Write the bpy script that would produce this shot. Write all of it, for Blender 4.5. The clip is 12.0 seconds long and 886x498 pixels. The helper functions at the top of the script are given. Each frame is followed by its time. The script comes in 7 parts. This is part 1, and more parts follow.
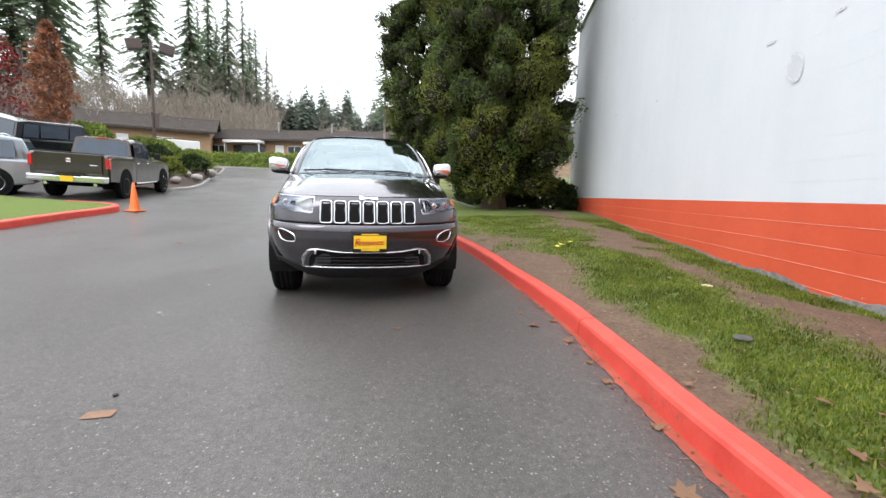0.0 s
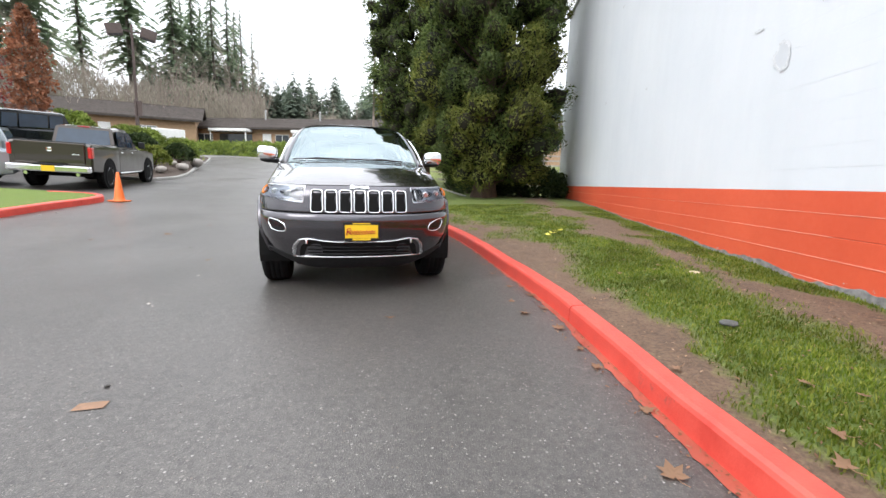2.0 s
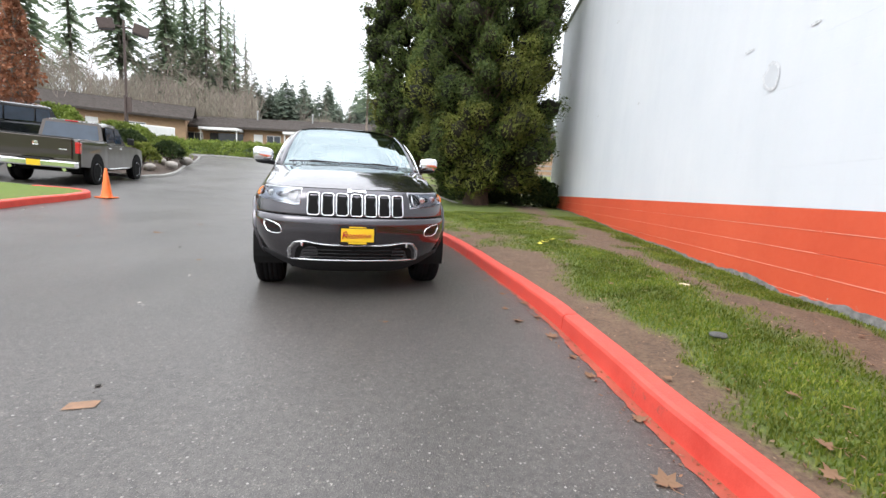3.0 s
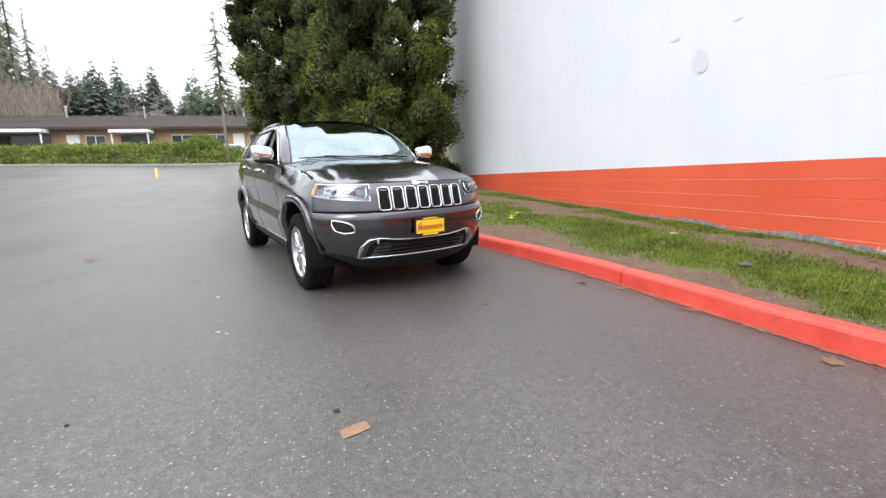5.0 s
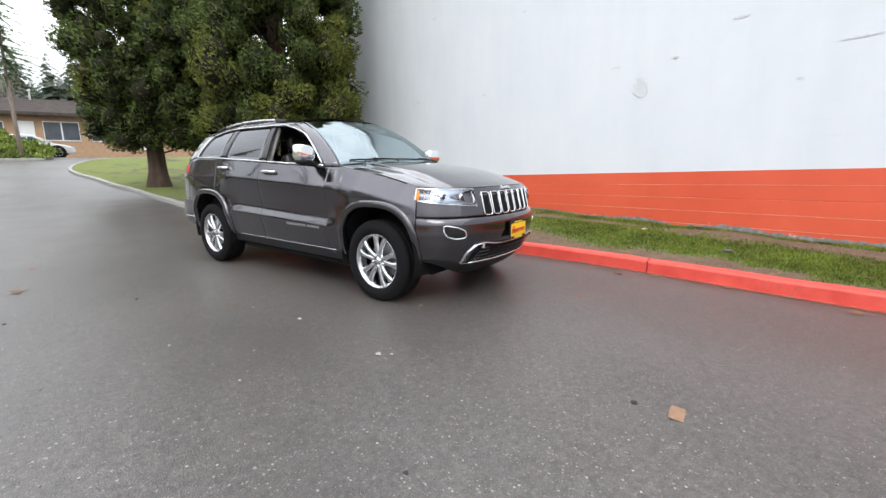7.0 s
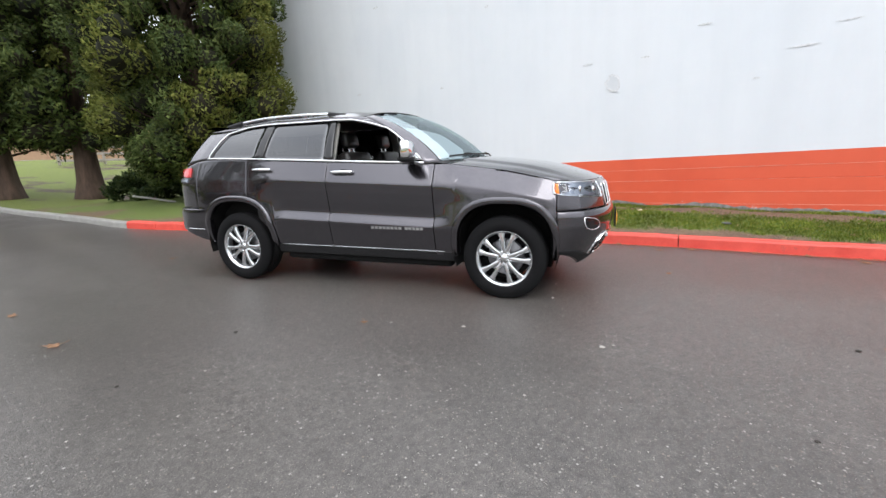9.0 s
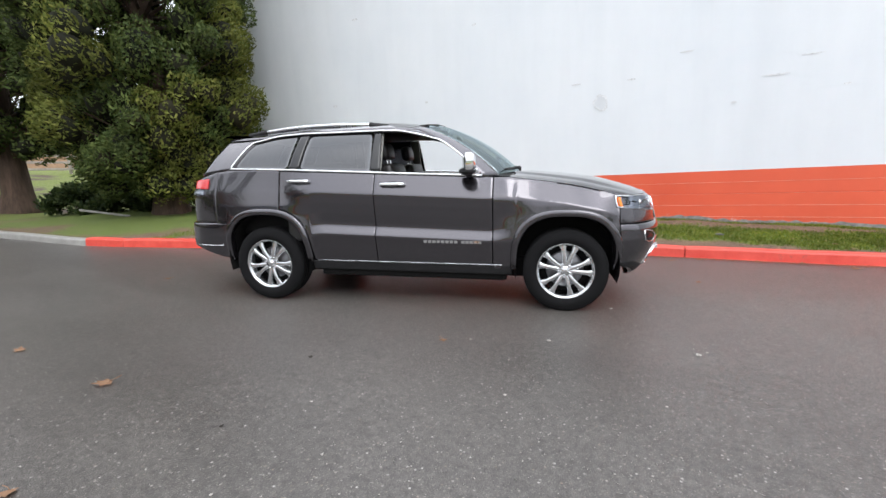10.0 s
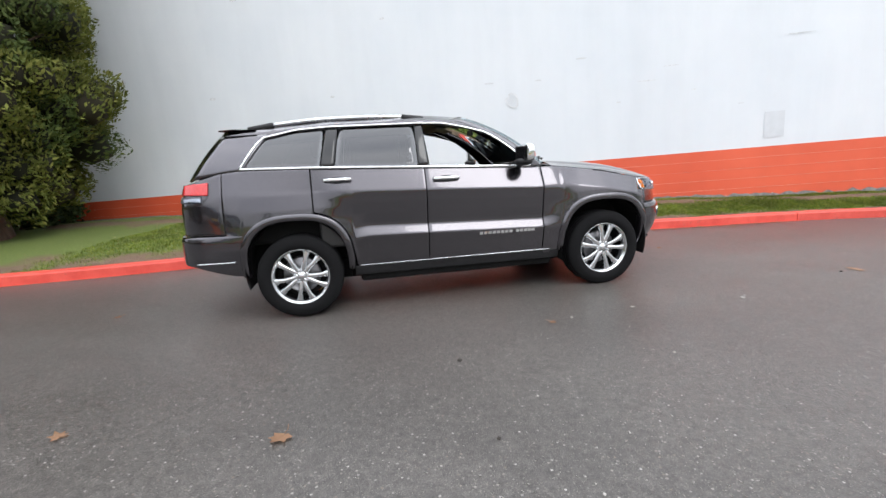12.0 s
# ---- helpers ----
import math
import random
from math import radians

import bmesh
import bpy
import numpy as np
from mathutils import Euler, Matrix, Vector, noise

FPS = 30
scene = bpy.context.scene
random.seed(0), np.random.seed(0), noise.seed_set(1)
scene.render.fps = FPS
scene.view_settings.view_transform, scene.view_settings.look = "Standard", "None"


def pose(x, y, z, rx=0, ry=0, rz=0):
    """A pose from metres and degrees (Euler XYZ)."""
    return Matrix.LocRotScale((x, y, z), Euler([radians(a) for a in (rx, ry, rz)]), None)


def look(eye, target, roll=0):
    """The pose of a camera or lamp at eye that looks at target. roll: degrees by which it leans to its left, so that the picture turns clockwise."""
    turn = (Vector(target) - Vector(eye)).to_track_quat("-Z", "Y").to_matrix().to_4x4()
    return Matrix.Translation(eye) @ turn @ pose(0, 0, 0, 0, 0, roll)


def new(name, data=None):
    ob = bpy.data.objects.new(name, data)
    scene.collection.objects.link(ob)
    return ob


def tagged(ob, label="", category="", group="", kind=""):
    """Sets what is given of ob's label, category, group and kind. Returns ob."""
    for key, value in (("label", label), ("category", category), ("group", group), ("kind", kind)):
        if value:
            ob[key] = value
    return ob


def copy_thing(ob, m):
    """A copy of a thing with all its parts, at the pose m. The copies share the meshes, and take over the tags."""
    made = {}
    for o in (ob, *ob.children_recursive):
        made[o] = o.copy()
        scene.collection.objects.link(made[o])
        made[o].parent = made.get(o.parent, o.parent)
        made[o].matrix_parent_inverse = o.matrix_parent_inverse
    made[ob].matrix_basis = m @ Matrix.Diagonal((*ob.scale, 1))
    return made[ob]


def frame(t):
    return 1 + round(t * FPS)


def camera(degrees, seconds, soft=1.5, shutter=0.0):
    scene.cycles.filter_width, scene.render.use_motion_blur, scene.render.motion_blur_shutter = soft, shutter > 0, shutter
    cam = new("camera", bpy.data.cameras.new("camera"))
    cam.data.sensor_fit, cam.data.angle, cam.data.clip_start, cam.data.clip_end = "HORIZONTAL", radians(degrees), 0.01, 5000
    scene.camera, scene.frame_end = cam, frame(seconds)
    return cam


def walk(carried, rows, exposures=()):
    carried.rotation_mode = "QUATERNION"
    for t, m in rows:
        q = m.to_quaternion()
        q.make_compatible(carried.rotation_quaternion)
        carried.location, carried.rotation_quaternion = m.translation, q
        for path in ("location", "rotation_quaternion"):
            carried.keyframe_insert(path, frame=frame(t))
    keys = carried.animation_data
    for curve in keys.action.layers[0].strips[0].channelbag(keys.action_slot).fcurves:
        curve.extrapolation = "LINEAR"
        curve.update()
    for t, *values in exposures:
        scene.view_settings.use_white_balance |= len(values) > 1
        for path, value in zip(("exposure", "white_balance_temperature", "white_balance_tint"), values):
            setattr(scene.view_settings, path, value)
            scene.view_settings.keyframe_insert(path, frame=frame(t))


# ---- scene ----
cam = camera(91.7, 12.0)
METRES, EYE, TILT, LEAN, TURN = 9.49, 1.187, 2.0, 0.0, 6.6
ROWS = [
    (0.0, 0.0, 0.0, 0.0, 0.31, -9.28, -1.87),
    (0.5, -0.0001, -0.0, -0.0008, 0.06, -10.51, -2.03),
    (1.0, -0.0007, -0.0004, -0.001, -0.38, -10.78, -2.62),
    (1.5, -0.0014, -0.0006, -0.0006, -0.48, -10.64, -2.17),
    (2.0, -0.0011, -0.0008, -0.0002, -1.0, -10.69, -1.73),
    (2.5, -0.0009, -0.0012, -0.0002, -1.19, -10.53, -1.92),
    (3.0, -0.0074, -0.0027, -0.0002, -2.18, -9.81, -3.5),
    (3.5, -0.0442, -0.0104, -0.0021, -8.69, -11.2, -2.3),
    (5.5, -0.2548, 0.0359, -0.0037, -25.75, -10.88, 0.63),
    (6.0, -0.3077, 0.0597, -0.0029, -32.93, -10.89, 0.2),
    (6.5, -0.359, 0.0934, -0.0014, -38.04, -12.61, 1.1),
    (7.0, -0.4031, 0.1349, 0.0013, -41.65, -11.2, -0.08),
    (9.0, -0.5434, 0.316, 0.0058, -58.26, -12.28, 1.66),
    (9.5, -0.5662, 0.3665, 0.0061, -61.75, -9.94, 0.89),
    (10.0, -0.5878, 0.418, 0.0067, -65.94, -10.62, 0.98),
    (10.5, -0.6008, 0.4688, 0.0073, -69.32, -10.13, -1.13),
    (11.0, -0.619, 0.5203, 0.0085, -77.45, -12.15, 2.16),
    (11.5, -0.626, 0.5724, 0.0086, -81.24, -12.42, 3.37),
    (12.0, -0.6345, 0.6247, 0.0079, -88.17, -11.54, 2.89),
]
walk(cam, [(t, pose(0, 0, EYE, TILT, LEAN, TURN) @ pose(METRES * x, METRES * y, METRES * z, 90 + pitch, roll, yaw)) for t, x, y, z, yaw, pitch, roll in ROWS],
     exposures=[(0.0, 0.58, 6300, 10), (0.8, 0.59, 6300, 10), (2.0, 0.70, 6300, 10), (3.5, 0.68, 6300, 10), (5.5, 0.68, 6300, 10), (6.5, 0.55, 6290, 10), (12.0, 0.50, 6270, 10)])

# ---- world, sun ----
world = bpy.data.worlds.new("overcast_sky")
scene.world = world
world.use_nodes = True
wt = world.node_tree
wt.nodes.clear()
w_out = wt.nodes.new("ShaderNodeOutputWorld")
w_bg = wt.nodes.new("ShaderNodeBackground")
w_sky = wt.nodes.new("ShaderNodeTexSky")
w_sky.sky_type = "NISHITA"
w_sky.sun_disc = False
w_sky.sun_elevation, w_sky.sun_rotation = radians(38), radians(215)
w_sky.air_density, w_sky.dust_density = 1.0, 4.0
# the cloud cover: a soft grey-white deck with slightly darker rolls in it
w_co = wt.nodes.new("ShaderNodeTexCoord")
w_map = wt.nodes.new("ShaderNodeMapping")
w_map.inputs["Scale"].default_value = (1, 1, 2.6)
w_noise = wt.nodes.new("ShaderNodeTexNoise")
w_noise.inputs["Scale"].default_value, w_noise.inputs["Detail"].default_value = 2.2, 6
w_ramp = wt.nodes.new("ShaderNodeValToRGB")
w_ramp.color_ramp.elements[0].position, w_ramp.color_ramp.elements[0].color = 0.36, (9.2, 9.5, 10.0, 1)
w_ramp.color_ramp.elements[1].position, w_ramp.color_ramp.elements[1].color = 0.62, (12.4, 12.5, 12.7, 1)
# an overcast sky is about three times brighter overhead than at the horizon
w_sep = wt.nodes.new("ShaderNodeSeparateXYZ")
w_up = wt.nodes.new("ShaderNodeMapRange")
w_up.inputs["From Min"].default_value, w_up.inputs["From Max"].default_value = 0.0, 1.0
w_up.inputs["To Min"].default_value, w_up.inputs["To Max"].default_value = 0.66, 2.05
w_deck = wt.nodes.new("ShaderNodeVectorMath")
w_deck.operation = "SCALE"
w_mix = wt.nodes.new("ShaderNodeMix")
w_mix.data_type = "RGBA"
w_mix.inputs["Factor"].default_value = 0.96
wt.links.new(w_co.outputs["Generated"], w_map.inputs["Vector"])
wt.links.new(w_map.outputs["Vector"], w_noise.inputs["Vector"])
wt.links.new(w_noise.outputs["Fac"], w_ramp.inputs["Fac"])
wt.links.new(w_sky.outputs["Color"], w_mix.inputs["A"])
wt.links.new(w_co.outputs["Generated"], w_sep.inputs[0])
wt.links.new(w_sep.outputs["Z"], w_up.inputs["Value"])
wt.links.new(w_ramp.outputs["Color"], w_deck.inputs[0])
wt.links.new(w_up.outputs[0], w_deck.inputs["Scale"])
wt.links.new(w_deck.outputs[0], w_mix.inputs["B"])
wt.links.new(w_mix.outputs["Result"], w_bg.inputs["Color"])
wt.links.new(w_bg.outputs["Background"], w_out.inputs["Surface"])
w_bg.inputs["Strength"].default_value = 0.105

sun = new("sun", bpy.data.lights.new("sun", "SUN"))
sun.data.energy, sun.data.angle, sun.data.color = 0.9, radians(30), (1.0, 0.97, 0.93)
sun.matrix_world = look((-30, -40, 50), (0, 0, 0))


# ---- materials ----
class Mat:
    """A small node-tree builder for one principled material."""

    def __init__(self, name):
        self.m = bpy.data.materials.new(name)
        self.m.use_nodes = True
        self.t = self.m.node_tree
        self.b = self.t.nodes["Principled BSDF"]
        self.co = None

    def set(self, **kw):
        for k, v in kw.items():
            self.b.inputs[k.replace("_", " ")].default_value = v
        return self

    def coord(self):
        if not self.co:
            self.co = self.t.nodes.new("ShaderNodeTexCoord").outputs["Object"]
        return self.co

    def noise(self, scale, detail=4.0, rough=0.55, stretch=None):
        n = self.t.nodes.new("ShaderNodeTexNoise")
        n.inputs["Scale"].default_value, n.inputs["Detail"].default_value, n.inputs["Roughness"].default_value = scale, detail, rough
        if stretch:
            mp = self.t.nodes.new("ShaderNodeMapping")
            mp.inputs["Scale"].default_value = stretch
            self.t.links.new(self.coord(), mp.inputs["Vector"])
            self.t.links.new(mp.outputs["Vector"], n.inputs["Vector"])
        else:
            self.t.links.new(self.coord(), n.inputs["Vector"])
        return n.outputs["Fac"]

    def voronoi(self, scale, feature="F1", out="Distance"):
        n = self.t.nodes.new("ShaderNodeTexVoronoi")
        n.feature = feature
        n.inputs["Scale"].default_value = scale
        self.t.links.new(self.coord(), n.inputs["Vector"])
        return n.outputs[out]

    def ramp(self, fac, *stops):
        n = self.t.nodes.new("ShaderNodeValToRGB")
        el = n.color_ramp.elements
        while len(el) < len(stops):
            el.new(0.5)
        for e, (p, c) in zip(el, stops):
            e.position = p
            e.color = (*c, 1) if isinstance(c, tuple) else (c, c, c, 1)
        self.t.links.new(fac, n.inputs["Fac"])
        return n.outputs["Color"]

    def mix(self, fac, a, b, blend="MIX"):
        n = self.t.nodes.new("ShaderNodeMix")
        n.data_type, n.blend_type = "RGBA", blend
        for key, v in (("Factor", fac), ("A", a), ("B", b)):
            if hasattr(v, "links"):
                self.t.links.new(v, n.inputs[key])
            elif key == "Factor":
                n.inputs[key].default_value = v
            else:
                n.inputs[key].default_value = (*v, 1)
        return n.outputs["Result"]

    def maths(self, op, a, b=0.0):
        n = self.t.nodes.new("ShaderNodeMath")
        n.operation = op
        for i, v in enumerate((a, b)):
            if hasattr(v, "links"):
                self.t.links.new(v, n.inputs[i])
            else:
                n.inputs[i].default_value = v
        return n.outputs[0]

    def random_object(self):
        return self.t.nodes.new("ShaderNodeObjectInfo").outputs["Random"]

    def random_island(self):
        return self.t.nodes.new("ShaderNodeNewGeometry").outputs["Random Per Island"]

    def axis(self, k):
        n = self.t.nodes.new("ShaderNodeSeparateXYZ")
        self.t.links.new(self.coord(), n.inputs[0])
        return n.outputs[k]

    def color(self, c):
        if hasattr(c, "links"):
            self.t.links.new(c, self.b.inputs["Base Color"])
        else:
            self.b.inputs["Base Color"].default_value = (*c, 1)
        return self

    def rough(self, r):
        if hasattr(r, "links"):
            self.t.links.new(r, self.b.inputs["Roughness"])
        else:
            self.b.inputs["Roughness"].default_value = r
        return self

    def bump(self, h, strength=0.3, distance=0.01):
        n = self.t.nodes.new("ShaderNodeBump")
        n.inputs["Strength"].default_value, n.inputs["Distance"].default_value = strength, distance
        self.t.links.new(h, n.inputs["Height"])
        self.t.links.new(n.outputs["Normal"], self.b.inputs["Normal"])
        return self


def plain(name, c, rough=0.5, metal=0.0, vary=0.12, scale=9.0, bump=0.0, coat=0.0):
    """A plain surface with slight unevenness of tone and gloss."""
    k = Mat(name).set(Metallic=metal, Coat_Weight=coat, Coat_Roughness=0.03)
    n = k.noise(scale, 5)
    k.color(k.ramp(n, (0.3, tuple(v * (1 - vary) for v in c)), (0.7, tuple(min(1, v * (1 + vary)) for v in c))))
    k.rough(k.ramp(n, (0.3, max(0.02, rough * 0.85)), (0.7, min(1, rough * 1.15))))
    if bump:
        k.bump(k.noise(scale * 12, 4), bump, 0.004)
    return k.m


def glass(name, tint, rough=0.0, alpha=0.3, sheen=(0.96, 0.97, 1.0)):
    """Car glass: a clear coat over a tinted, partly see-through pane."""
    k = Mat(name)
    t = k.t
    t.nodes.remove(k.b)
    tr = t.nodes.new("ShaderNodeBsdfTransparent")
    tr.inputs["Color"].default_value = (*tint, 1)
    gl = t.nodes.new("ShaderNodeBsdfGlossy")
    gl.inputs["Roughness"].default_value = rough
    gl.inputs["Color"].default_value = (*sheen, 1)
    fr = t.nodes.new("ShaderNodeFresnel")
    fr.inputs["IOR"].default_value = alpha
    mx = t.nodes.new("ShaderNodeMixShader")
    t.links.new(fr.outputs[0], mx.inputs[0])
    t.links.new(tr.outputs[0], mx.inputs[1])
    t.links.new(gl.outputs[0], mx.inputs[2])
    t.links.new(mx.outputs[0], t.nodes["Material Output"].inputs["Surface"])
    return k.m


def make_asphalt():
    k = Mat("asphalt")
    big = k.noise(0.35, 6, 0.6)
    streak = k.noise(0.75, 6, 0.62, (1.0, 0.38, 1.0))
    grain = k.noise(160, 3, 0.7)
    specks = k.voronoi(48)
    cell = k.voronoi(48, out="Color")
    fine = k.voronoi(130)
    fine_cell = k.voronoi(130, out="Color")
    pick = k.t.nodes.new("ShaderNodeSeparateColor")
    k.t.links.new(cell, pick.inputs[0])
    pick2 = k.t.nodes.new("ShaderNodeSeparateColor")
    k.t.links.new(fine_cell, pick2.inputs[0])
    base = k.ramp(grain, (0.3, (0.041, 0.037, 0.034)), (0.7, (0.110, 0.100, 0.092)))
    mid = k.noise(26, 4, 0.75)
    base = k.mix(1.0, base, k.ramp(mid, (0.32, 0.62), (0.68, 1.32)), "MULTIPLY")
    damp = k.ramp(streak, (0.34, 0.80), (0.66, 1.12))
    base = k.mix(1.0, base, damp, "MULTIPLY")
    # pale aggregate showing through the worn binder, coarse and fine
    small = k.maths("MULTIPLY", k.ramp(fine, (0.26, 1.0), (0.40, 0.0)), k.ramp(pick2.outputs[0], (0.52, 0.0), (1.0, 0.6)))
    base = k.mix(small, base, (0.25, 0.23, 0.205))
    stone = k.maths("MULTIPLY", k.ramp(specks, (0.20, 1.0), (0.33, 0.0)), k.ramp(pick.outputs[0], (0.64, 0.0), (1.0, 0.72)))
    base = k.mix(stone, base, k.ramp(pick.outputs[1], (0.0, (0.17, 0.13, 0.10)), (0.6, (0.30, 0.28, 0.255)), (1.0, (0.46, 0.44, 0.415))))
    k.color(base)
    wet = k.maths("ADD", k.maths("MULTIPLY", big, 0.6), k.maths("MULTIPLY", streak, 0.4))
    k.rough(k.ramp(wet, (0.34, 0.30), (0.50, 0.36), (0.66, 0.46)))
    k.bump(k.maths("ADD", k.maths("MULTIPLY", grain, 0.6), k.maths("MULTIPLY", fine, -0.6)), 0.4, 0.005)
    return k.m


def make_grass_soil():
    k = Mat("lawn_and_soil")
    n1 = k.noise(0.75, 6, 0.62)
    n2 = k.noise(38, 5, 0.7)
    n3 = k.noise(6, 5, 0.65)
    soil = k.ramp(n2, (0.25, (0.070, 0.043, 0.027)), (0.75, (0.230, 0.145, 0.092)))
    soil = k.mix(1.0, soil, k.ramp(n3, (0.3, 0.7), (0.7, 1.15)), "MULTIPLY")
    grass = k.ramp(n2, (0.28, (0.040, 0.068, 0.010)), (0.5, (0.095, 0.130, 0.020)), (0.75, (0.18, 0.20, 0.045)))
    at = k.t.nodes.new("ShaderNodeAttribute")
    at.attribute_name = "cover"
    edge = k.maths("ADD", k.maths("MULTIPLY", at.outputs["Fac"], 0.75), k.maths("ADD", k.maths("MULTIPLY", n3, 0.55), k.maths("MULTIPLY", n2, 0.55)))
    k.color(k.mix(k.ramp(edge, (0.62, 0.0), (1.05, 1.0)), soil, grass))
    k.rough(0.92)
    k.bump(n2, 0.8, 0.03)
    return k.m


def make_wall(name, c1, c2, chips):
    k = Mat(name)
    n1 = k.noise(0.55, 6, 0.6)
    n2 = k.noise(24, 5, 0.7)
    n3 = k.noise(110, 3, 0.7)
    base = k.ramp(n1, (0.32, c1), (0.7, c2))
    streak = k.noise(2.2, 5, 0.6, (1, 1, 0.12))
    base = k.mix(1.0, base, k.ramp(streak, (0.25, 0.955), (0.6, 1.0)), "MULTIPLY")
    if chips:
        # flaked paint low on the wall, bare concrete under it
        n4 = k.noise(7, 6, 0.7)
        z, y = k.axis(2), k.axis(1)
        low = k.maths("SUBTRACT", z, k.maths("MULTIPLY", y, 0.030))
        m = k.maths("ADD", k.maths("MULTIPLY", n4, 0.42), k.maths("MULTIPLY", low, -0.62))
        k.color(k.mix(k.ramp(m, (0.075, 0.0), (0.09, 1.0)), base, (0.46, 0.45, 0.43)))
    else:
        k.color(base)
    k.rough(k.ramp(n2, (0.3, 0.42), (0.7, 0.62)))
    k.bump(k.maths("ADD", k.maths("MULTIPLY", n2, 0.9), k.maths("MULTIPLY", n3, 0.35)), 0.22, 0.008)
    return k.m


def make_kerb(name, c1, c2, worn):
    k = Mat(name)
    n1 = k.noise(5, 6, 0.65)
    n2 = k.noise(60, 4, 0.7)
    col = k.ramp(n1, (0.3, c1), (0.7, c2))
    scuff = k.maths("ADD", k.maths("MULTIPLY", k.noise(2.3, 5, 0.7), 0.7), k.maths("MULTIPLY", n2, 0.3))
    col = k.mix(k.ramp(scuff, (0.60, 0.0), (0.68, 0.75)), col, worn)
    k.color(col)
    k.rough(k.ramp(n1, (0.3, 0.4), (0.7, 0.62)))
    k.bump(n2, 0.35, 0.006)
    return k.m


def make_leaf(name, c1, c2, c3, rough=0.6, clump=0.9, dim=0.6, lit=1.25, thin=0.35):
    k = Mat(name)
    r = k.random_island()
    patch = k.noise(clump, 3, 0.6)
    col = k.ramp(r, (0.0, c1), (0.55, c2), (1.0, c3))
    col = k.mix(1.0, col, k.ramp(patch, (0.36, dim), (0.66, lit)), "MULTIPLY")
    k.color(col).rough(rough)
    k.set(Specular_IOR_Level=0.25)
    # thin leaves let part of the light through
    tl = k.t.nodes.new("ShaderNodeBsdfTranslucent")
    k.t.links.new(col, tl.inputs["Color"])
    mx = k.t.nodes.new("ShaderNodeMixShader")
    mx.inputs[0].default_value = thin
    k.t.links.new(k.b.outputs[0], mx.inputs[1])
    k.t.links.new(tl.outputs[0], mx.inputs[2])
    k.t.links.new(mx.outputs[0], k.t.nodes["Material Output"].inputs["Surface"])
    return k.m


def make_bark(name, c1, c2):
    k = Mat(name)
    n = k.noise(7, 6, 0.7, (1, 1, 0.18))
    k.color(k.ramp(n, (0.3, c1), (0.7, c2))).rough(0.9)
    k.bump(n, 0.8, 0.04)
    return k.m


M_ASPHALT = make_asphalt()
M_LAWN = make_grass_soil()
M_WHITE = make_wall("white_block_paint", (0.66, 0.69, 0.73), (0.72, 0.74, 0.77), False)
M_RED = make_wall("red_block_paint", (0.62, 0.085, 0.035), (0.72, 0.115, 0.050), True)
M_CONCRETE = plain("bare_concrete", (0.36, 0.35, 0.33), 0.85, 0, 0.2, 14, 0.5)
M_KERB_RED = make_kerb("red_kerb_paint", (0.50, 0.045, 0.030), (0.66, 0.085, 0.058), (0.13, 0.075, 0.065))
M_KERB_GREY = make_kerb("grey_kerb_concrete", (0.20, 0.195, 0.18), (0.33, 0.32, 0.30), (0.10, 0.10, 0.09))
M_BARK = make_bark("bark", (0.032, 0.021, 0.015), (0.12, 0.076, 0.054))
M_BARK_GREY = make_bark("grey_bark", (0.075, 0.065, 0.055), (0.20, 0.18, 0.155))
M_CEDAR = make_leaf("cedar_sprays", (0.042, 0.066, 0.018), (0.078, 0.110, 0.028), (0.125, 0.152, 0.040), 0.8, 0.7, 0.65, 1.4, 0.25)
# near-black core: the shade between the plumes is put into this colour
M_CEDAR_IN = make_leaf("cedar_shade_core", (0.012, 0.014, 0.008), (0.020, 0.020, 0.011), (0.030, 0.026, 0.015), 0.9, 0.9, 0.7, 1.2, 0.0)
M_CEDAR_TIP = make_leaf("cedar_tips", (0.076, 0.096, 0.018), (0.130, 0.146, 0.028), (0.190, 0.194, 0.045), 0.8, 0.7, 0.7, 1.3, 0.3)
# distance haze is put into these three paler needle and twig colours
M_FIR = make_leaf("haze_paled_fir_needles", (0.15, 0.205, 0.130), (0.22, 0.28, 0.18), (0.30, 0.35, 0.22), 0.9, 0.25, 0.75, 1.25, 0.5)
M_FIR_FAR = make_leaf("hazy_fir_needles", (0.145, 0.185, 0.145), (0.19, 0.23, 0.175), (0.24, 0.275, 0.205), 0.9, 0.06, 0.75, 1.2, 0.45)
M_THICKET = make_leaf("haze_paled_thicket_twigs", (0.22, 0.19, 0.155), (0.30, 0.26, 0.215), (0.37, 0.335, 0.27), 0.9, 0.12, 0.75, 1.2, 0.45)
M_RUST = make_leaf("russet_leaves", (0.19, 0.070, 0.035), (0.30, 0.125, 0.065), (0.40, 0.20, 0.115))
M_CRIMSON = make_leaf("crimson_leaves", (0.14, 0.020, 0.020), (0.22, 0.040, 0.035), (0.28, 0.075, 0.055))
M_TWIG = plain("bare_twigs", (0.24, 0.20, 0.165), 0.9, 0, 0.25, 3)
M_IVY = make_leaf("ivy_leaves", (0.10, 0.15, 0.022), (0.19, 0.25, 0.042), (0.31, 0.36, 0.095))
M_SHRUB = make_leaf("shrub_leaves", (0.018, 0.035, 0.012), (0.045, 0.070, 0.022), (0.080, 0.105, 0.035))
M_SHRUB_LIGHT = make_leaf("yellow_green_shrub_leaves", (0.10, 0.14, 0.020), (0.19, 0.22, 0.040), (0.26, 0.28, 0.07))
M_BLADE = make_leaf("grass_blades", (0.070, 0.115, 0.010), (0.145, 0.190, 0.018), (0.27, 0.28, 0.06), 0.6, 2.2, 0.6, 1.3)
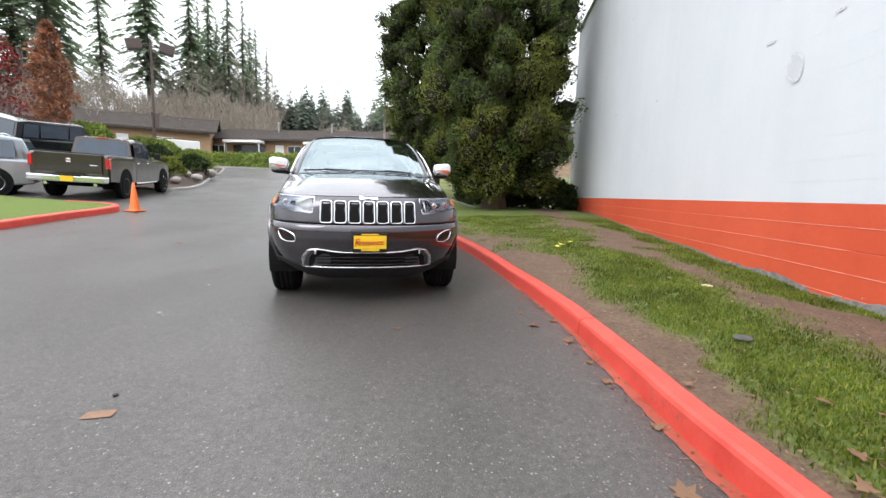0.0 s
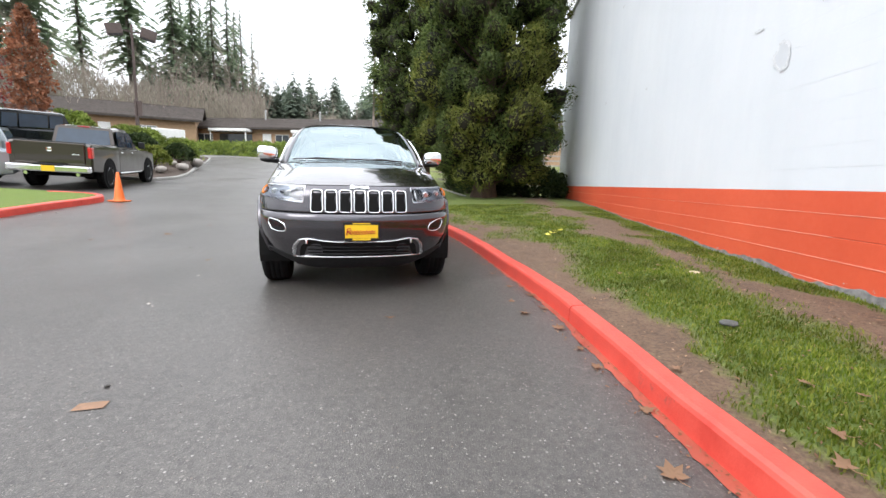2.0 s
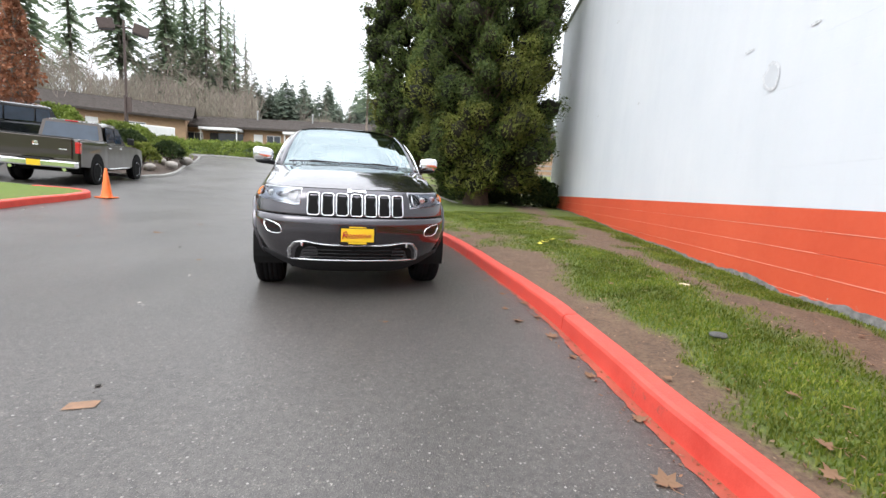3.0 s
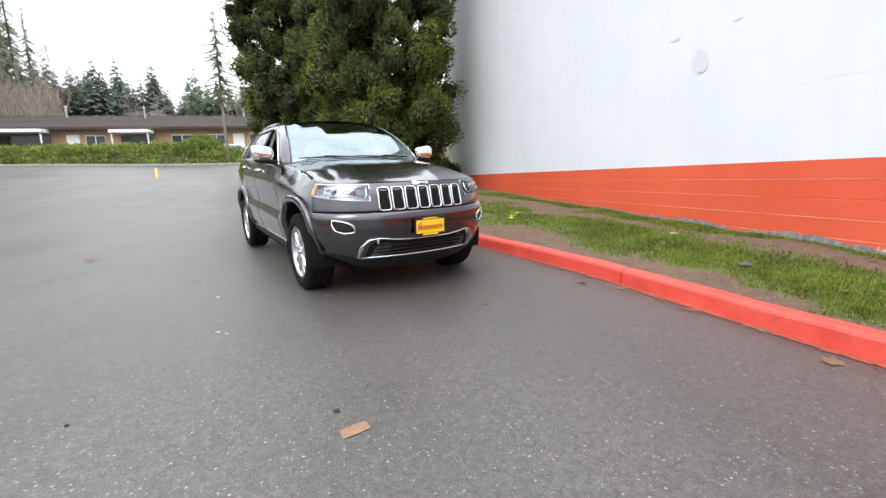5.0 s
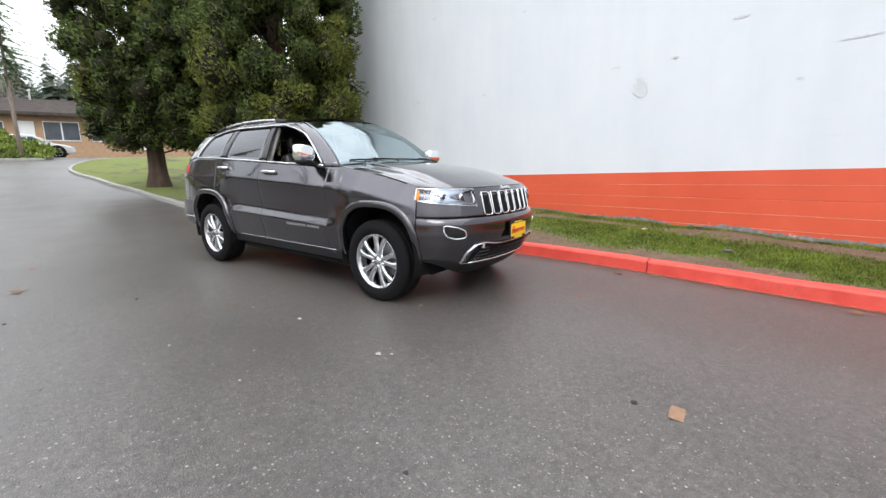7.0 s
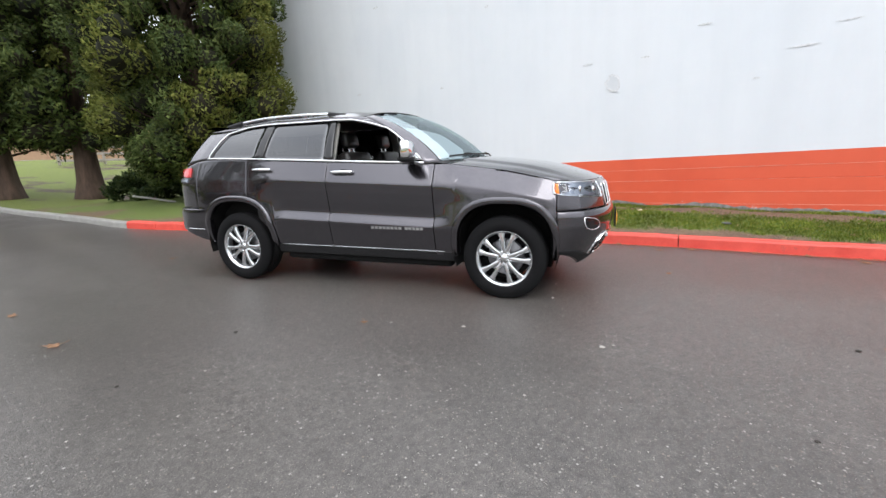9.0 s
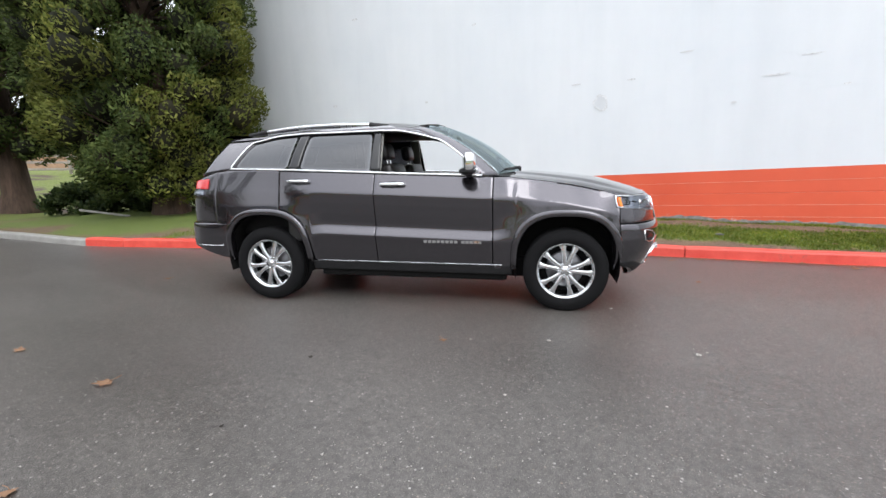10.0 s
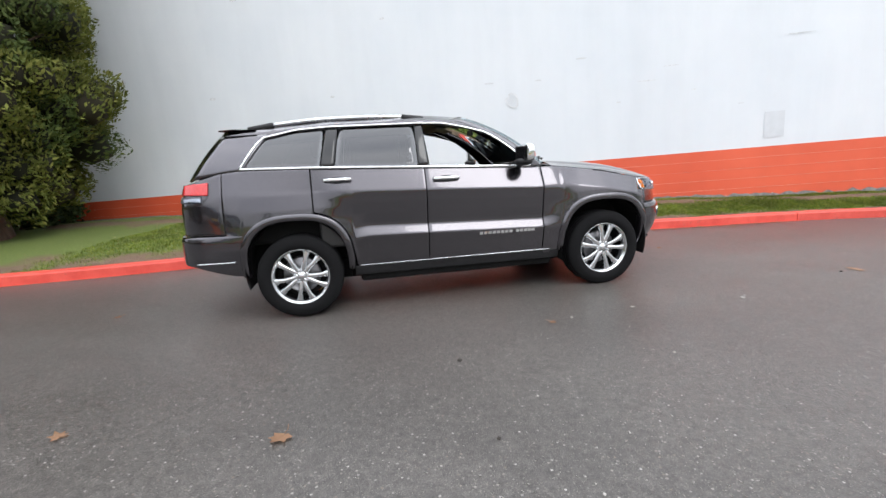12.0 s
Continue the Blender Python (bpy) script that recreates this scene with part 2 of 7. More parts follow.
M_DEAD = make_leaf("fallen_leaves", (0.20, 0.105, 0.060), (0.32, 0.185, 0.11), (0.44, 0.30, 0.20))


# ---- mesh helpers ----
def mesh_ob(name, verts, faces, material, parent=None, smooth=False, label=""):
    me = bpy.data.meshes.new(name)
    me.from_pydata([tuple(v) for v in verts], [], [tuple(f) for f in faces])
    me.materials.append(material)
    if smooth:
        me.shade_smooth()
    me.update()
    ob = new(name, me)
    if parent:
        ob.parent = parent
    if label:
        ob["label"] = label
    return ob


def part(name, bm, material, parent=None, label="", smooth=False):
    me = bpy.data.meshes.new(name)
    bm.to_mesh(me)
    bm.free()
    me.materials.append(material)
    if smooth:
        me.shade_smooth()
    ob = new(name, me)
    if parent:
        ob.parent = parent
    if label:
        ob["label"] = label
    return ob


def empty(name, m=None):
    e = new(name)
    e.empty_display_size = 0.2
    if m is not None:
        e.matrix_basis = m
    return e


def box_bm(sx, sy, sz, m=None, bevel=0.0, seg=2):
    """A box of the given size centred on its base, bevelled."""
    bm = bmesh.new()
    bmesh.ops.create_cube(bm, size=1.0)
    bmesh.ops.scale(bm, vec=(sx, sy, sz), verts=bm.verts)
    bmesh.ops.translate(bm, vec=(0, 0, sz / 2), verts=bm.verts)
    if bevel:
        bmesh.ops.bevel(bm, geom=bm.edges[:], offset=bevel, segments=seg, affect="EDGES", profile=0.5)
    if m is not None:
        bmesh.ops.transform(bm, matrix=m, verts=bm.verts)
    return bm


def cyl_bm(r1, r2, h, n=16, m=None, bevel=0.0):
    bm = bmesh.new()
    bmesh.ops.create_cone(bm, cap_ends=True, segments=n, radius1=r1, radius2=r2, depth=h)
    bmesh.ops.translate(bm, vec=(0, 0, h / 2), verts=bm.verts)
    if bevel:
        es = [e for e in bm.edges if abs(e.verts[0].co.z - e.verts[1].co.z) < 1e-6]
        bmesh.ops.bevel(bm, geom=es, offset=bevel, segments=2, affect="EDGES", profile=0.5)
    if m is not None:
        bmesh.ops.transform(bm, matrix=m, verts=bm.verts)
    return bm


def join_bm(*bms):
    """One bmesh out of several."""
    me = bpy.data.meshes.new("join")
    out = bmesh.new()
    for b in bms:
        b.to_mesh(me)
        b.free()
        out.from_mesh(me)
    bpy.data.meshes.remove(me)
    return out


def grid_faces(nu, nv):
    return [(i * nv + j, (i + 1) * nv + j, (i + 1) * nv + j + 1, i * nv + j + 1) for i in range(nu - 1) for j in range(nv - 1)]


def tube(points, radii, n=8, cap=True):
    """A tube through the points: vertices and faces."""
    vs, fs = [], []
    for i, p in enumerate(points):
        a = Vector(points[max(0, i - 1)])
        b = Vector(points[min(len(points) - 1, i + 1)])
        d = (b - a).normalized()
        u = d.cross(Vector((0, 0, 1)) if abs(d.z) < 0.95 else Vector((1, 0, 0))).normalized()
        v = d.cross(u)
        r = radii[i] if hasattr(radii, "__len__") else radii
        for k in range(n):
            c = 2 * math.pi * k / n
            vs.append(Vector(p) + (u * math.cos(c) + v * math.sin(c)) * r)
    for i in range(len(points) - 1):
        for k in range(n):
            fs.append((i * n + k, i * n + (k + 1) % n, (i + 1) * n + (k + 1) % n, (i + 1) * n + k))
    if cap:
        fs.append(tuple(range(n))[::-1])
        fs.append(tuple((len(points) - 1) * n + k for k in range(n)))
    return vs, fs


def spline(pts, n):
    """n points on a Catmull-Rom curve through pts (any dimension), evenly spaced by length."""
    P = np.array(pts, float)
    Q = np.vstack([2 * P[0] - P[1], P, 2 * P[-1] - P[-2]])
    out = []
    for i in range(len(P) - 1):
        a, b, c, d = Q[i:i + 4]
        for t in np.linspace(0, 1, 24, endpoint=False):
            out.append(0.5 * (2 * b + (c - a) * t + (2 * a - 5 * b + 4 * c - d) * t * t + (3 * b - a - 3 * c + d) * t ** 3))
    out.append(P[-1])
    out = np.array(out)
    s = np.concatenate([[0], np.cumsum(np.linalg.norm(np.diff(out, axis=0), axis=1))])
    u = np.linspace(0, s[-1], n)
    return np.array([np.interp(u, s, out[:, k]) for k in range(P.shape[1])]).T


def ss(a):
    a = min(1.0, max(0.0, a))
    return a * a * (3 - 2 * a)


def gz(x, y):
    """Height of the paved ground: a gentle even slope, steeper towards the far street and the upper car park."""
    y = max(-60.0, y)
    far = 0.0347 * min(y, 62) + 0.004 * max(0.0, min(y - 62, 200))
    # a shallow worn dip where the car stands and a slight crown in the lane
    far += -0.045 * math.exp(-((x + 2.6) / 1.9) ** 2 - ((y - 7.2) / 2.4) ** 2) + 0.038 * math.exp(-((x + 5.3) / 1.2) ** 2 - ((y - 6.3) / 2.0) ** 2)
    return -0.0187 - 0.004 * max(-40, min(40, x)) + far + 1.6 * ss((y - 18) / 22) + (0.045 * max(0.0, min(13.0, -7.2 - x)) * ss((y - 2) / 8) + 0.9 * ss((-x - 15) / 6) * ss((y - 10) / 8)) * (1 - ss((y - 18) / 13))


# ---- ground, road, kerbs, verge ----
def sheet(name, xs, ys, fz, material, label, category):
    vs = [(x, y, fz(x, y)) for x in xs for y in ys]
    ob = mesh_ob(name, vs, grid_faces(len(xs), len(ys)), material, smooth=True)
    return tagged(ob, label, category, kind="structure")


def spread(*stops):
    """Values from stop to stop: (from, step), ..., last value."""
    out = []
    for (a, st), nxt in zip(stops[:-1], stops[1:]):
        b = nxt[0] if isinstance(nxt, tuple) else nxt
        out += list(np.arange(a, b - 1e-6, st))
    return out + [stops[-1]]


M_FIELD = Mat("rough_field")
M_FIELD.color(M_FIELD.ramp(M_FIELD.noise(0.25, 6), (0.3, (0.05, 0.075, 0.02)), (0.7, (0.12, 0.13, 0.05)))).rough(0.95)
M_FIELD = M_FIELD.m
sheet("ground", spread((-900, 60), (-120, 12), (-48, 6), (48, 12), (120, 60), 900), spread((-900, 60), (-120, 12), (-36, 6), (72, 12), (180, 60), 1200),
      lambda x, y: gz(x, y) - 0.45 + 0.0 * x, M_FIELD, "dark green and brown rough ground under trees", "ground")
sheet("road", spread((-46, 1.0), (-14, 0.5), (4, 0.5), 9), spread((-30, 1.5), (-6, 0.5), (42, 0.75), 47.25),
      lambda x, y: gz(x, y) + 0.012 * noise.noise((x * 0.3, y * 0.3, 0)) * ss((abs(x) + abs(y)) / 30), M_ASPHALT,
      "damp dark grey asphalt lot with pale stone flecks", "asphalt road")

# front foot of the long kerb on the wall's side; red first, bare concrete further on
KERB_PATH = [(1.30, -16), (1.46, -8), (1.47, -3), (1.40, -0.6), (1.20, 1.0), (0.97, 2.0), (0.68, 3.57), (0.33, 4.83), (-0.42, 7.25), (-1.35, 9.4),
             (-2.0, 10.85), (-2.72, 12.8), (-2.98, 14.8), (-3.35, 17.6), (-4.0, 21.2), (-4.75, 23.4), (-5.6, 26.0), (-6.35, 27.8), (-6.75, 29.6),
             (-6.65, 31.8), (-6.0, 34.2), (-4.2, 36.4), (-0.5, 37.8), (9, 38.4), (26, 38.6)]
KP = spline(KERB_PATH, 1400)


def kerb_x(y):
    return float(np.interp(y, KP[:900, 1], KP[:900, 0]))


def kerb_run(name, path, cuts, material, side, h=0.145, w=0.155, labels=""):
    """A cast kerb in bars with open joints, along the path of its foot; side: +1 or -1, where its back lies."""
    s = np.concatenate([[0], np.cumsum(np.linalg.norm(np.diff(path, axis=0), axis=1))])
    root = tagged(empty(name), labels, "kerb", kind="structure")
    ends = [0.0] + [c for c in cuts if c < s[-1] - 0.2] + [s[-1]]
    prof = [(0.0, -0.10), (0.012, h - 0.030), (0.022, h - 0.010), (0.045, h), (w - 0.018, h + 0.004), (w - 0.004, h - 0.008), (w, -0.10)]
    for a, b in zip(ends[:-1], ends[1:]):
        if b - a < 0.05:
            continue
        nseg = max(3, int((b - a) / 0.22))
        vs = []
        for i in range(nseg + 1):
            u = a + 0.006 + (b - a - 0.012) * i / nseg
            x, y = np.interp(u, s, path[:, 0]), np.interp(u, s, path[:, 1])
            dx, dy = np.interp(u + 0.1, s, path[:, 0]) - np.interp(u - 0.1, s, path[:, 0]), np.interp(u + 0.1, s, path[:, 1]) - np.interp(u - 0.1, s, path[:, 1])
            l = math.hypot(dx, dy)
            nx, ny = side * dy / l, -side * dx / l
            wob = 0.006 * noise.noise((x * 1.7, y * 1.7, 3.0))
            pinch = 0.006 if i in (0, nseg) else 0.0
            for o, z in prof:
                vs.append((x + nx * (o + wob), y + ny * (o + wob), gz(x, y) + z + (wob - pinch if z > 0 else 0)))
        n = len(prof)
        fs = grid_faces(nseg + 1, n) + [tuple(range(n)), tuple(nseg * n + k for k in range(n))[::-1]]
        mesh_ob("kerb_bar", vs, fs, material, root)
    return root


i_red = int(np.argmin(np.hypot(KP[:, 0] + 2.72, KP[:, 1] - 12.85)))
s_red = np.concatenate([[0], np.cumsum(np.linalg.norm(np.diff(KP[:i_red + 1], axis=0), axis=1))])
s_joint = float(np.interp(3.45, KP[:i_red + 1, 1], s_red))
kerb_run("kerb", KP[:i_red + 1], [s_joint + 3.05 * k for k in range(-6, 5) if 0 < s_joint + 3.05 * k < s_red[-1] - 0.2], M_KERB_RED, 1,
         labels="red painted concrete kerb with chipped scuffed edge")
kerb_run("kerb", KP[i_red:], [3.05 * k for k in range(1, 21)], M_KERB_GREY, 1, h=0.12, labels="bare grey concrete kerb round the tree lawn")


# the verge between the kerb and the block wall: trodden soil and grass, lumpy
def verge_z(x, y):
    xk = kerb_x(min(y, 30))
    u = max(0.0, min(1.0, (x - xk - 0.15) / max(0.3, 3.0 - xk - 0.15)))
    mound = 0.05 * math.sin(math.pi * u) * ss((y + 2) / 6)
    return gz(x, y) + 0.125 + 0.13 * ss(u * 1.15) * (1 - ss((y - 14) / 6)) + mound + 0.035 * noise.noise((x * 0.9, y * 0.9, 1.0)) * ss(u * 5) + 0.012 * noise.noise((x * 5, y * 5, 2.0)) * ss(u * 8)


def grassy(x, y):
    """How much grass grows at a place of the verge: two green runs and bare trodden soil between them."""
    xk = kerb_x(y)
    u = (x - xk - 0.15) / (3.0 - xk - 0.15)
    u += 0.16 * noise.noise((x * 0.7, y * 0.8, 31)) + 0.05 * noise.noise((x * 2.2, y * 2.4, 32))
    near = 1 - ss((y - 2.6) / 2.2)
    mid = 0.42 - 0.06 * near
    g = 0.85 * math.exp(-((u - mid) / (0.17 + 0.06 * near)) ** 2) + 0.85 * math.exp(-((u - 0.97) / 0.13) ** 2) - 0.55 * math.exp(-((u - 0.74) / 0.11) ** 2) - 0.45 * math.exp(-(u / 0.13) ** 2) + 0.45 * ss((y - 9.5) / 2)
    return g + 0.62 * noise.noise((x * 0.8, y * 0.55, 11)) + 0.46 * noise.noise((x * 2.6, y * 2.2, 12)) + 0.25 * noise.noise((x * 7, y * 7, 13)) - 0.15


ys = spread((-16, 0.5), (-1, 0.12), (12, 0.25), 18.7)
vs = []
NU = 34
for y in ys:
    x0, x1 = kerb_x(y) + 0.145, 3.02
    vs += [(x0 + (x1 - x0) * k / (NU - 1), y, verge_z(x0 + (x1 - x0) * k / (NU - 1), y)) for k in range(NU)]
verge = mesh_ob("verge", vs, grid_faces(len(ys), NU), M_LAWN, smooth=True)
cover = verge.data.attributes.new("cover", "FLOAT", "POINT")
cover.data.foreach_set("value", [max(0.0, min(1.0, 0.38 + 0.9 * grassy(v[0], v[1]))) for v in vs])
tagged(verge, "patchy green grass and bare brown soil beside the wall", "grass verge", kind="structure")
ys = spread((18.7, 0.5), 37.6)
vs = []
for y in ys:
    near = kerb_x(y) if y < 29.6 else float(np.interp(y, [29.6, 31.8, 34.2, 36.4, 37.7], [-6.75, -6.65, -6.0, -4.2, -0.9]))
    x0, x1 = near + 0.145, 30.0
    vs += [(x0 + (x1 - x0) * (k / 39) ** 1.4, y, gz(x0 + (x1 - x0) * (k / 39) ** 1.4, y) + 0.115 + 0.06 * noise.noise((k * 0.5, y * 0.3, 4))) for k in range(40)]
M_TREELAWN = Mat("thin_lawn")
tn = M_TREELAWN.noise(0.7, 6, 0.6)
tf = M_TREELAWN.noise(30, 4, 0.7)
M_TREELAWN.color(M_TREELAWN.mix(M_TREELAWN.ramp(tn, (0.36, 0.0), (0.46, 1.0)), M_TREELAWN.ramp(tf, (0.3, (0.045, 0.032, 0.022)), (0.7, (0.11, 0.075, 0.05))),
                                M_TREELAWN.ramp(tf, (0.3, (0.075, 0.105, 0.016)), (0.7, (0.165, 0.19, 0.036))))).rough(0.95).bump(tf, 0.7, 0.03)
tagged(mesh_ob("lawn", vs, grid_faces(len(ys), 40), M_TREELAWN.m, smooth=True), "thin yellow-green lawn with needle litter under the trees", "lawn", kind="structure")

# the grassed corner with a red kerb across the lane
LK = spline([(-7.0, -14), (-7.2, -6), (-7.6, 0), (-8.3, 4), (-8.78, 6.7), (-9.1, 8.05), (-9.4, 9.6), (-9.75, 10.25), (-10.3, 10.45), (-11.2, 10.2)], 300)
kerb_run("kerb", LK, [2.0 + 3.05 * k for k in range(0, 8)], M_KERB_RED, -1, labels="red painted concrete kerb edging the lawn corner")
LKi = spline([(-7.14, -14), (-7.34, -6), (-7.74, 0), (-8.44, 4), (-8.92, 6.7), (-9.23, 8.05), (-9.52, 9.55), (-9.83, 10.12), (-10.3, 10.3), (-11.2, 10.06)], 120)
vs, NU = [], 16
for x, y in LKi:
    for k in range(NU):
        px, py = x - (k / (NU - 1)) ** 1.3 * 6.5, y - (k / (NU - 1)) * max(0.0, y - 7.5) * 0.2
        vs.append((px, py, gz(px, py) + 0.13 + 0.03 * noise.noise((px, py, 0))))
M_MOWN = Mat("mown_grass")
mg = M_MOWN.noise(45, 4, 0.7)
M_MOWN.color(M_MOWN.mix(M_MOWN.ramp(M_MOWN.noise(1.5, 5), (0.3, 0.0), (0.6, 1.0)), M_MOWN.ramp(mg, (0.3, (0.045, 0.09, 0.010)), (0.7, (0.17, 0.23, 0.03))), M_MOWN.ramp(M_MOWN.noise(14, 4, 0.7), (0.3, (0.07, 0.115, 0.015)), (0.7, (0.15, 0.19, 0.03))))).rough(0.95).bump(mg, 0.8, 0.03)
M_MOWN = M_MOWN.m
tagged(mesh_ob("lawn", vs, grid_faces(len(LKi), NU), M_MOWN, smooth=True), "bright mown grass corner behind the kerb", "lawn", kind="structure")

# ---- the painted block wall: courses with raked joints ----
WALL_X, WALL_Y0, WALL_Y1, WALL_TOP = 3.016, -16.0, 18.4, 7.7
wall = tagged(empty("wall_east"), "white block wall with a red painted band along its foot", "building wall", kind="structure")
mesh_ob("wall_core", *(lambda b: ([v.co.copy() for v in b.verts], [[v.index for v in f.verts] for f in b.faces]))(
    box_bm(9.0, WALL_Y1 - WALL_Y0 - 0.02, WALL_TOP + 1.4, pose(WALL_X + 4.512, (WALL_Y0 + WALL_Y1) / 2, -1.5))), M_WHITE, wall)
z = 1.22 - 0.2 * 12
while z < WALL_TOP - 0.01:
    top = min(z + 0.2, WALL_TOP)
    g, deep = 0.0010, 0.0003 if z > 1.2 else 0.0018
    ny = 60
    vs = []
    for i in range(ny + 1):
        y = WALL_Y0 + (WALL_Y1 - WALL_Y0) * i / ny
        o = 0.0035 * noise.noise((y * 0.45, z * (0.15 if z > 1.2 else 1.3), 7.0))
        gr = o + 0.0007 if z > 1.2 else 0.004
        for dx, dz in ((gr, z + 0.0005), (deep + o, z + g), (o, z + 0.007), (o, top - 0.007), (deep + o, top - g), (gr, top - 0.0005)):
            vs.append((WALL_X + dx, y, dz))
    fs = grid_faces(ny + 1, 6) + [tuple(range(6)), tuple(ny * 6 + k for k in range(6))[::-1]]
    mesh_ob("block_course", vs, fs, M_WHITE if z > 1.2 else M_RED, wall)
    z += 0.2
# the paint has worn pale along the raked joints of the red courses
M_JOINT = plain("worn_red_joint", (0.70, 0.30, 0.22), 0.7, 0, 0.25, 6, 0.4)
for k in range(1, 7):
    zj = 1.22 - 0.2 * k
    for j in range(17):
        ya = WALL_Y0 + 4 + 1.6 * j
        if noise.noise((ya * 0.37, zj * 3.1, 8.0)) > -0.35:
            part("mortar_joint", box_bm(0.006, 1.56, 0.0055 + 0.003 * noise.noise((ya, zj, 2.0)), pose(WALL_X - 0.0005, ya + 0.8, zj - 0.003), 0.001, 1), M_JOINT, wall)
part("coping", box_bm(0.34, WALL_Y1 - WALL_Y0 + 0.1, 0.09, pose(WALL_X + 0.10, (WALL_Y0 + WALL_Y1) / 2, WALL_TOP), 0.012), M_WHITE, wall)
# thin uneven footing that shows below the paint
vs, ny = [], 700
for i in range(ny + 1):
    y = WALL_Y0 + (WALL_Y1 - WALL_Y0 - 0.1) * i / ny
    near = 1 - 0.8 * ss((y - 2.5) / 6)
    t = verge_z(3.0, y) + 0.015 + (0.048 + 0.05 * noise.noise((y * 1.3, 0, 5)) + 0.05 * noise.noise((y * 7, 0, 5))) * near
    vs += [(WALL_X - 0.004, y, t - 0.5), (WALL_X - 0.0055, y, t - 0.006), (WALL_X - 0.004, y, t + 0.0)]
mesh_ob("footing", vs, grid_faces(ny + 1, 3), plain("dirty_footing", (0.21, 0.20, 0.195), 0.9, 0, 0.45, 16, 0.6), wall, label="bare grey concrete footing with flaked paint")


# ---- the parked estate car: paint, trim, glass ----
def make_paint(name, c1, c2, gloss=1.6, flake=0.34):
    k = Mat(name).set(Metallic=0.95, Coat_Weight=1.0, Coat_Roughness=0.015, Coat_IOR=gloss)
    n = k.noise(900, 2, 0.6)
    k.color(k.ramp(n, (0.35, c1), (0.65, c2)))
    k.rough(k.ramp(k.noise(3, 5), (0.3, flake * 0.9), (0.7, flake * 1.1)))
    return k.m


M_PAINT = make_paint("granite_metallic_paint", (0.062, 0.058, 0.066), (0.094, 0.089, 0.099), 1.50, 0.20)
M_CHROME = plain("chrome", (0.86, 0.87, 0.88), 0.06, 1.0, 0.03)
M_SATIN = plain("satin_silver", (0.62, 0.63, 0.65), 0.25, 1.0, 0.05)
M_ALLOY = plain("polished_alloy", (0.60, 0.61, 0.62), 0.20, 1.0, 0.06, 20)
M_DISC = plain("grey_iron", (0.22, 0.22, 0.23), 0.4, 0.8, 0.15, 30)
M_BLACK = plain("black_plastic", (0.016, 0.016, 0.017), 0.5, 0, 0.2, 30, 0.15)
M_GLOSSBLACK = plain("gloss_black", (0.010, 0.010, 0.011), 0.08, 0, 0.1)
M_BLACK.node_tree.nodes["Principled BSDF"].inputs["Specular IOR Level"].default_value = 0.25
M_RUBBER = plain("tyre_rubber", (0.007, 0.007, 0.0075), 0.9, 0, 0.25, 25, 0.25)
M_RUBBER.node_tree.nodes["Principled BSDF"].inputs["Specular IOR Level"].default_value = 0.15
M_DARK = plain("underbody", (0.012, 0.012, 0.012), 0.85, 0, 0.2)
M_DARK.node_tree.nodes["Principled BSDF"].inputs["Specular IOR Level"].default_value = 0.08
M_LEATHER = plain("black_leather", (0.020, 0.019, 0.019), 0.42, 0, 0.15, 18, 0.2)
M_LINING = plain("grey_headlining", (0.30, 0.29, 0.27), 0.9, 0, 0.08, 30)
M_GLASS = glass("clear_glass", (0.50, 0.62, 0.66), 0.0, 3.1, (0.80, 0.93, 0.97))
M_TINT = glass("dark_tinted_glass", (0.045, 0.045, 0.052), 0.0, 1.85)
M_LENS = glass("lamp_lens", (0.93, 0.95, 0.97), 0.0, 1.5)
M_AMBER = plain("amber_lens", (0.85, 0.22, 0.02), 0.12, 0, 0.08, 40)
M_TAIL = plain("red_lamp_lens", (0.50, 0.012, 0.014), 0.08, 0, 0.15, 40, 0, 1.0)
M_REFLECTOR = plain("lamp_reflector", (0.34, 0.37, 0.43), 0.30, 0.85, 0.1, 15)
M_YELLOW = plain("yellow_plate", (0.85, 0.55, 0.02), 0.4, 0, 0.05)
M_PRINT = plain("red_print", (0.45, 0.02, 0.02), 0.5)


def outward(vs, fs, centre):
    """Turns the faces so that they look away from the centre."""
    c = Vector(centre)
    tot = 0.0
    for f in fs:
        p = [Vector(vs[i]) for i in f]
        nrm = (p[1] - p[0]).cross(p[-1] - p[0])
        mid = sum(p, Vector()) / len(p)
        tot += nrm.dot(mid - c)
    return [tuple(f)[::-1] for f in fs] if tot < 0 else fs


CAR = pose(-1.87, 5.986, 0.2144, 0.43, 1.954, -71.094)
car = tagged(empty("car", CAR), "dark granite grey family four-by-four with chrome trim", "car")
AX_F, AX_R = 1.4575, -1.4575

# plan outline at the widest line, from the nose's middle round to the tail's middle
PLAN = spline([(2.365, 0), (2.35, 0.25), (2.305, 0.48), (2.215, 0.68), (2.08, 0.83), (1.90, 0.918), (1.66, 0.957), (1.3, 0.966), (0.8, 0.962), (0, 0.962),
               (-0.8, 0.966), (-1.4, 0.968), (-1.75, 0.958), (-2.05, 0.934), (-2.30, 0.884), (-2.43, 0.775), (-2.487, 0.45), (-2.50, 0)], 900)
PS = np.concatenate([[0], np.cumsum(np.linalg.norm(np.diff(PLAN, axis=0), axis=1))])
S_END = PS[-1]


def s_x(x):
    """Place along the outline at which the flank reaches x."""
    return float(np.interp(-x, -PLAN[:, 0], PS))


def s_y(y, rear=False):
    h = len(PS) // 2
    return float(np.interp(-y, -PLAN[h:, 1], PS[h:])) if rear else float(np.interp(y, PLAN[:h, 1], PS[:h]))


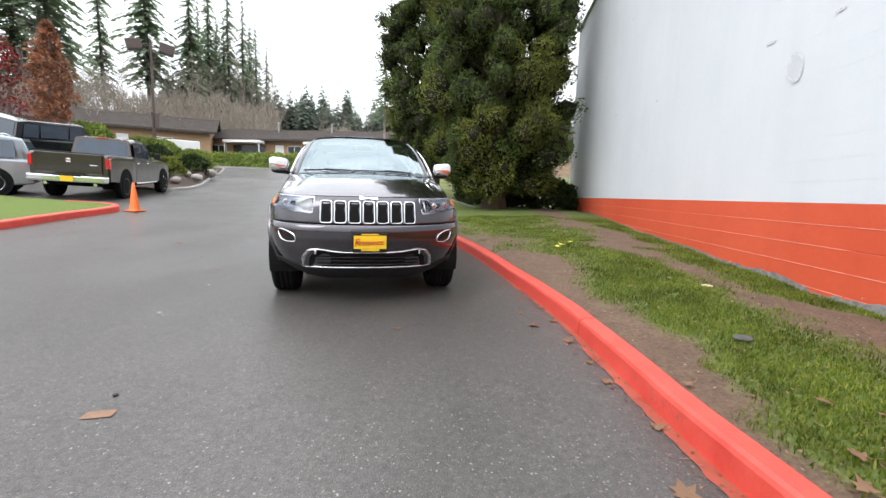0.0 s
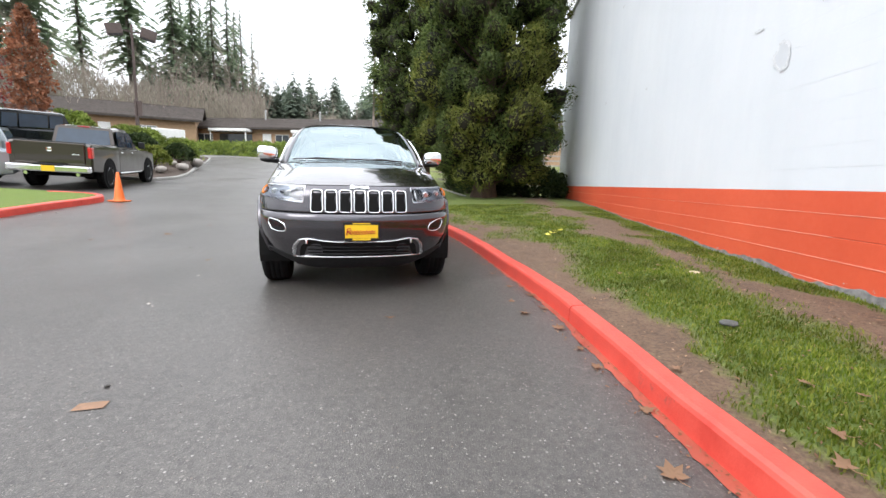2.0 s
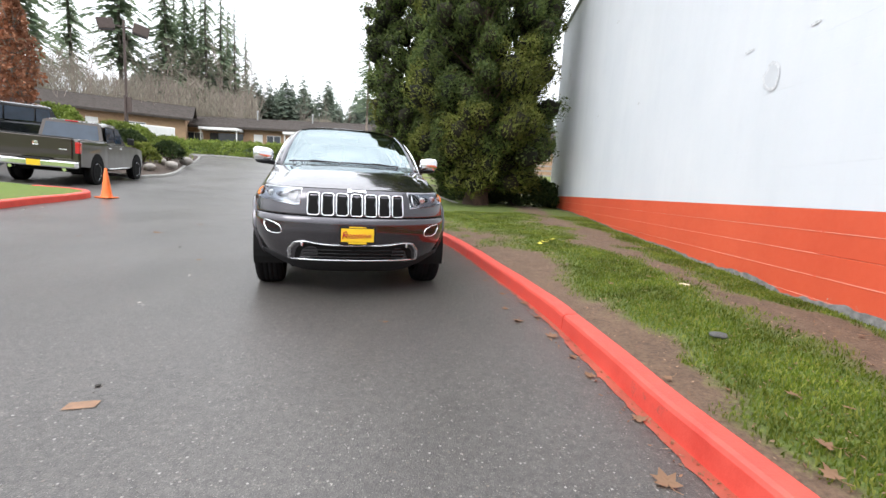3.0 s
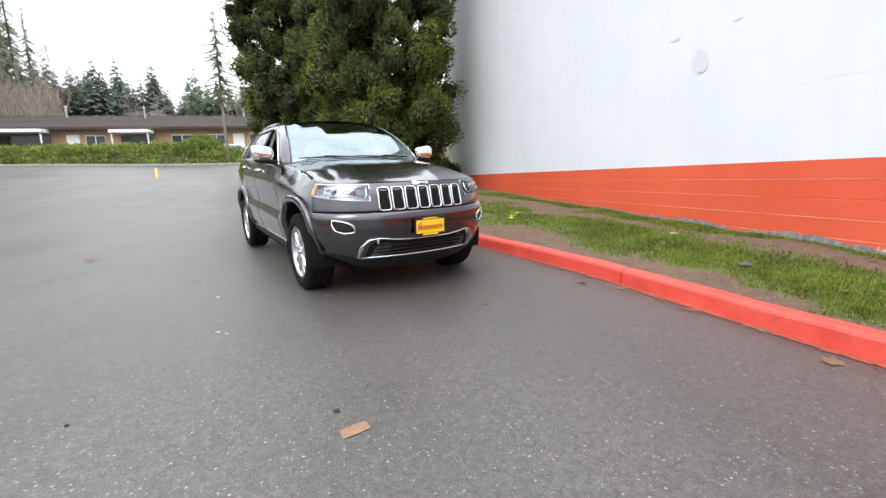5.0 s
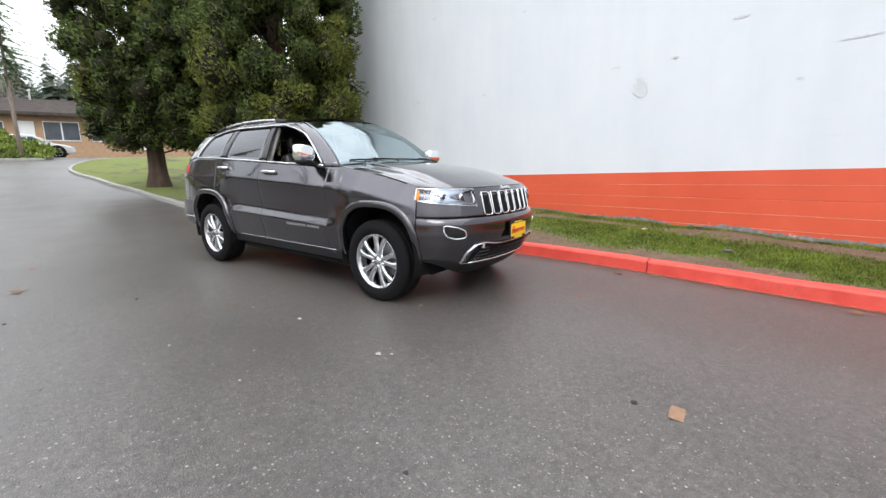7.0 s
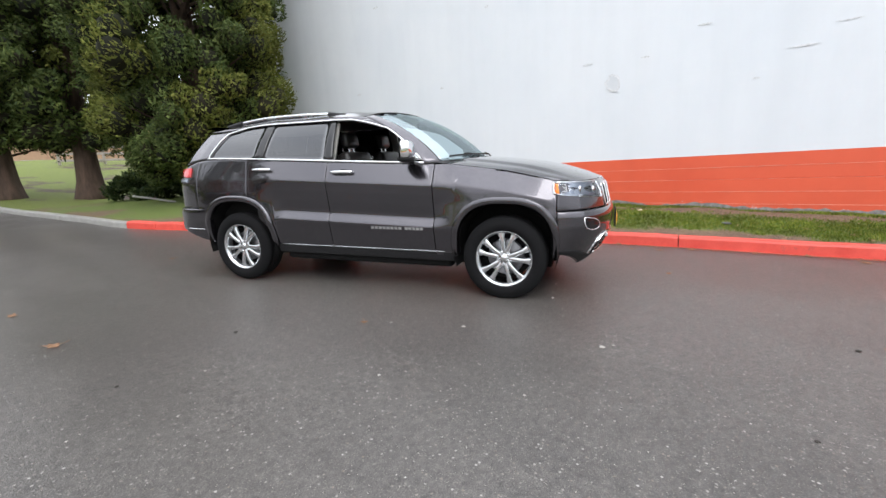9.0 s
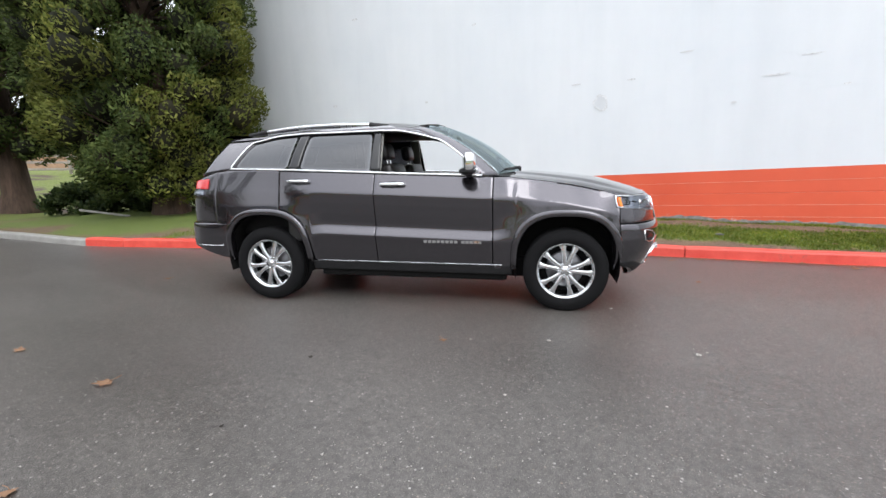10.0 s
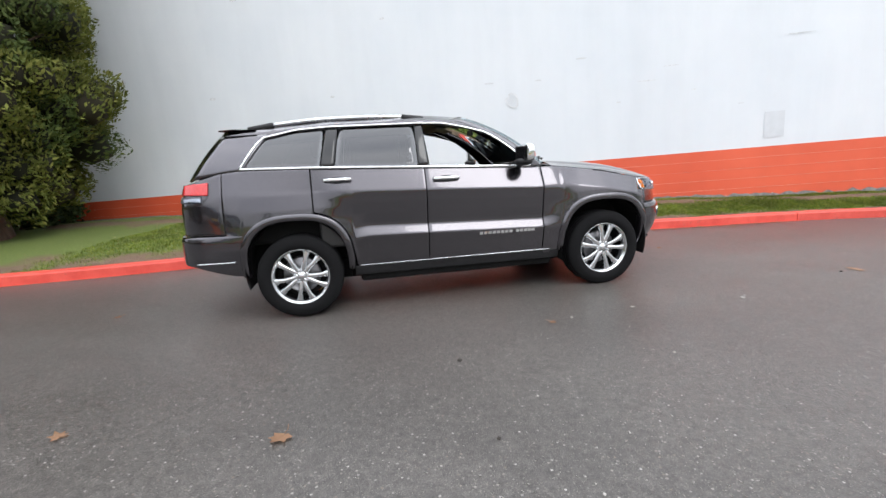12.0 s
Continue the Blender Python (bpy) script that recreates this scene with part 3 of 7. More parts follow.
SIDE = np.array([(0.20, 0.12), (0.27, 0.092), (0.34, 0.072), (0.42, 0.052), (0.52, 0.030), (0.60, 0.010), (0.625, 0.004), (0.636, 0.009), (0.698, 0.043), (0.710, 0.046), (0.74, 0.043),
                 (0.82, 0.028), (0.92, 0.012), (1.01, 0.001), (1.06, 0.004), (1.12, 0.018), (1.18, 0.042), (1.30, 0.09)])
FRONT = np.array([(0.18, 0.32), (0.24, 0.215), (0.30, 0.145), (0.36, 0.098), (0.45, 0.052), (0.52, 0.022), (0.62, 0.0), (0.71, 0.002), (0.742, 0.016), (0.762, 0.040),
                  (0.80, 0.046), (0.90, 0.066), (0.955, 0.090), (0.985, 0.125), (1.01, 0.19)])
REAR = np.array([(0.30, 0.11), (0.37, 0.04), (0.44, 0.012), (0.54, 0.0), (0.69, 0.0), (0.725, 0.010), (0.745, 0.036), (0.85, 0.036), (1.0, 0.042), (1.1, 0.056), (1.2, 0.095), (1.3, 0.14)])


def z_top(s):
    """Upper edge of the lower body: hood lip, fender shoulder, belt line, tail."""
    x, y = np.interp(s, PS, PLAN[:, 0]), np.interp(s, PS, PLAN[:, 1])
    if x > 1.9:
        return float(np.interp(y, [0, 0.5, 0.8, 0.92], [1.005, 1.002, 1.000, 1.012]))
    return float(np.interp(x, [-2.4, -2.25, -2.05, -1.85, -1.2, -0.3, 0.72, 0.95, 1.45, 1.75, 1.9], [1.17, 1.20, 1.25, 1.268, 1.250, 1.212, 1.168, 1.170, 1.105, 1.045, 1.012]))


def prof(s, z):
    x, y = np.interp(s, PS, PLAN[:, 0]), np.interp(s, PS, PLAN[:, 1])
    wf, wr = ss((x - 1.72) / 0.42), ss((-1.85 - x) / 0.42)
    cr = ss((x + 1.05) / 0.25) * ss((1.0 - x) / 0.25)
    hx = 1 - ss((x + 1.28) / 0.34) * ss((1.22 - x) / 0.34)

    def side_at(h):
        """Depth of the flank: the creased door skin, swelling into the haunches over the wheels."""
        zs = h + 0.0305 * x * cr
        q = np.interp(zs, SIDE[:, 0], SIDE[:, 1])
        if cr < 1 and 0.6 < zs < 0.82:
            q = q * cr + np.interp(zs, [0.6, 0.82], [0.010, 0.026]) * (1 - cr)
        if hx > 0 and h > 0.6:
            q = q * (1 - hx) + np.interp(h, [0.6, 0.80, 0.92, 1.05, 1.2], [0.008, 0.012, 0.022, 0.044, 0.085]) * hx
        return q
    side = side_at(z)
    front, rear = np.interp(z, FRONT[:, 0], FRONT[:, 1]), np.interp(z, REAR[:, 0], REAR[:, 1])
    d = side * (1 - wf) * (1 - wr) + front * wf + rear * wr
    zt = z_top(s)
    dt = float(np.interp(x, [-2.4, -2.1, -1.85, -1.2, -0.3, 0.6, 0.9, 1.2, 1.6, 1.9, 2.1, 2.37], [0.10, 0.105, 0.105, 0.075, 0.072, 0.085, 0.105, 0.150, 0.150, 0.115, 0.12, 0.135]))
    zc = zt - (0.185 if x < 1.0 else 0.17) if x < 1.9 else zt - 0.06
    if z > zc:
        f = (z - zc) / (zt - zc)
        d0 = side_at(zc) * (1 - wf) * (1 - wr) + np.interp(zc, FRONT[:, 0], FRONT[:, 1]) * wf + np.interp(zc, REAR[:, 0], REAR[:, 1]) * wr
        d = d0 + (dt - d0) * max(0.0, f)
    return float(d)


def plan_at(s):
    p = np.array([np.interp(s, PS, PLAN[:, 0]), np.interp(s, PS, PLAN[:, 1])])
    a, b = max(0, s - 0.04), min(S_END, s + 0.04)
    t = np.array([np.interp(b, PS, PLAN[:, 0]) - np.interp(a, PS, PLAN[:, 0]), np.interp(b, PS, PLAN[:, 1]) - np.interp(a, PS, PLAN[:, 1])])
    if s < 0.04:
        t = np.array([0.0, 1.0])
    if s > S_END - 0.04:
        t = np.array([0.0, -1.0])
    t /= np.linalg.norm(t)
    return p, np.array([t[1], -t[0]])


def surf(s, z, off=0.0):
    """A point of the lower body: s along the outline (negative: the other flank), z the height, off proud of the skin."""
    sg = 1 if s >= 0 else -1
    p, nrm = plan_at(abs(s))
    q = p - nrm * (prof(abs(s), z) - off)
    return Vector((q[0], sg * q[1], z))


def skin(name, s0, s1, zlo, zhi, material, parent=None, ns=24, nz=24, gap=0.0034, depth=0.022, off=0.0, label="", fn=None, rows=None):
    """A panel of the body between two places along the outline and two heights, with rolled edges."""
    fn = fn or surf
    us = [s0 + gap, s0 + gap, s0 + gap + 0.006] + [s0 + (s1 - s0) * i / ns for i in range(1, ns)] + [s1 - gap - 0.006, s1 - gap, s1 - gap]
    vs = []
    nu, nv = len(us), nz + 5
    for i, u in enumerate(us):
        lo, hi = zlo(u), zhi(u)
        zs = [lo + gap, lo + gap, lo + gap + 0.006] + [lo + (hi - lo) * j / nz for j in range(1, nz)] + [hi - gap - 0.006, hi - gap, hi - gap]
        for j, w in enumerate(zs):
            edge = i in (0, nu - 1) or j in (0, nv - 1)
            soft = i in (1, nu - 2) or j in (1, nv - 1 - 1)
            vs.append(fn(u, w, off - (depth if edge else 0.0020 if soft else 0.0)))
    fs = outward(vs, grid_faces(nu, len(zs)), (0, 0, 0.6))
    return mesh_ob(name, vs, fs, material, parent or car, True, label)


def flank(name, x0, x1, zlo, zhi, material, label="", **kw):
    """The same panel on both flanks, as two parts."""
    a, b = s_x(x0), s_x(x1)
    out = []
    for sg in (1, -1):
        f = (lambda u, w, o, g=sg: surf(g * u, w, o))
        out.append(skin(name, a, b, zlo, zhi, material, fn=f, label=label, **kw))
    return out


def arch(x, ax, r=0.437, h=0.452, zc=0.385, grow=0.0):
    """Height of a wheel opening's rim above x, or 0 outside it."""
    q = abs(x - ax) / (r + grow)
    return zc + (h + grow) * (1 - q ** 2.7) ** (1 / 2.7) if q < 1 else 0.0


def X_of(s):
    return float(np.interp(abs(s), PS, PLAN[:, 0]))


def low(base, grow=0.0):
    return lambda s: max(base, arch(X_of(s), AX_F, grow=grow), arch(X_of(s), AX_R, grow=grow))


flank("fender", 1.905, 0.815, low(0.33), z_top, M_PAINT, ns=60, nz=30)
flank("front_door", 0.815, -0.295, lambda s: 0.372, z_top, M_PAINT, ns=30, nz=80)
flank("rear_door", -0.295, -1.29, low(0.372, 0.055), z_top, M_PAINT, ns=44, nz=80)
flank("quarter_panel", -1.29, -2.03, low(0.40), z_top, M_PAINT, ns=44, nz=30)
flank("rocker", 0.99, -0.985, lambda s: 0.275, lambda s: 0.368, M_BLACK, ns=20, nz=6, label="black lower sill")
flank("sill_strip", 0.90, -0.94, lambda s: 0.367, lambda s: 0.378, M_SATIN, ns=16, nz=2, off=0.006, depth=0.012, label="thin bright sill strip")
s_hl = s_x(1.905)
front_cover = skin("front_bumper", -s_hl, s_hl, lambda s: 0.225 + 0.150 * ss((abs(s) - 0.50) / 0.62), lambda s: 0.757, M_PAINT, ns=72, nz=30)
skin("grille_panel", -s_hl, s_hl, lambda s: 0.759, lambda s: z_top(abs(s)), M_PAINT, ns=72, nz=16)
s_q = s_x(-2.03)
skin("rear_bumper", -S_END + 0.0, -s_x(-1.875), lambda s: max(0.36 + 0.125 * ss((-1.93 - X_of(s)) / 0.50), arch(X_of(s), AX_R)), lambda s: 0.735, M_PAINT, ns=40, nz=16, label="grey bumper with black lower edge")
skin("rear_bumper", s_x(-1.875), S_END, lambda s: max(0.36 + 0.125 * ss((-1.93 - X_of(s)) / 0.50), arch(X_of(s), AX_R)), lambda s: 0.735, M_PAINT, ns=40, nz=16)
for sg in (1, -1):
    f = (lambda u, w, o, g=sg: surf(g * u, w, o))
    skin("tailgate", s_q, S_END, lambda s: 0.738, z_top, M_PAINT, fn=f, ns=28, nz=20)
    # bright strips low on the rear bumper corner
    skin("bumper_strip", s_x(-1.98), s_x(-2.30), lambda s: 0.492, lambda s: 0.508, M_CHROME, fn=f, ns=10, nz=2, off=0.006, depth=0.012)
    skin("tail_lamp", s_x(-2.14), s_y(0.52, True), lambda s: 1.075 - 0.02 * (X_of(s) + 2.05), lambda s: 1.190 - 0.05 * (-2.05 - X_of(s)), M_TAIL, fn=f, ns=16, nz=8, off=0.016, depth=0.02, label="red tail lamp lens")
    skin("reversing_lamp", s_x(-2.20), s_y(0.56, True), lambda s: 1.018, lambda s: 1.072, M_REFLECTOR, fn=f, ns=12, nz=6, off=0.014, depth=0.02, label="clear reversing lamp")
skin("chin", -s_x(1.93), s_x(1.93), lambda s: 0.208 + 0.165 * ss((abs(s) - 0.45) / 0.62), lambda s: 0.345 + 0.070 * ss((abs(s) - 0.55) / 0.4), M_BLACK, ns=40, nz=4, off=0.006)

# wheel-opening flares: a raised lip along each rim
for ax in (AX_F, AX_R):
    for sg in (1, -1):
        vs, n = [], 54
        for i in range(n + 1):
            a = math.pi * (-0.075 + 1.15 * i / n)
            c, q = math.cos(a), math.sin(a)
            def rim(g):
                ca = math.copysign(abs(c) ** (2 / 2.7), c) * (0.437 + g)
                za = 0.385 + math.copysign(abs(q) ** (2 / 2.7), q) * (0.452 + g)
                return ax + ca, max(0.352, za)
            for g, o in ((-0.016, -0.05), (-0.012, 0.010), (-0.002, 0.020), (0.036, 0.019), (0.046, 0.012), (0.050, -0.012)):
                x, z = rim(g)
                vs.append(surf(sg * s_x(x), z, o))
        mesh_ob("wheel_arch_flare", vs, grid_faces(n + 1, 6), M_PAINT, car, True)
        # dark liner of the wheel house
        vs = []
        for i in range(25):
            a = math.pi * (-0.1 + 1.2 * i / 24)
            for yy in (0.52, 0.93):
                vs.append((ax + math.cos(a) * 0.455, sg * yy, 0.385 + math.sin(a) * 0.455))
        fs = grid_faces(25, 2) + [tuple(k * 2 for k in range(25))]
        mesh_ob("wheel_liner", vs, fs, M_DARK, car)

part("underbody", join_bm(box_bm(3.7, 1.22, 0.20, pose(0.0, 0, 0.195), 0.03), box_bm(1.88, 1.64, 0.18, pose(0.0, 0, 0.20), 0.03)), M_DARK, car)
part("engine_bay", box_bm(0.62, 1.0, 0.5, pose(1.82, 0, 0.37), 0.05), M_DARK, car)
part("inner_body", box_bm(1.96, 1.66, 0.62, pose(-0.02, 0, 0.36), 0.06), M_DARK, car)
part("tail_floor", box_bm(1.15, 1.0, 0.55, pose(-1.62, 0, 0.42), 0.06), M_DARK, car)


# hood: a patch between the lip, the two shoulders and the cowl
def coons(c0, c1, d0, d1, nu, nv, lift):
    """Patch: c0, c1 run along u at v = 0, 1; d0, d1 along v at u = 0, 1."""
    out = []
    for i in range(nu):
        u = i / (nu - 1)
        for j in range(nv):
            v = j / (nv - 1)
            p = (1 - v) * np.array(c0(u)) + v * np.array(c1(u)) + (1 - u) * np.array(d0(v)) + u * np.array(d1(v)) - (
                (1 - u) * (1 - v) * np.array(c0(0)) + u * (1 - v) * np.array(c0(1)) + (1 - u) * v * np.array(c1(0)) + u * v * np.array(c1(1)))
            p[2] += lift(u, v)
            out.append(p)
    return out


XC = 0.93
s_c = s_x(1.86)


def cowl(u):
    b = 2 * u - 1
    e = surf(-s_x(XC), z_top(s_x(XC)))
    return (XC + 0.10 * (1 - b * b), -abs(e.y) * (1 - 2 * u), e.z + 0.020 * (1 - b ** 4))


def shoulder(sg):
    def c(v):
        s = s_x(XC + (1.86 - XC) * v)
        return tuple(surf(sg * s, z_top(s)))
    return c


def lip(u):
    s = -s_c + 2 * s_c * u
    return tuple(surf(s, z_top(abs(s))))


def hood_lift(u, v):
    b = abs(2 * u - 1)
    ridge = 0.014 * ss((0.74 - b) / 0.10) * ss((1.0 - v) / 0.35) * ss(v / 0.06 + 0.4)
    crown = 0.040 * (1 - b ** 2.4) * math.sin(math.pi * min(1, 0.12 + v * 0.86)) ** 0.8
    return (crown + ridge) * ss((1.0 - b) / 0.06 + 0.15) * ss((1.02 - v) / 0.08)


vs = coons(cowl, lip, shoulder(-1), shoulder(1), 61, 41, hood_lift)
mesh_ob("hood", vs, outward(vs, grid_faces(61, 41), (1, 0, 0)), M_PAINT, car, True)
vs = [Vector(lip(i / 60)) + Vector((0.003, 0, z)) for i in range(61) for z in (-0.011, -0.004)]
mesh_ob("hood_seam", vs, grid_faces(61, 2), M_BLACK, car)


# greenhouse: base loop and roof loop, matched corner by corner
def interp_loop(t, ts, pts):
    pts = np.array(pts)
    return np.array([np.interp(t, ts, pts[:, k]) for k in range(3)])


GT = [0.0, 0.5, 1.0, 1.14, 1.30]
# base: middle of the screen, screen corner, pillar foot, then along the belt to the tail
BASE_TS = [0, 0.35, 0.7, 1.0, 1.15, 1.20, 2.0, 3.0, 3.6, 4.0, 4.25, 4.5, 5.0]
BASE = [(1.035, 0, 1.200), (1.015, 0.34, 1.198), (0.96, 0.62, 1.190), (0.865, 0.785, 1.178)]
for x in (0.745, 0.72, -0.295, -1.19, -1.85, -2.02):
    p = surf(s_x(x), z_top(s_x(x)))
    BASE.append((p.x, p.y - 0.004, p.z))
BASE += [(-2.235, 0.795, 1.222), (-2.325, 0.68, 1.195), (-2.375, 0, 1.180)]
TOP_TS = [0, 0.35, 0.7, 1.0, 1.15, 1.20, 2.0, 3.0, 3.6, 4.0, 4.25, 4.5, 5.0]
TOP = [(0.215, 0, 1.698), (0.20, 0.30, 1.694), (0.145, 0.50, 1.680), (0.07, 0.612, 1.660), (0.03, 0.640, 1.648), (0.0, 0.650, 1.642), (-0.298, 0.668, 1.650), (-1.12, 0.660, 1.640),
       (-1.60, 0.632, 1.606), (-1.81, 0.618, 1.598), (-1.965, 0.598, 1.600), (-2.02, 0.52, 1.616), (-2.05, 0, 1.636)]


def green(t, v, off=0.0):
    """A point of the greenhouse: t along the loop (negative: the other side), v from belt to roof."""
    sg = 1 if t >= 0 else -1
    a = abs(t)
    b, c = interp_loop(a, BASE_TS, BASE), interp_loop(a, TOP_TS, TOP)
    p = b * (1 - v) + c * v
    e = 0.03
    b2, b1 = interp_loop(min(5, a + e), BASE_TS, BASE), interp_loop(max(0, a - e), BASE_TS, BASE)
    c2, c1 = interp_loop(min(5, a + e), TOP_TS, TOP), interp_loop(max(0, a - e), TOP_TS, TOP)
    tan = (b2 - b1) * (1 - v) + (c2 - c1) * v
    nrm = np.cross(c - b, tan)
    nrm /= max(1e-9, np.linalg.norm(nrm))
    if nrm[2] < 0:
        nrm = -nrm
    bulge = 0.012 if a < 1 else 0.020
    p = p + nrm * (bulge * 4 * v * (1 - v) + off)
    bow = 0.052 * 4 * v * (1 - v) * (1 - ss((a - 1.15) / 0.6))
    p = p + np.array([0.55, 0.0, 0.83]) * bow
    return Vector((p[0], sg * p[1], p[2]))


def shell(name, t0, t1, vlo, vhi, material, nt=16, nv=12, depth=0.018, off=0.0, both=True, label="", gt=0.004, gv=0.005):
    out = []
    for sg in ((1, -1) if both else (1,)):
        f = (lambda u, w, o, g=sg: green(g * u, w, o)) if both else green
        ts = [t0 + gt, t0 + gt] + [t0 + (t1 - t0) * i / nt for i in range(1, nt)] + [t1 - gt, t1 - gt]
        vs = []
        for i, t in enumerate(ts):
            lo, hi = vlo(t) if callable(vlo) else vlo, vhi(t) if callable(vhi) else vhi
            ws = [lo + gv, lo + gv] + [lo + (hi - lo) * j / nv for j in range(1, nv)] + [hi - gv, hi - gv]
            for j, w in enumerate(ws):
                edge = i in (0, len(ts) - 1) or j in (0, len(ws) - 1)
                vs.append(f(t, w, off - (depth if edge else 0)))
        out.append(mesh_ob(name, vs, outward(vs, grid_faces(len(ts), len(ws)), (-0.6, 0, 0.9)), material, car, True, label))
    return out


V_T = 0.90


def v_front(t):
    """Upper edge of the front door's window, sweeping down towards the mirror."""
    return V_T - 0.30 * max(0.0, 1 - (t - 1.20) / 0.48) ** 2.2


shell("windscreen", -0.985, 0.985, 0.02, 0.975, M_GLASS, 40, 14, 0.004, -0.004, both=False, label="clear windscreen")
shell("windscreen_band", -0.985, 0.985, 0.968, 0.992, M_PAINT, 40, 3, 0.002, -0.007, both=False)
shell("windscreen_pillar", 0.985, 1.20, 0.0, 1.0, M_PAINT, 5, 14)
shell("roof_side", 1.20, 4.50, V_T, 1.0, M_PAINT, 54, 4)
shell("window_sweep", 1.205, 1.70, v_front, lambda t: V_T + 0.004, M_PAINT, 16, 4)
shell("door_pillar", 1.955, 2.06, 0.035, V_T, M_GLOSSBLACK, 4, 10, label="gloss black middle pillar")
shell("door_pillar", 2.88, 3.015, 0.035, V_T, M_GLOSSBLACK, 4, 10, label="gloss black rear pillar")
shell("rear_door_window", 2.06, 2.88, 0.035, V_T, M_TINT, 14, 10, 0.0, -0.006, label="dark tinted side window")
shell("quarter_window", 3.015, 3.60, 0.035, lambda t: V_T - 0.12 * ss((t - 3.3) / 0.3), M_TINT, 14, 10, 0.0, -0.006, label="dark tinted rear side window")
shell("rear_pillar", 3.60, 4.50, 0.0, V_T, M_PAINT, 18, 12)
shell("rear_window", 4.52, 5.0, 0.03, 0.95, M_TINT, 14, 10, 0.0, -0.006, label="dark tinted tailgate window")
shell("quarter_filler", 3.25, 3.60, lambda t: V_T - 0.125 * ss((t - 3.3) / 0.3), lambda t: V_T + 0.004, M_PAINT, 8, 3)


def ribbon(name, pts, w, h, material, parent=None, label="", n=None):
    """A narrow moulding: a flattened tube through points."""
    vs, fs = tube(pts, 1.0, 8)
    k = 8
    for i, p in enumerate(pts):
        p = Vector(p)
        for j in range(k):
            d = vs[i * k + j] - p
            vs[i * k + j] = p + Vector((d.x * w, d.y * h, d.z * w))
    return mesh_ob(name, vs, fs, material, parent or car, True, label)


for sg in (1, -1):
    # bright moulding round the side windows: belt, then rear sweep and upper edge
    ribbon("window_moulding", [green(sg * t, 0.018, 0.006) for t in np.linspace(1.19, 3.66, 48)], 0.010, 0.008, M_CHROME, label="bright chrome belt moulding")
    loop = [green(sg * 3.66, v, 0.006) for v in np.linspace(0.018, 0.62, 10)] + [green(sg * t, V_T + 0.012 - 0.14 * ss((t - 3.27) / 0.4), 0.007) for t in np.linspace(3.62, 1.72, 40)] + \
           [green(sg * t, v_front(t) + 0.012, 0.007) for t in np.linspace(1.70, 1.205, 24)] + [green(sg * 1.197, v, 0.007) for v in np.linspace(0.55, 0.05, 8)]
    ribbon("window_moulding", loop, 0.0085, 0.008, M_CHROME, label="bright chrome upper window moulding")
    # roof rail with black feet
    rail = [Vector((x, sg * y, z)) for x, y, z in ((-0.42, 0.575, 1.688), (-0.8, 0.582, 1.696), (-1.25, 0.572, 1.686), (-1.62, 0.548, 1.654))]
    r = ribbon("roof_rail", [Vector(p) for p in spline([tuple(p) for p in rail], 20)], 0.020, 0.020, M_SATIN, label="silver roof rail with black ends")
    for a, b in (((-0.24, 0.585, 1.662), (-0.44, 0.577, 1.688)), ((-1.60, 0.55, 1.656), (-1.82, 0.53, 1.622))):
        ribbon("rail_end", [Vector((a[0] + (b[0] - a[0]) * i / 5, sg * (a[1] + (b[1] - a[1]) * i / 5), a[2] + (b[2] - a[2]) * i / 5)) for i in range(6)], 0.026, 0.024, M_BLACK, r)


# roof
def t_edge(sg):
    return lambda v: tuple(green(sg * (1.0 + 3.25 * v), 1.0))


def roof_front(u):
    t = -1.0 + 2 * u
    return tuple(green(t, 1.0) if abs(t) > 1e-6 else green(0.0, 1.0))


def roof_back(u):
    t = 4.25 + 0.75 * (1 - abs(2 * u - 1))
    return tuple(green(math.copysign(t, 2 * u - 1), 1.0))


vs = coons(roof_front, roof_back, t_edge(-1), t_edge(1), 41, 41, lambda u, v: 0.052 * (1 - abs(2 * u - 1) ** 2.6) * math.sin(math.pi * min(1, max(0, v))) ** 0.6)
mesh_ob("roof", vs, outward(vs, grid_faces(41, 41), (-1, 0, 0)), M_PAINT, car, True)
mesh_ob("headlining", [(v[0] * 0.985, v[1] * 0.96, v[2] - 0.045) for v in vs], grid_faces(41, 41), M_LINING, car, True, "light grey headlining")
part("aerial_fin", (lambda b: (bmesh.ops.translate(b, vec=(-0.035, 0, 0), verts=[v for v in b.verts if v.co.z > 1.71]), b)[1])(box_bm(0.12, 0.04, 0.05, pose(-1.55, 0, 1.685), 0.012)), M_PAINT, car)
vs = []
for i in range(21):
    y = -0.62 + 1.24 * i / 20
    for x, z in ((-1.78, 1.648), (-1.96, 1.658), (-2.085, 1.652), (-2.09, 1.640), (-2.00, 1.628), (-1.88, 1.620)):
        vs.append((x + 0.04 * (abs(y) / 0.62) ** 3, y, z - 0.032 * (abs(y) / 0.62) ** 2.5))
mesh_ob("spoiler", vs, grid_faces(21, 6), M_PAINT, car, True)


# ---- front: seven slots, lamps, lower intake, plate ----
def tube_part(name, pts, r, material, parent=None, label="", n=8, closed=False):
    pts = [Vector(p) for p in pts]
    if closed:
        pts = pts + [pts[0]]
    vs, fs = tube(pts, r, n, not closed)
    return mesh_ob(name, vs, fs, material, parent or car, True, label)


def on_front(y, z, off):
    return surf(math.copysign(s_y(abs(y)), y), z, off)


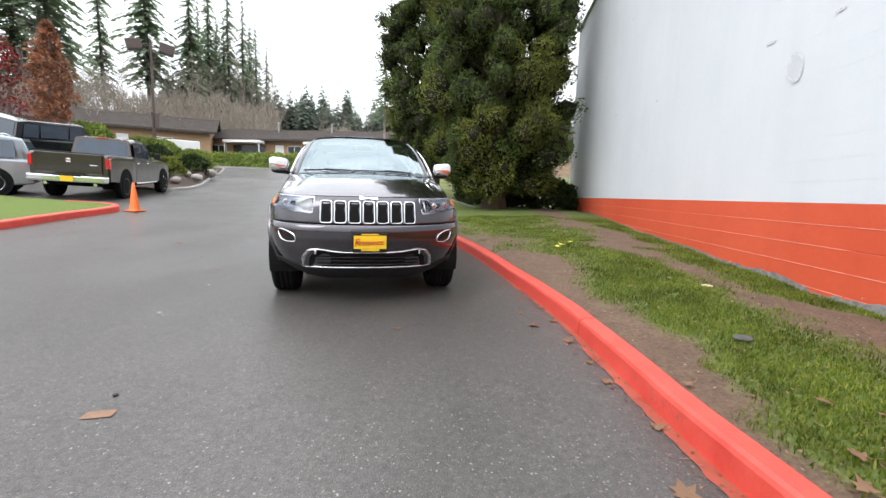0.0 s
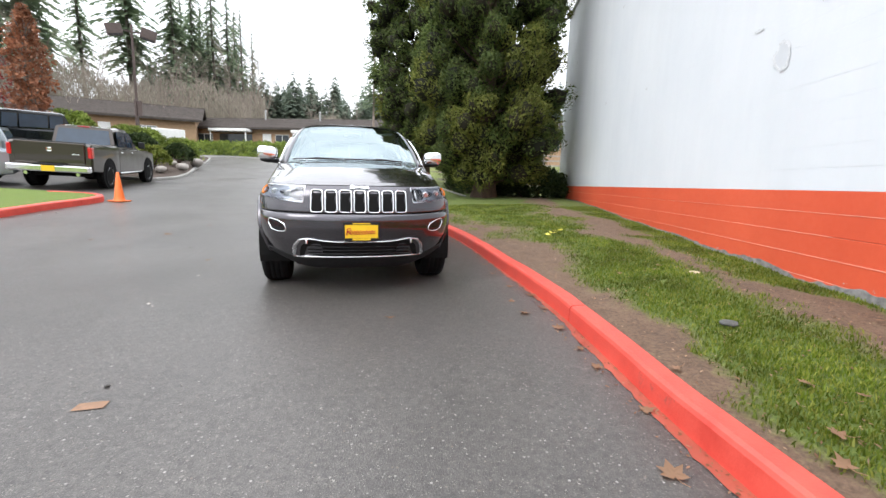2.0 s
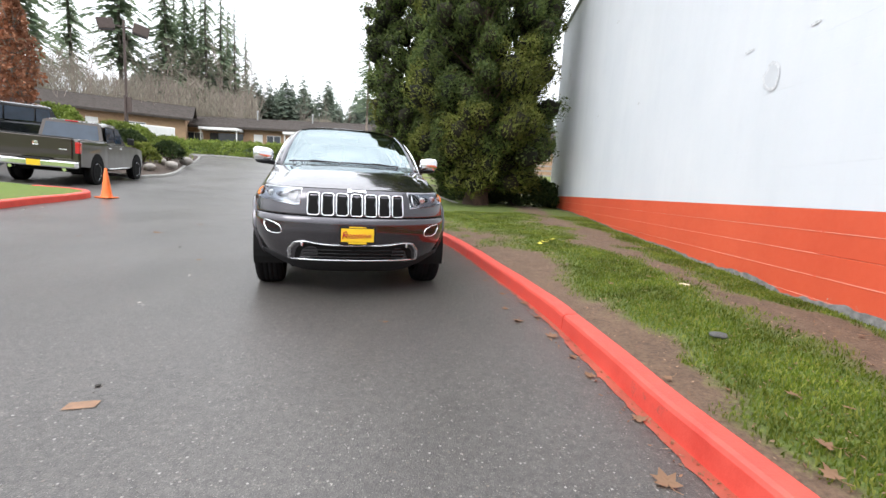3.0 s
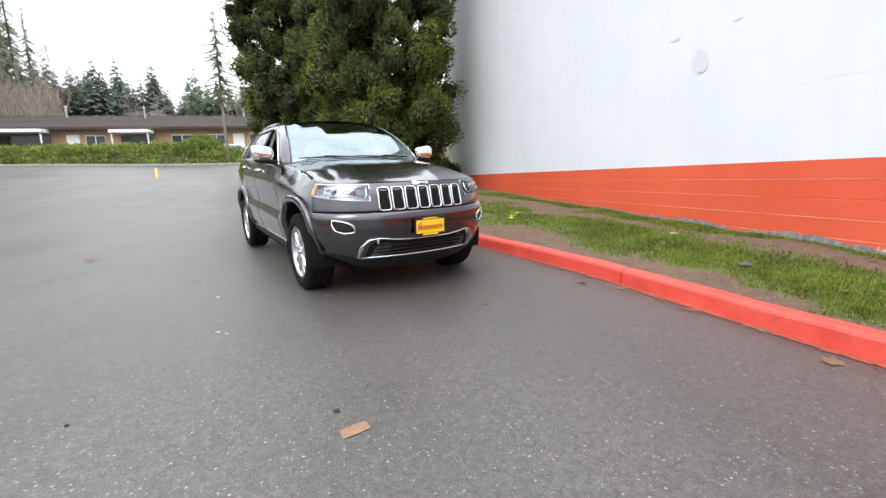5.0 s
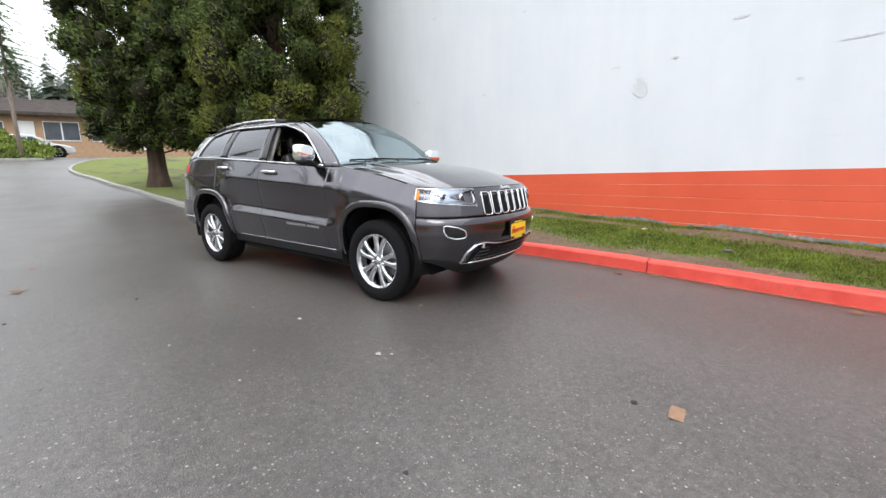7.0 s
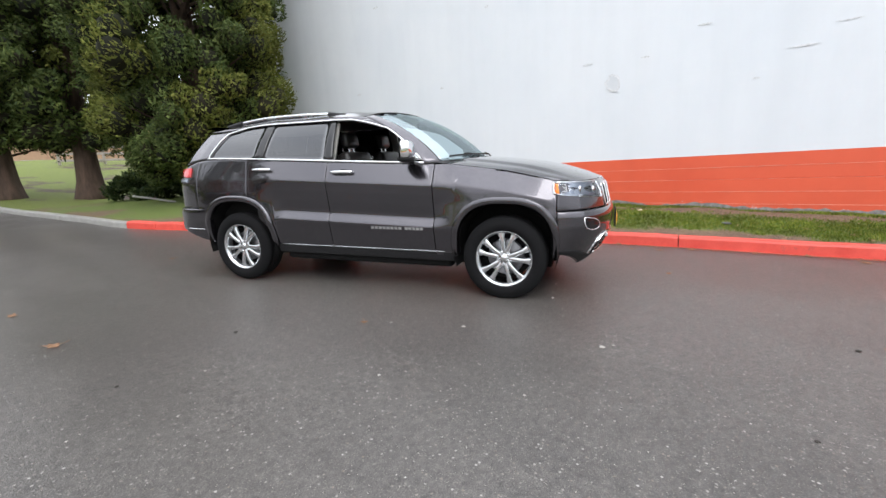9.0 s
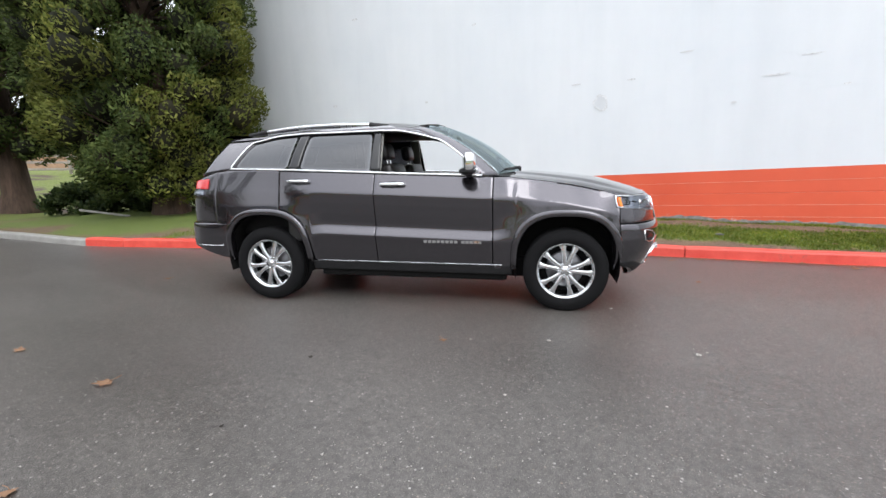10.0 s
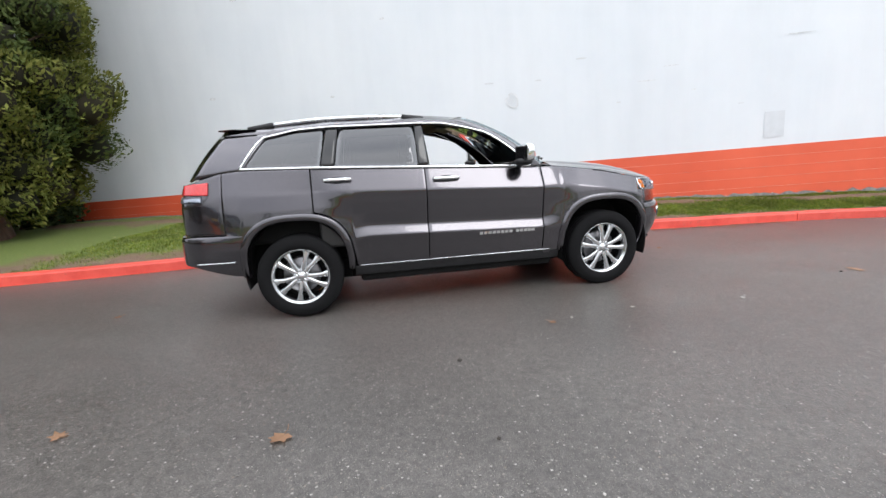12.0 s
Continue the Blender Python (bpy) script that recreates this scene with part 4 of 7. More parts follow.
def rounded(y0, y1, z0, z1, r, k=4):
    """Outline of a rounded box in the y-z plane."""
    out = []
    for cy, cz, a0 in ((y1 - r, z1 - r, 0), (y0 + r, z1 - r, 90), (y0 + r, z0 + r, 180), (y1 - r, z0 + r, 270)):
        out += [(cy + r * math.cos(radians(a0 + 90 * i / k)), cz + r * math.sin(radians(a0 + 90 * i / k))) for i in range(k + 1)]
    return out


def patch(name, outline, off, material, parent=None, label="", fn=on_front, thick=0.010):
    """A pad on the skin with the given outline in (y, z)."""
    cy, cz = sum(p[0] for p in outline) / len(outline), sum(p[1] for p in outline) / len(outline)
    n = len(outline)
    vs = [fn(cy, cz, off)]
    for f, o in ((0.5, off), (1.0, off), (1.0, off - thick)):
        vs += [fn(cy + (y - cy) * f, cz + (z - cz) * f, o) for y, z in outline]
    fs = [(0, 1 + i, 1 + (i + 1) % n) for i in range(n)]
    for q in (0, 1):
        fs += [(1 + q * n + i, 1 + (q + 1) * n + i, 1 + (q + 1) * n + (i + 1) % n, 1 + q * n + (i + 1) % n) for i in range(n)]
    return mesh_ob(name, vs, outward(vs, fs, (0.3, 0, 0.6)), material, parent or car, False, label)


slot_w, slot_pitch = 0.104, 0.1285
for i in range(7):
    y = (i - 3) * slot_pitch
    lean = 0.0015 * (i - 3)
    ol = [(yy + lean * (zz - 0.86) / 0.1, zz) for yy, zz in rounded(y - slot_w / 2, y + slot_w / 2, 0.768, 0.960, 0.022)]
    slot = patch("grille_slot", ol, 0.003, M_DARK, label="black grille slot with chrome surround")
    tube_part("slot_ring", [on_front(a, b, 0.007) for a, b in ol], 0.0060, M_CHROME, slot, closed=True)
badge = patch("hood_badge", rounded(-0.088, 0.088, 0.979, 0.983, 0.002), 0.009, M_CHROME, label="small bright badge on the bonnet edge")
for y0, y1, z0, z1 in ((-0.085, -0.052, 0.978, 1.006), (-0.042, -0.006, 0.984, 1.000), (0.004, 0.040, 0.984, 1.000), (0.050, 0.085, 0.978, 1.000)):
    patch("badge_bar", rounded(y0, y1, z0, z1, 0.006), 0.012, M_CHROME, badge)

for sg in (1, -1):
    def hl(y, z, off, g=sg):
        # the lamp's own running length: y counts along the outline past the corner
        return surf(g * y, z, off)
    sa, sb = s_y(0.512), s_x(1.885)
    n = 14
    up = [(sa + (sb - sa) * i / n, 0.988 - 0.018 * ss((0.25 - i / n) / 0.25) * 0 + 0.006 * i / n) for i in range(n + 1)]
    dn = [(sb - (sb - sa) * i / n, 0.905 - 0.055 * (i / n) ** 0.7) for i in range(n + 1)]
    ol = up + dn
    lamp = patch("headlamp", ol, 0.003, M_REFLECTOR, fn=hl, label="clear headlamp with chrome bezel and amber end")
    tube_part("bezel", [hl(a, b, 0.006) for a, b in ol], 0.0055, M_CHROME, lamp, closed=True)
    for c, zc, r in ((0.26, 0.921, 0.034), (0.56, 0.930, 0.034)):
        c = sa + (sb - sa) * c
        p, q = hl(c, zc, 0.0), hl(c, zc, 0.02)
        d = (q - p).normalized()
        m = Matrix.Translation(p) @ Vector((0, 0, 1)).rotation_difference(Vector((0.8, 0, 0)) + d * 0.2).to_matrix().to_4x4()
        part("projector", cyl_bm(r, r * 0.82, 0.016, 20, m, 0.004), M_SATIN, lamp, "round silvery projector")
        b = bmesh.new()
        bmesh.ops.create_uvsphere(b, u_segments=16, v_segments=8, radius=r * 0.72)
        bmesh.ops.scale(b, vec=(1, 1, 0.5), verts=b.verts)
        bmesh.ops.transform(b, matrix=m @ Matrix.Translation((0, 0, 0.012)), verts=b.verts)
        part("bulb_lens", b, M_LENS, lamp)
    tube_part("light_guide", [hl(sa + (sb - sa) * f, zz, 0.010) for f, zz in ((0.06, 0.965), (0.05, 0.90), (0.08, 0.868), (0.3, 0.872), (0.5, 0.882), (0.62, 0.89))], 0.006, M_SATIN, lamp)
    k0 = sa + (sb - sa) * 0.935
    amber = [(k0 + (sb - k0) * i / 5, 0.980 + 0.004 * i / 5) for i in range(6)] + [(sb - 0.004 - (sb - k0) * i / 5, 0.912 - 0.008 * i / 5) for i in range(6)]
    patch("turn_lamp", amber, 0.008, M_AMBER, lamp, "amber turn signal", fn=hl)
    inner = [(a + (0.006 if a < (sa + sb) / 2 else -0.006), b) for a, b in ol]
    patch("lens", inner, 0.020, M_LENS, lamp, "clear lens", fn=hl, thick=0.017)
    # fog lamp in a chrome oval
    fy0, fy1 = s_y(0.645), s_y(0.80)
    fo = [(fy0 + (fy1 - fy0) * u, zz) for u, zz in ((0.0, 0.600), (0.12, 0.588), (0.5, 0.585), (0.85, 0.605), (1.0, 0.655), (0.98, 0.692), (0.85, 0.697), (0.4, 0.682), (0.08, 0.655), (0.0, 0.63))]
    fog = patch("fog_lamp", fo, 0.002, M_GLOSSBLACK, fn=hl, label="fog lamp in a chrome surround")
    tube_part("surround", [hl(a, b, 0.004) for a, b in fo], 0.0050, M_CHROME, fog, closed=True)
    patch("fog_lens", [(fy0 + (fy1 - fy0) * (0.55 + 0.26 * math.cos(a)), 0.643 + 0.026 * math.sin(a)) for a in np.linspace(0, 6.28, 14, endpoint=False)], 0.006, M_GLOSSBLACK, fog, fn=hl)

lo = [(-0.60, 0.345), (-0.56, 0.455), (-0.50, 0.515), (-0.42, 0.528), (-0.30, 0.508), (-0.2, 0.500), (0.2, 0.500), (0.30, 0.508), (0.42, 0.528), (0.50, 0.515), (0.56, 0.455), (0.60, 0.345), (0.4, 0.348), (0, 0.350), (-0.4, 0.348)]
def dense(pts, k=6):
    q = pts + [pts[0]]
    return [(a[0] + (b[0] - a[0]) * i / k, a[1] + (b[1] - a[1]) * i / k) for a, b in zip(q[:-1], q[1:]) for i in range(k)]
lo = dense([(y * 1.07, z) for y, z in lo])
intake = patch("lower_intake", [(y * 0.90, 0.425 + (z - 0.425) * 0.86) for y, z in lo], 0.006, M_DARK, label="black lower intake with chrome outline")
def band(name, outline, k1, k2, off, material, parent):
    n = len(outline)
    vs = []
    for f, o in ((k1, off - 0.012), (k1, off), ((k1 + k2) / 2, off + 0.006), (k2, off), (k2, off - 0.012)):
        vs += [on_front(y * (1 - (1 - f) * 0.55), 0.43 + (z - 0.43) * f, o) for y, z in outline]
    fs = [(q * n + i, (q + 1) * n + i, (q + 1) * n + (i + 1) % n, q * n + (i + 1) % n) for q in range(4) for i in range(n)]
    return mesh_ob(name, vs, fs, material, parent, True)
band("intake_trim", lo, 1.05, 0.95, 0.004, M_SATIN, intake)
tube_part("intake_strip", [on_front(-0.565 + 1.13 * i / 24, 0.352, 0.012) for i in range(25)], 0.0080, M_CHROME, intake)
tube_part("intake_strip", [on_front(y, z + 0.004, 0.012) for y, z in lo[6:66]], 0.0055, M_CHROME, intake)
for k in range(3):
    tube_part("intake_bar", [on_front(-0.48 + 0.96 * i / 20, 0.385 + 0.035 * k, 0.008) for i in range(21)], 0.005, M_GLOSSBLACK, intake, n=6)
for sg in (1, -1):
    p = on_front(sg * 0.47, 0.505, 0.02)
    part("tow_hook", box_bm(0.03, 0.02, 0.035, Matrix.Translation(p) @ pose(0, 0, -0.02), 0.005), M_CHROME, intake)

plate = part("number_plate", box_bm(0.010, 0.318, 0.168, pose(2.385, 0.010, 0.522), 0.004), M_BLACK, car, "yellow dealer plate in a black frame")
part("plate_face", box_bm(0.004, 0.288, 0.118, pose(2.3935, 0.010, 0.5475), 0.001), M_YELLOW, plate)
part("frame_print", box_bm(0.003, 0.16, 0.018, pose(2.3915, 0.010, 0.527), 0.001), M_YELLOW, plate)
part("frame_print", box_bm(0.003, 0.15, 0.010, pose(2.3915, 0.010, 0.672), 0.001), M_YELLOW, plate)
sq = []
for i in range(60):
    u = i / 59
    sq.append((2.3985, -0.110 + 0.24 * u, 0.600 + 0.012 * math.sin(u * 58) * (1.3 - u * 0.5) + 0.008 * u))
tube_part("plate_print", sq, 0.0034, M_PRINT, plate, n=5)
tube_part("plate_print", [(2.3985, -0.120, 0.575), (2.3985, -0.112, 0.632), (2.3985, -0.088, 0.640), (2.3985, -0.082, 0.618), (2.3985, -0.108, 0.605), (2.3985, -0.078, 0.580)], 0.0050, M_PRINT, plate, n=5)
tube_part("plate_print", [(2.3985, -0.06, 0.582), (2.3985, 0.03, 0.586), (2.3985, 0.13, 0.590)], 0.0030, M_PRINT, plate, n=5)

# ---- flanks: handles, mirrors, lettering bars ----
for sg in (1, -1):
    def fl(x, z, off, g=sg):
        return surf(g * s_x(x), z, off)
    for x0, z0 in ((-0.110, 1.113), (-1.065, 1.150)):
        h = tube_part("door_handle", [fl(x0 - 0.115, z0, 0.004), fl(x0 - 0.105, z0 + 0.001, 0.030), fl(x0 - 0.05, z0 + 0.003, 0.036), fl(x0 + 0.05, z0 + 0.003, 0.036), fl(x0 + 0.105, z0 + 0.001, 0.030), fl(x0 + 0.115, z0, 0.004)], 0.015, M_CHROME, label="chrome pull handle")
        ol = [(x0 + 0.085 * math.cos(a), z0 - 0.004 + 0.030 * math.sin(a)) for a in np.linspace(0, 6.28, 18, endpoint=False)]
        patch("handle_recess", ol, 0.0015, M_BLACK, h, fn=fl, thick=0.003)
    # mirror: chrome cap, black foot and stalk
    mir = bmesh.new()
    bmesh.ops.create_uvsphere(mir, u_segments=24, v_segments=16, radius=1.0)
    for v in mir.verts:
        c = v.co
        c.x, c.y, c.z = math.copysign(abs(c.x) ** 0.62, c.x) * 0.078, math.copysign(abs(c.y) ** 0.55, c.y) * 0.118, math.copysign(abs(c.z) ** 0.60, c.z) * 0.084
        if c.x < 0:
            c.x *= 0.35
        c.z += 0.012 * (c.y * sg) / 0.118
    bmesh.ops.transform(mir, matrix=pose(0.600, sg * 1.010, 1.295, 0, 0, -sg * 8), verts=mir.verts)
    m = part("door_mirror", mir, M_CHROME, car, "door mirror with chrome cap", True)
    part("mirror_glass", box_bm(0.004, 0.19, 0.125, pose(0.566, sg * 1.010, 1.232, 0, 0, -sg * 8), 0.002), M_GLOSSBLACK, m)
    lowm = bmesh.new()
    bmesh.ops.create_uvsphere(lowm, u_segments=16, v_segments=10, radius=1.0)
    bmesh.ops.scale(lowm, vec=(0.078, 0.108, 0.036), verts=lowm.verts)
    bmesh.ops.transform(lowm, matrix=pose(0.598, sg * 0.995, 1.222, 0, 0, -sg * 8), verts=lowm.verts)
    part("mirror_base", lowm, M_BLACK, m, "", True)
    tube_part("mirror_stalk", [(0.60, sg * 0.97, 1.215), (0.60, sg * 0.90, 1.205), (0.60, sg * 0.86, 1.19)], [0.030, 0.028, 0.034], M_BLACK, m)
    ol = [(0.725, 1.180), (0.50, 1.192), (0.505, 1.26), (0.545, 1.29)]
    # lettering bars low on the front door
    xs = [0.700, 0.662, 0.624, 0.586, 0.548] + [0.482 - 0.041 * k for k in range(8)]
    for x in xs:
        lx = x - 0.0 if sg < 0 else 0.855 - x
        patch("door_lettering", [(lx - 0.0155, 0.574), (lx + 0.0155, 0.574), (lx + 0.0155, 0.600), (lx - 0.0155, 0.600)], 0.004, M_CHROME, fn=fl, thick=0.005)

# wipers and cowl
vs = [Vector(cowl(i / 40)) + Vector(o) for i in range(41) for o in ((-0.005, 0, 0.004), (-0.10, 0, 0.012), (-0.22, 0, -0.03))]
mesh_ob("cowl", vs, grid_faces(41, 3), M_BLACK, car, True)
for y0, y1 in ((0.50, -0.10), (-0.12, -0.66)):
    w = tube_part("wiper", [green(-y / 0.80, 0.045, 0.022) for y in np.linspace(-y0, -y1, 12)], 0.0085, M_BLACK, label="black wiper")
    tube_part("wiper_arm", [(1.02, y0 + 0.02, 1.205), green(y0 / 0.80, 0.02, 0.04), green((y0 + y1) / 2 / 0.80, 0.045, 0.035)], 0.008, M_BLACK, w)


# ---- wheels ----
def lathe(profile, n, axis_y=True):
    """Turn (radius, y) points about the y axis."""
    vs = [(r * math.cos(2 * math.pi * k / n), y, r * math.sin(2 * math.pi * k / n)) for k in range(n) for r, y in profile]
    m = len(profile)
    fs = [(k * m + j, k * m + j + 1, ((k + 1) % n) * m + j + 1, ((k + 1) % n) * m + j) for k in range(n) for j in range(m - 1)]
    return vs, fs


def build_wheel(r_tyre, r_rim, width, spokes, parent, twin=12.5, mat=None):
    """A wheel standing at the origin, outer face towards -y."""
    mat = mat or M_ALLOY
    w = tagged(empty("wheel"), "")
    w.parent = parent
    h = width / 2
    prof_t = [(r_rim - 0.004, -h + 0.028), (r_rim + 0.012, -h + 0.006), (r_rim + 0.05, -h - 0.004), (r_tyre - 0.06, -h - 0.002), (r_tyre - 0.022, -h + 0.010), (r_tyre - 0.006, -h + 0.026)]
    for k in range(4):
        y = -h + 0.04 + (width - 0.08) * (k + 0.5) / 4
        prof_t += [(r_tyre, y - 0.022), (r_tyre, y + 0.014), (r_tyre - 0.009, y + 0.016), (r_tyre - 0.009, y + 0.021)]
    prof_t += [(r_tyre - 0.006, h - 0.026), (r_tyre - 0.03, h - 0.005), (r_rim + 0.02, h - 0.004), (r_rim - 0.004, h - 0.03)]
    vs, fs = lathe(prof_t, 72)
    t = mesh_ob("tyre", vs, fs, M_RUBBER, w, True)
    vs, fs = lathe([(r_rim - 0.004, -h + 0.02), (r_rim + 0.004, -h + 0.012), (r_rim + 0.006, -h + 0.018), (r_rim - 0.012, -h + 0.024), (r_rim - 0.020, -h + 0.06), (r_rim - 0.028, h - 0.03)], 72)
    rim = mesh_ob("rim", vs, fs, mat, w, True, "polished alloy rim")
    vs, fs = lathe([(0.001, h - 0.09), (r_rim - 0.03, h - 0.09)], 32)
    mesh_ob("drum", vs, fs, M_DARK, w)
    vs, fs = lathe([(0.04, -0.012), (0.155, -0.012), (0.165, 0.0), (0.165, 0.014)], 40)
    mesh_ob("brake_disc", vs, fs, M_DISC, w, True, "grey brake disc")
    f = -h + 0.030
    bm = bmesh.new()
    for k in range(spokes):
        for sgn in (1, -1):
            a = 2 * math.pi * k / spokes + radians(twin * sgn) + math.pi / 2
            b = 2 * math.pi * k / spokes + radians((twin + 2.0) * sgn) + math.pi / 2
            d0, d1 = Vector((math.cos(a), 0, math.sin(a))), Vector((math.cos(b), 0, math.sin(b)))
            t0, t1 = Vector((-math.sin(a), 0, math.cos(a))), Vector((-math.sin(b), 0, math.cos(b)))
            rows = []
            for u in (0.0, 0.25, 0.5, 0.75, 1.0):
                rad = 0.045 + (r_rim - 0.012 - 0.045) * u
                c = (d0 * (1 - u) + d1 * u).normalized() * rad
                t = (t0 * (1 - u) + t1 * u).normalized()
                wd = 0.0225 - 0.0035 * math.sin(math.pi * u) + 0.013 * max(0.0, u - 0.72) ** 1.5 / 0.15
                yy = f + 0.014 - 0.016 * math.sin(math.pi * (0.15 + 0.75 * u)) - 0.004 * u
                rows.append([bm.verts.new(c + t * o * wd + Vector((0, yy + dy, 0))) for o, dy in ((-1.0, 0.040), (-0.95, 0.006), (-0.55, 0.0), (0.55, 0.0), (0.95, 0.006), (1.0, 0.040))])
            for r0, r1 in zip(rows[:-1], rows[1:]):
                for q in range(5):
                    bm.faces.new((r0[q], r0[q + 1], r1[q + 1], r1[q]))
    bmesh.ops.recalc_face_normals(bm, faces=bm.faces)
    part("spokes", bm, mat, rim, "", True)
    vs, fs = lathe([(0.001, f - 0.002), (0.026, f - 0.002), (0.031, f + 0.003), (0.034, f + 0.007), (0.066, f + 0.010), (0.074, f + 0.018), (0.074, f + 0.04)], 36)
    mesh_ob("hub", vs, fs, mat, rim, True, "round hub cap")
    for k in range(5):
        a = 2 * math.pi * k / 5 + math.pi / 2 + math.pi / 5
        part("wheel_nut", cyl_bm(0.0105, 0.009, 0.018, 6, pose(0.056 * math.cos(a), f + 0.006, 0.056 * math.sin(a), 90, 0, 0)), M_CHROME, rim)
    return w


R_T = 0.372
w0 = build_wheel(R_T, 0.245, 0.262, 5, car)
w0.matrix_basis = pose(AX_F, -0.812, R_T - 0.036, 0, 8, 0)
copy_thing(w0, pose(AX_R, -0.812, R_T - 0.050, 0, 31, 0))
copy_thing(w0, pose(AX_F, 0.812, R_T - 0.036, 0, 20, 180))
copy_thing(w0, pose(AX_R, 0.812, R_T - 0.050, 0, 50, 180))


# ---- cabin ----
def seat(x, y, wide, heads):
    bm = join_bm(box_bm(0.52, wide, 0.16, pose(x, y, 0.62, 0, -6, 0), 0.05, 3), box_bm(0.16, wide, 0.62, pose(x - 0.27, y, 0.70, 0, -14, 0), 0.055, 3))
    st = part("seat", bm, M_LEATHER, car, "black leather seat", True)
    for hy in heads:
        part("headrest", box_bm(0.10, 0.26, 0.17, pose(x - 0.445, y + hy, 1.345, 0, -10, 0), 0.045, 3), M_LEATHER, st, "", True)
        for d in (-0.05, 0.05):
            part("headrest_post", cyl_bm(0.007, 0.007, 0.14, 8, pose(x - 0.43, y + hy + d, 1.26, 0, -10, 0)), M_CHROME, st)


seat(0.12, 0.38, 0.50, (0.0,))
seat(0.12, -0.38, 0.50, (0.0,))
seat(-0.80, 0.0, 1.34, (-0.42, 0.42))
part("dashboard", box_bm(0.42, 1.50, 0.36, pose(0.84, 0, 0.80, 0, 10, 0), 0.09, 3), M_LEATHER, car, "", True)
part("door_card", box_bm(1.02, 0.05, 0.62, pose(0.22, -0.83, 0.55), 0.02), M_LEATHER, car)
part("door_card", box_bm(1.02, 0.05, 0.62, pose(0.22, 0.83, 0.55), 0.02), M_LEATHER, car)
part("door_card", box_bm(0.92, 0.05, 0.66, pose(-0.80, -0.83, 0.55), 0.02), M_LEATHER, car)
part("door_card", box_bm(0.92, 0.05, 0.66, pose(-0.80, 0.83, 0.55), 0.02), M_LEATHER, car)
part("boot_floor", box_bm(0.95, 1.5, 0.5, pose(-1.62, 0, 0.60), 0.04), M_DARK, car)
vs, fs = tube([(0.185 * math.cos(a), 0.185 * math.sin(a), 0) for a in np.linspace(0, 2 * math.pi, 33)], 0.016, 8, False)
wheel_m = pose(0.50, 0.38, 1.02, 0, -66, 0)
sw = mesh_ob("steering_wheel", [wheel_m @ v for v in vs], fs, M_LEATHER, car, True)
part("wheel_boss", box_bm(0.13, 0.16, 0.05, wheel_m @ pose(0, 0, -0.03), 0.02), M_LEATHER, sw)
part("wheel_spoke", box_bm(0.05, 0.36, 0.02, wheel_m @ pose(0, 0, -0.012), 0.006), M_SATIN, sw)
part("inner_mirror", box_bm(0.02, 0.22, 0.065, pose(0.36, 0.0, 1.52), 0.01), M_BLACK, car)
part("sun_visor", box_bm(0.16, 0.36, 0.015, pose(0.10, -0.36, 1.605, 0, 18, 0), 0.006), M_LINING, car)
part("sun_visor", box_bm(0.16, 0.36, 0.015, pose(0.10, 0.36, 1.605, 0, 18, 0), 0.006), M_LINING, car)
part("window_sticker", box_bm(0.003, 0.13, 0.06, pose(0.245, 0.47, 1.585, 0, -58, 0), 0.001), M_LINING, car)
for sg in (1, -1):
    part("pillar_lining", box_bm(0.10, 0.03, 0.42, pose(-0.32, sg * 0.80, 1.20, sg * 22, 0, 0), 0.01), M_LINING, car)


# ---- other vehicles ----
def loft(sections):
    """A closed body through half sections [(x, [(y, z), ...])], mirrored: vertices and faces."""
    vs, fs = [], []
    m = len(sections[0][1]) * 2
    for x, half in sections:
        for y, z in half:
            vs.append((x, y, z))
        for y, z in half[::-1]:
            vs.append((x, -y, z))
    for i in range(len(sections) - 1):
        for k in range(m):
            fs.append((i * m + k, (i + 1) * m + k, (i + 1) * m + (k + 1) % m, i * m + (k + 1) % m))
    fs.append(tuple(range(m)))
    fs.append(tuple((len(sections) - 1) * m + k for k in range(m))[::-1])
    return vs, fs


def soft_sec(w, zb, zt, rb=0.05, rt=0.08, tuck=0.0):
    """Half a cross-section with rounded corners, from the bottom middle up."""
    return [(w - rb - tuck, zb), (w - 0.3 * rb - tuck * 0.8, zb + 0.3 * rb), (w - tuck * 0.4, zb + rb), (w, (zb + zt) / 2), (w - 0.01, zt - rt), (w - 0.3 * rt, zt - 0.3 * rt), (w - rt, zt)]


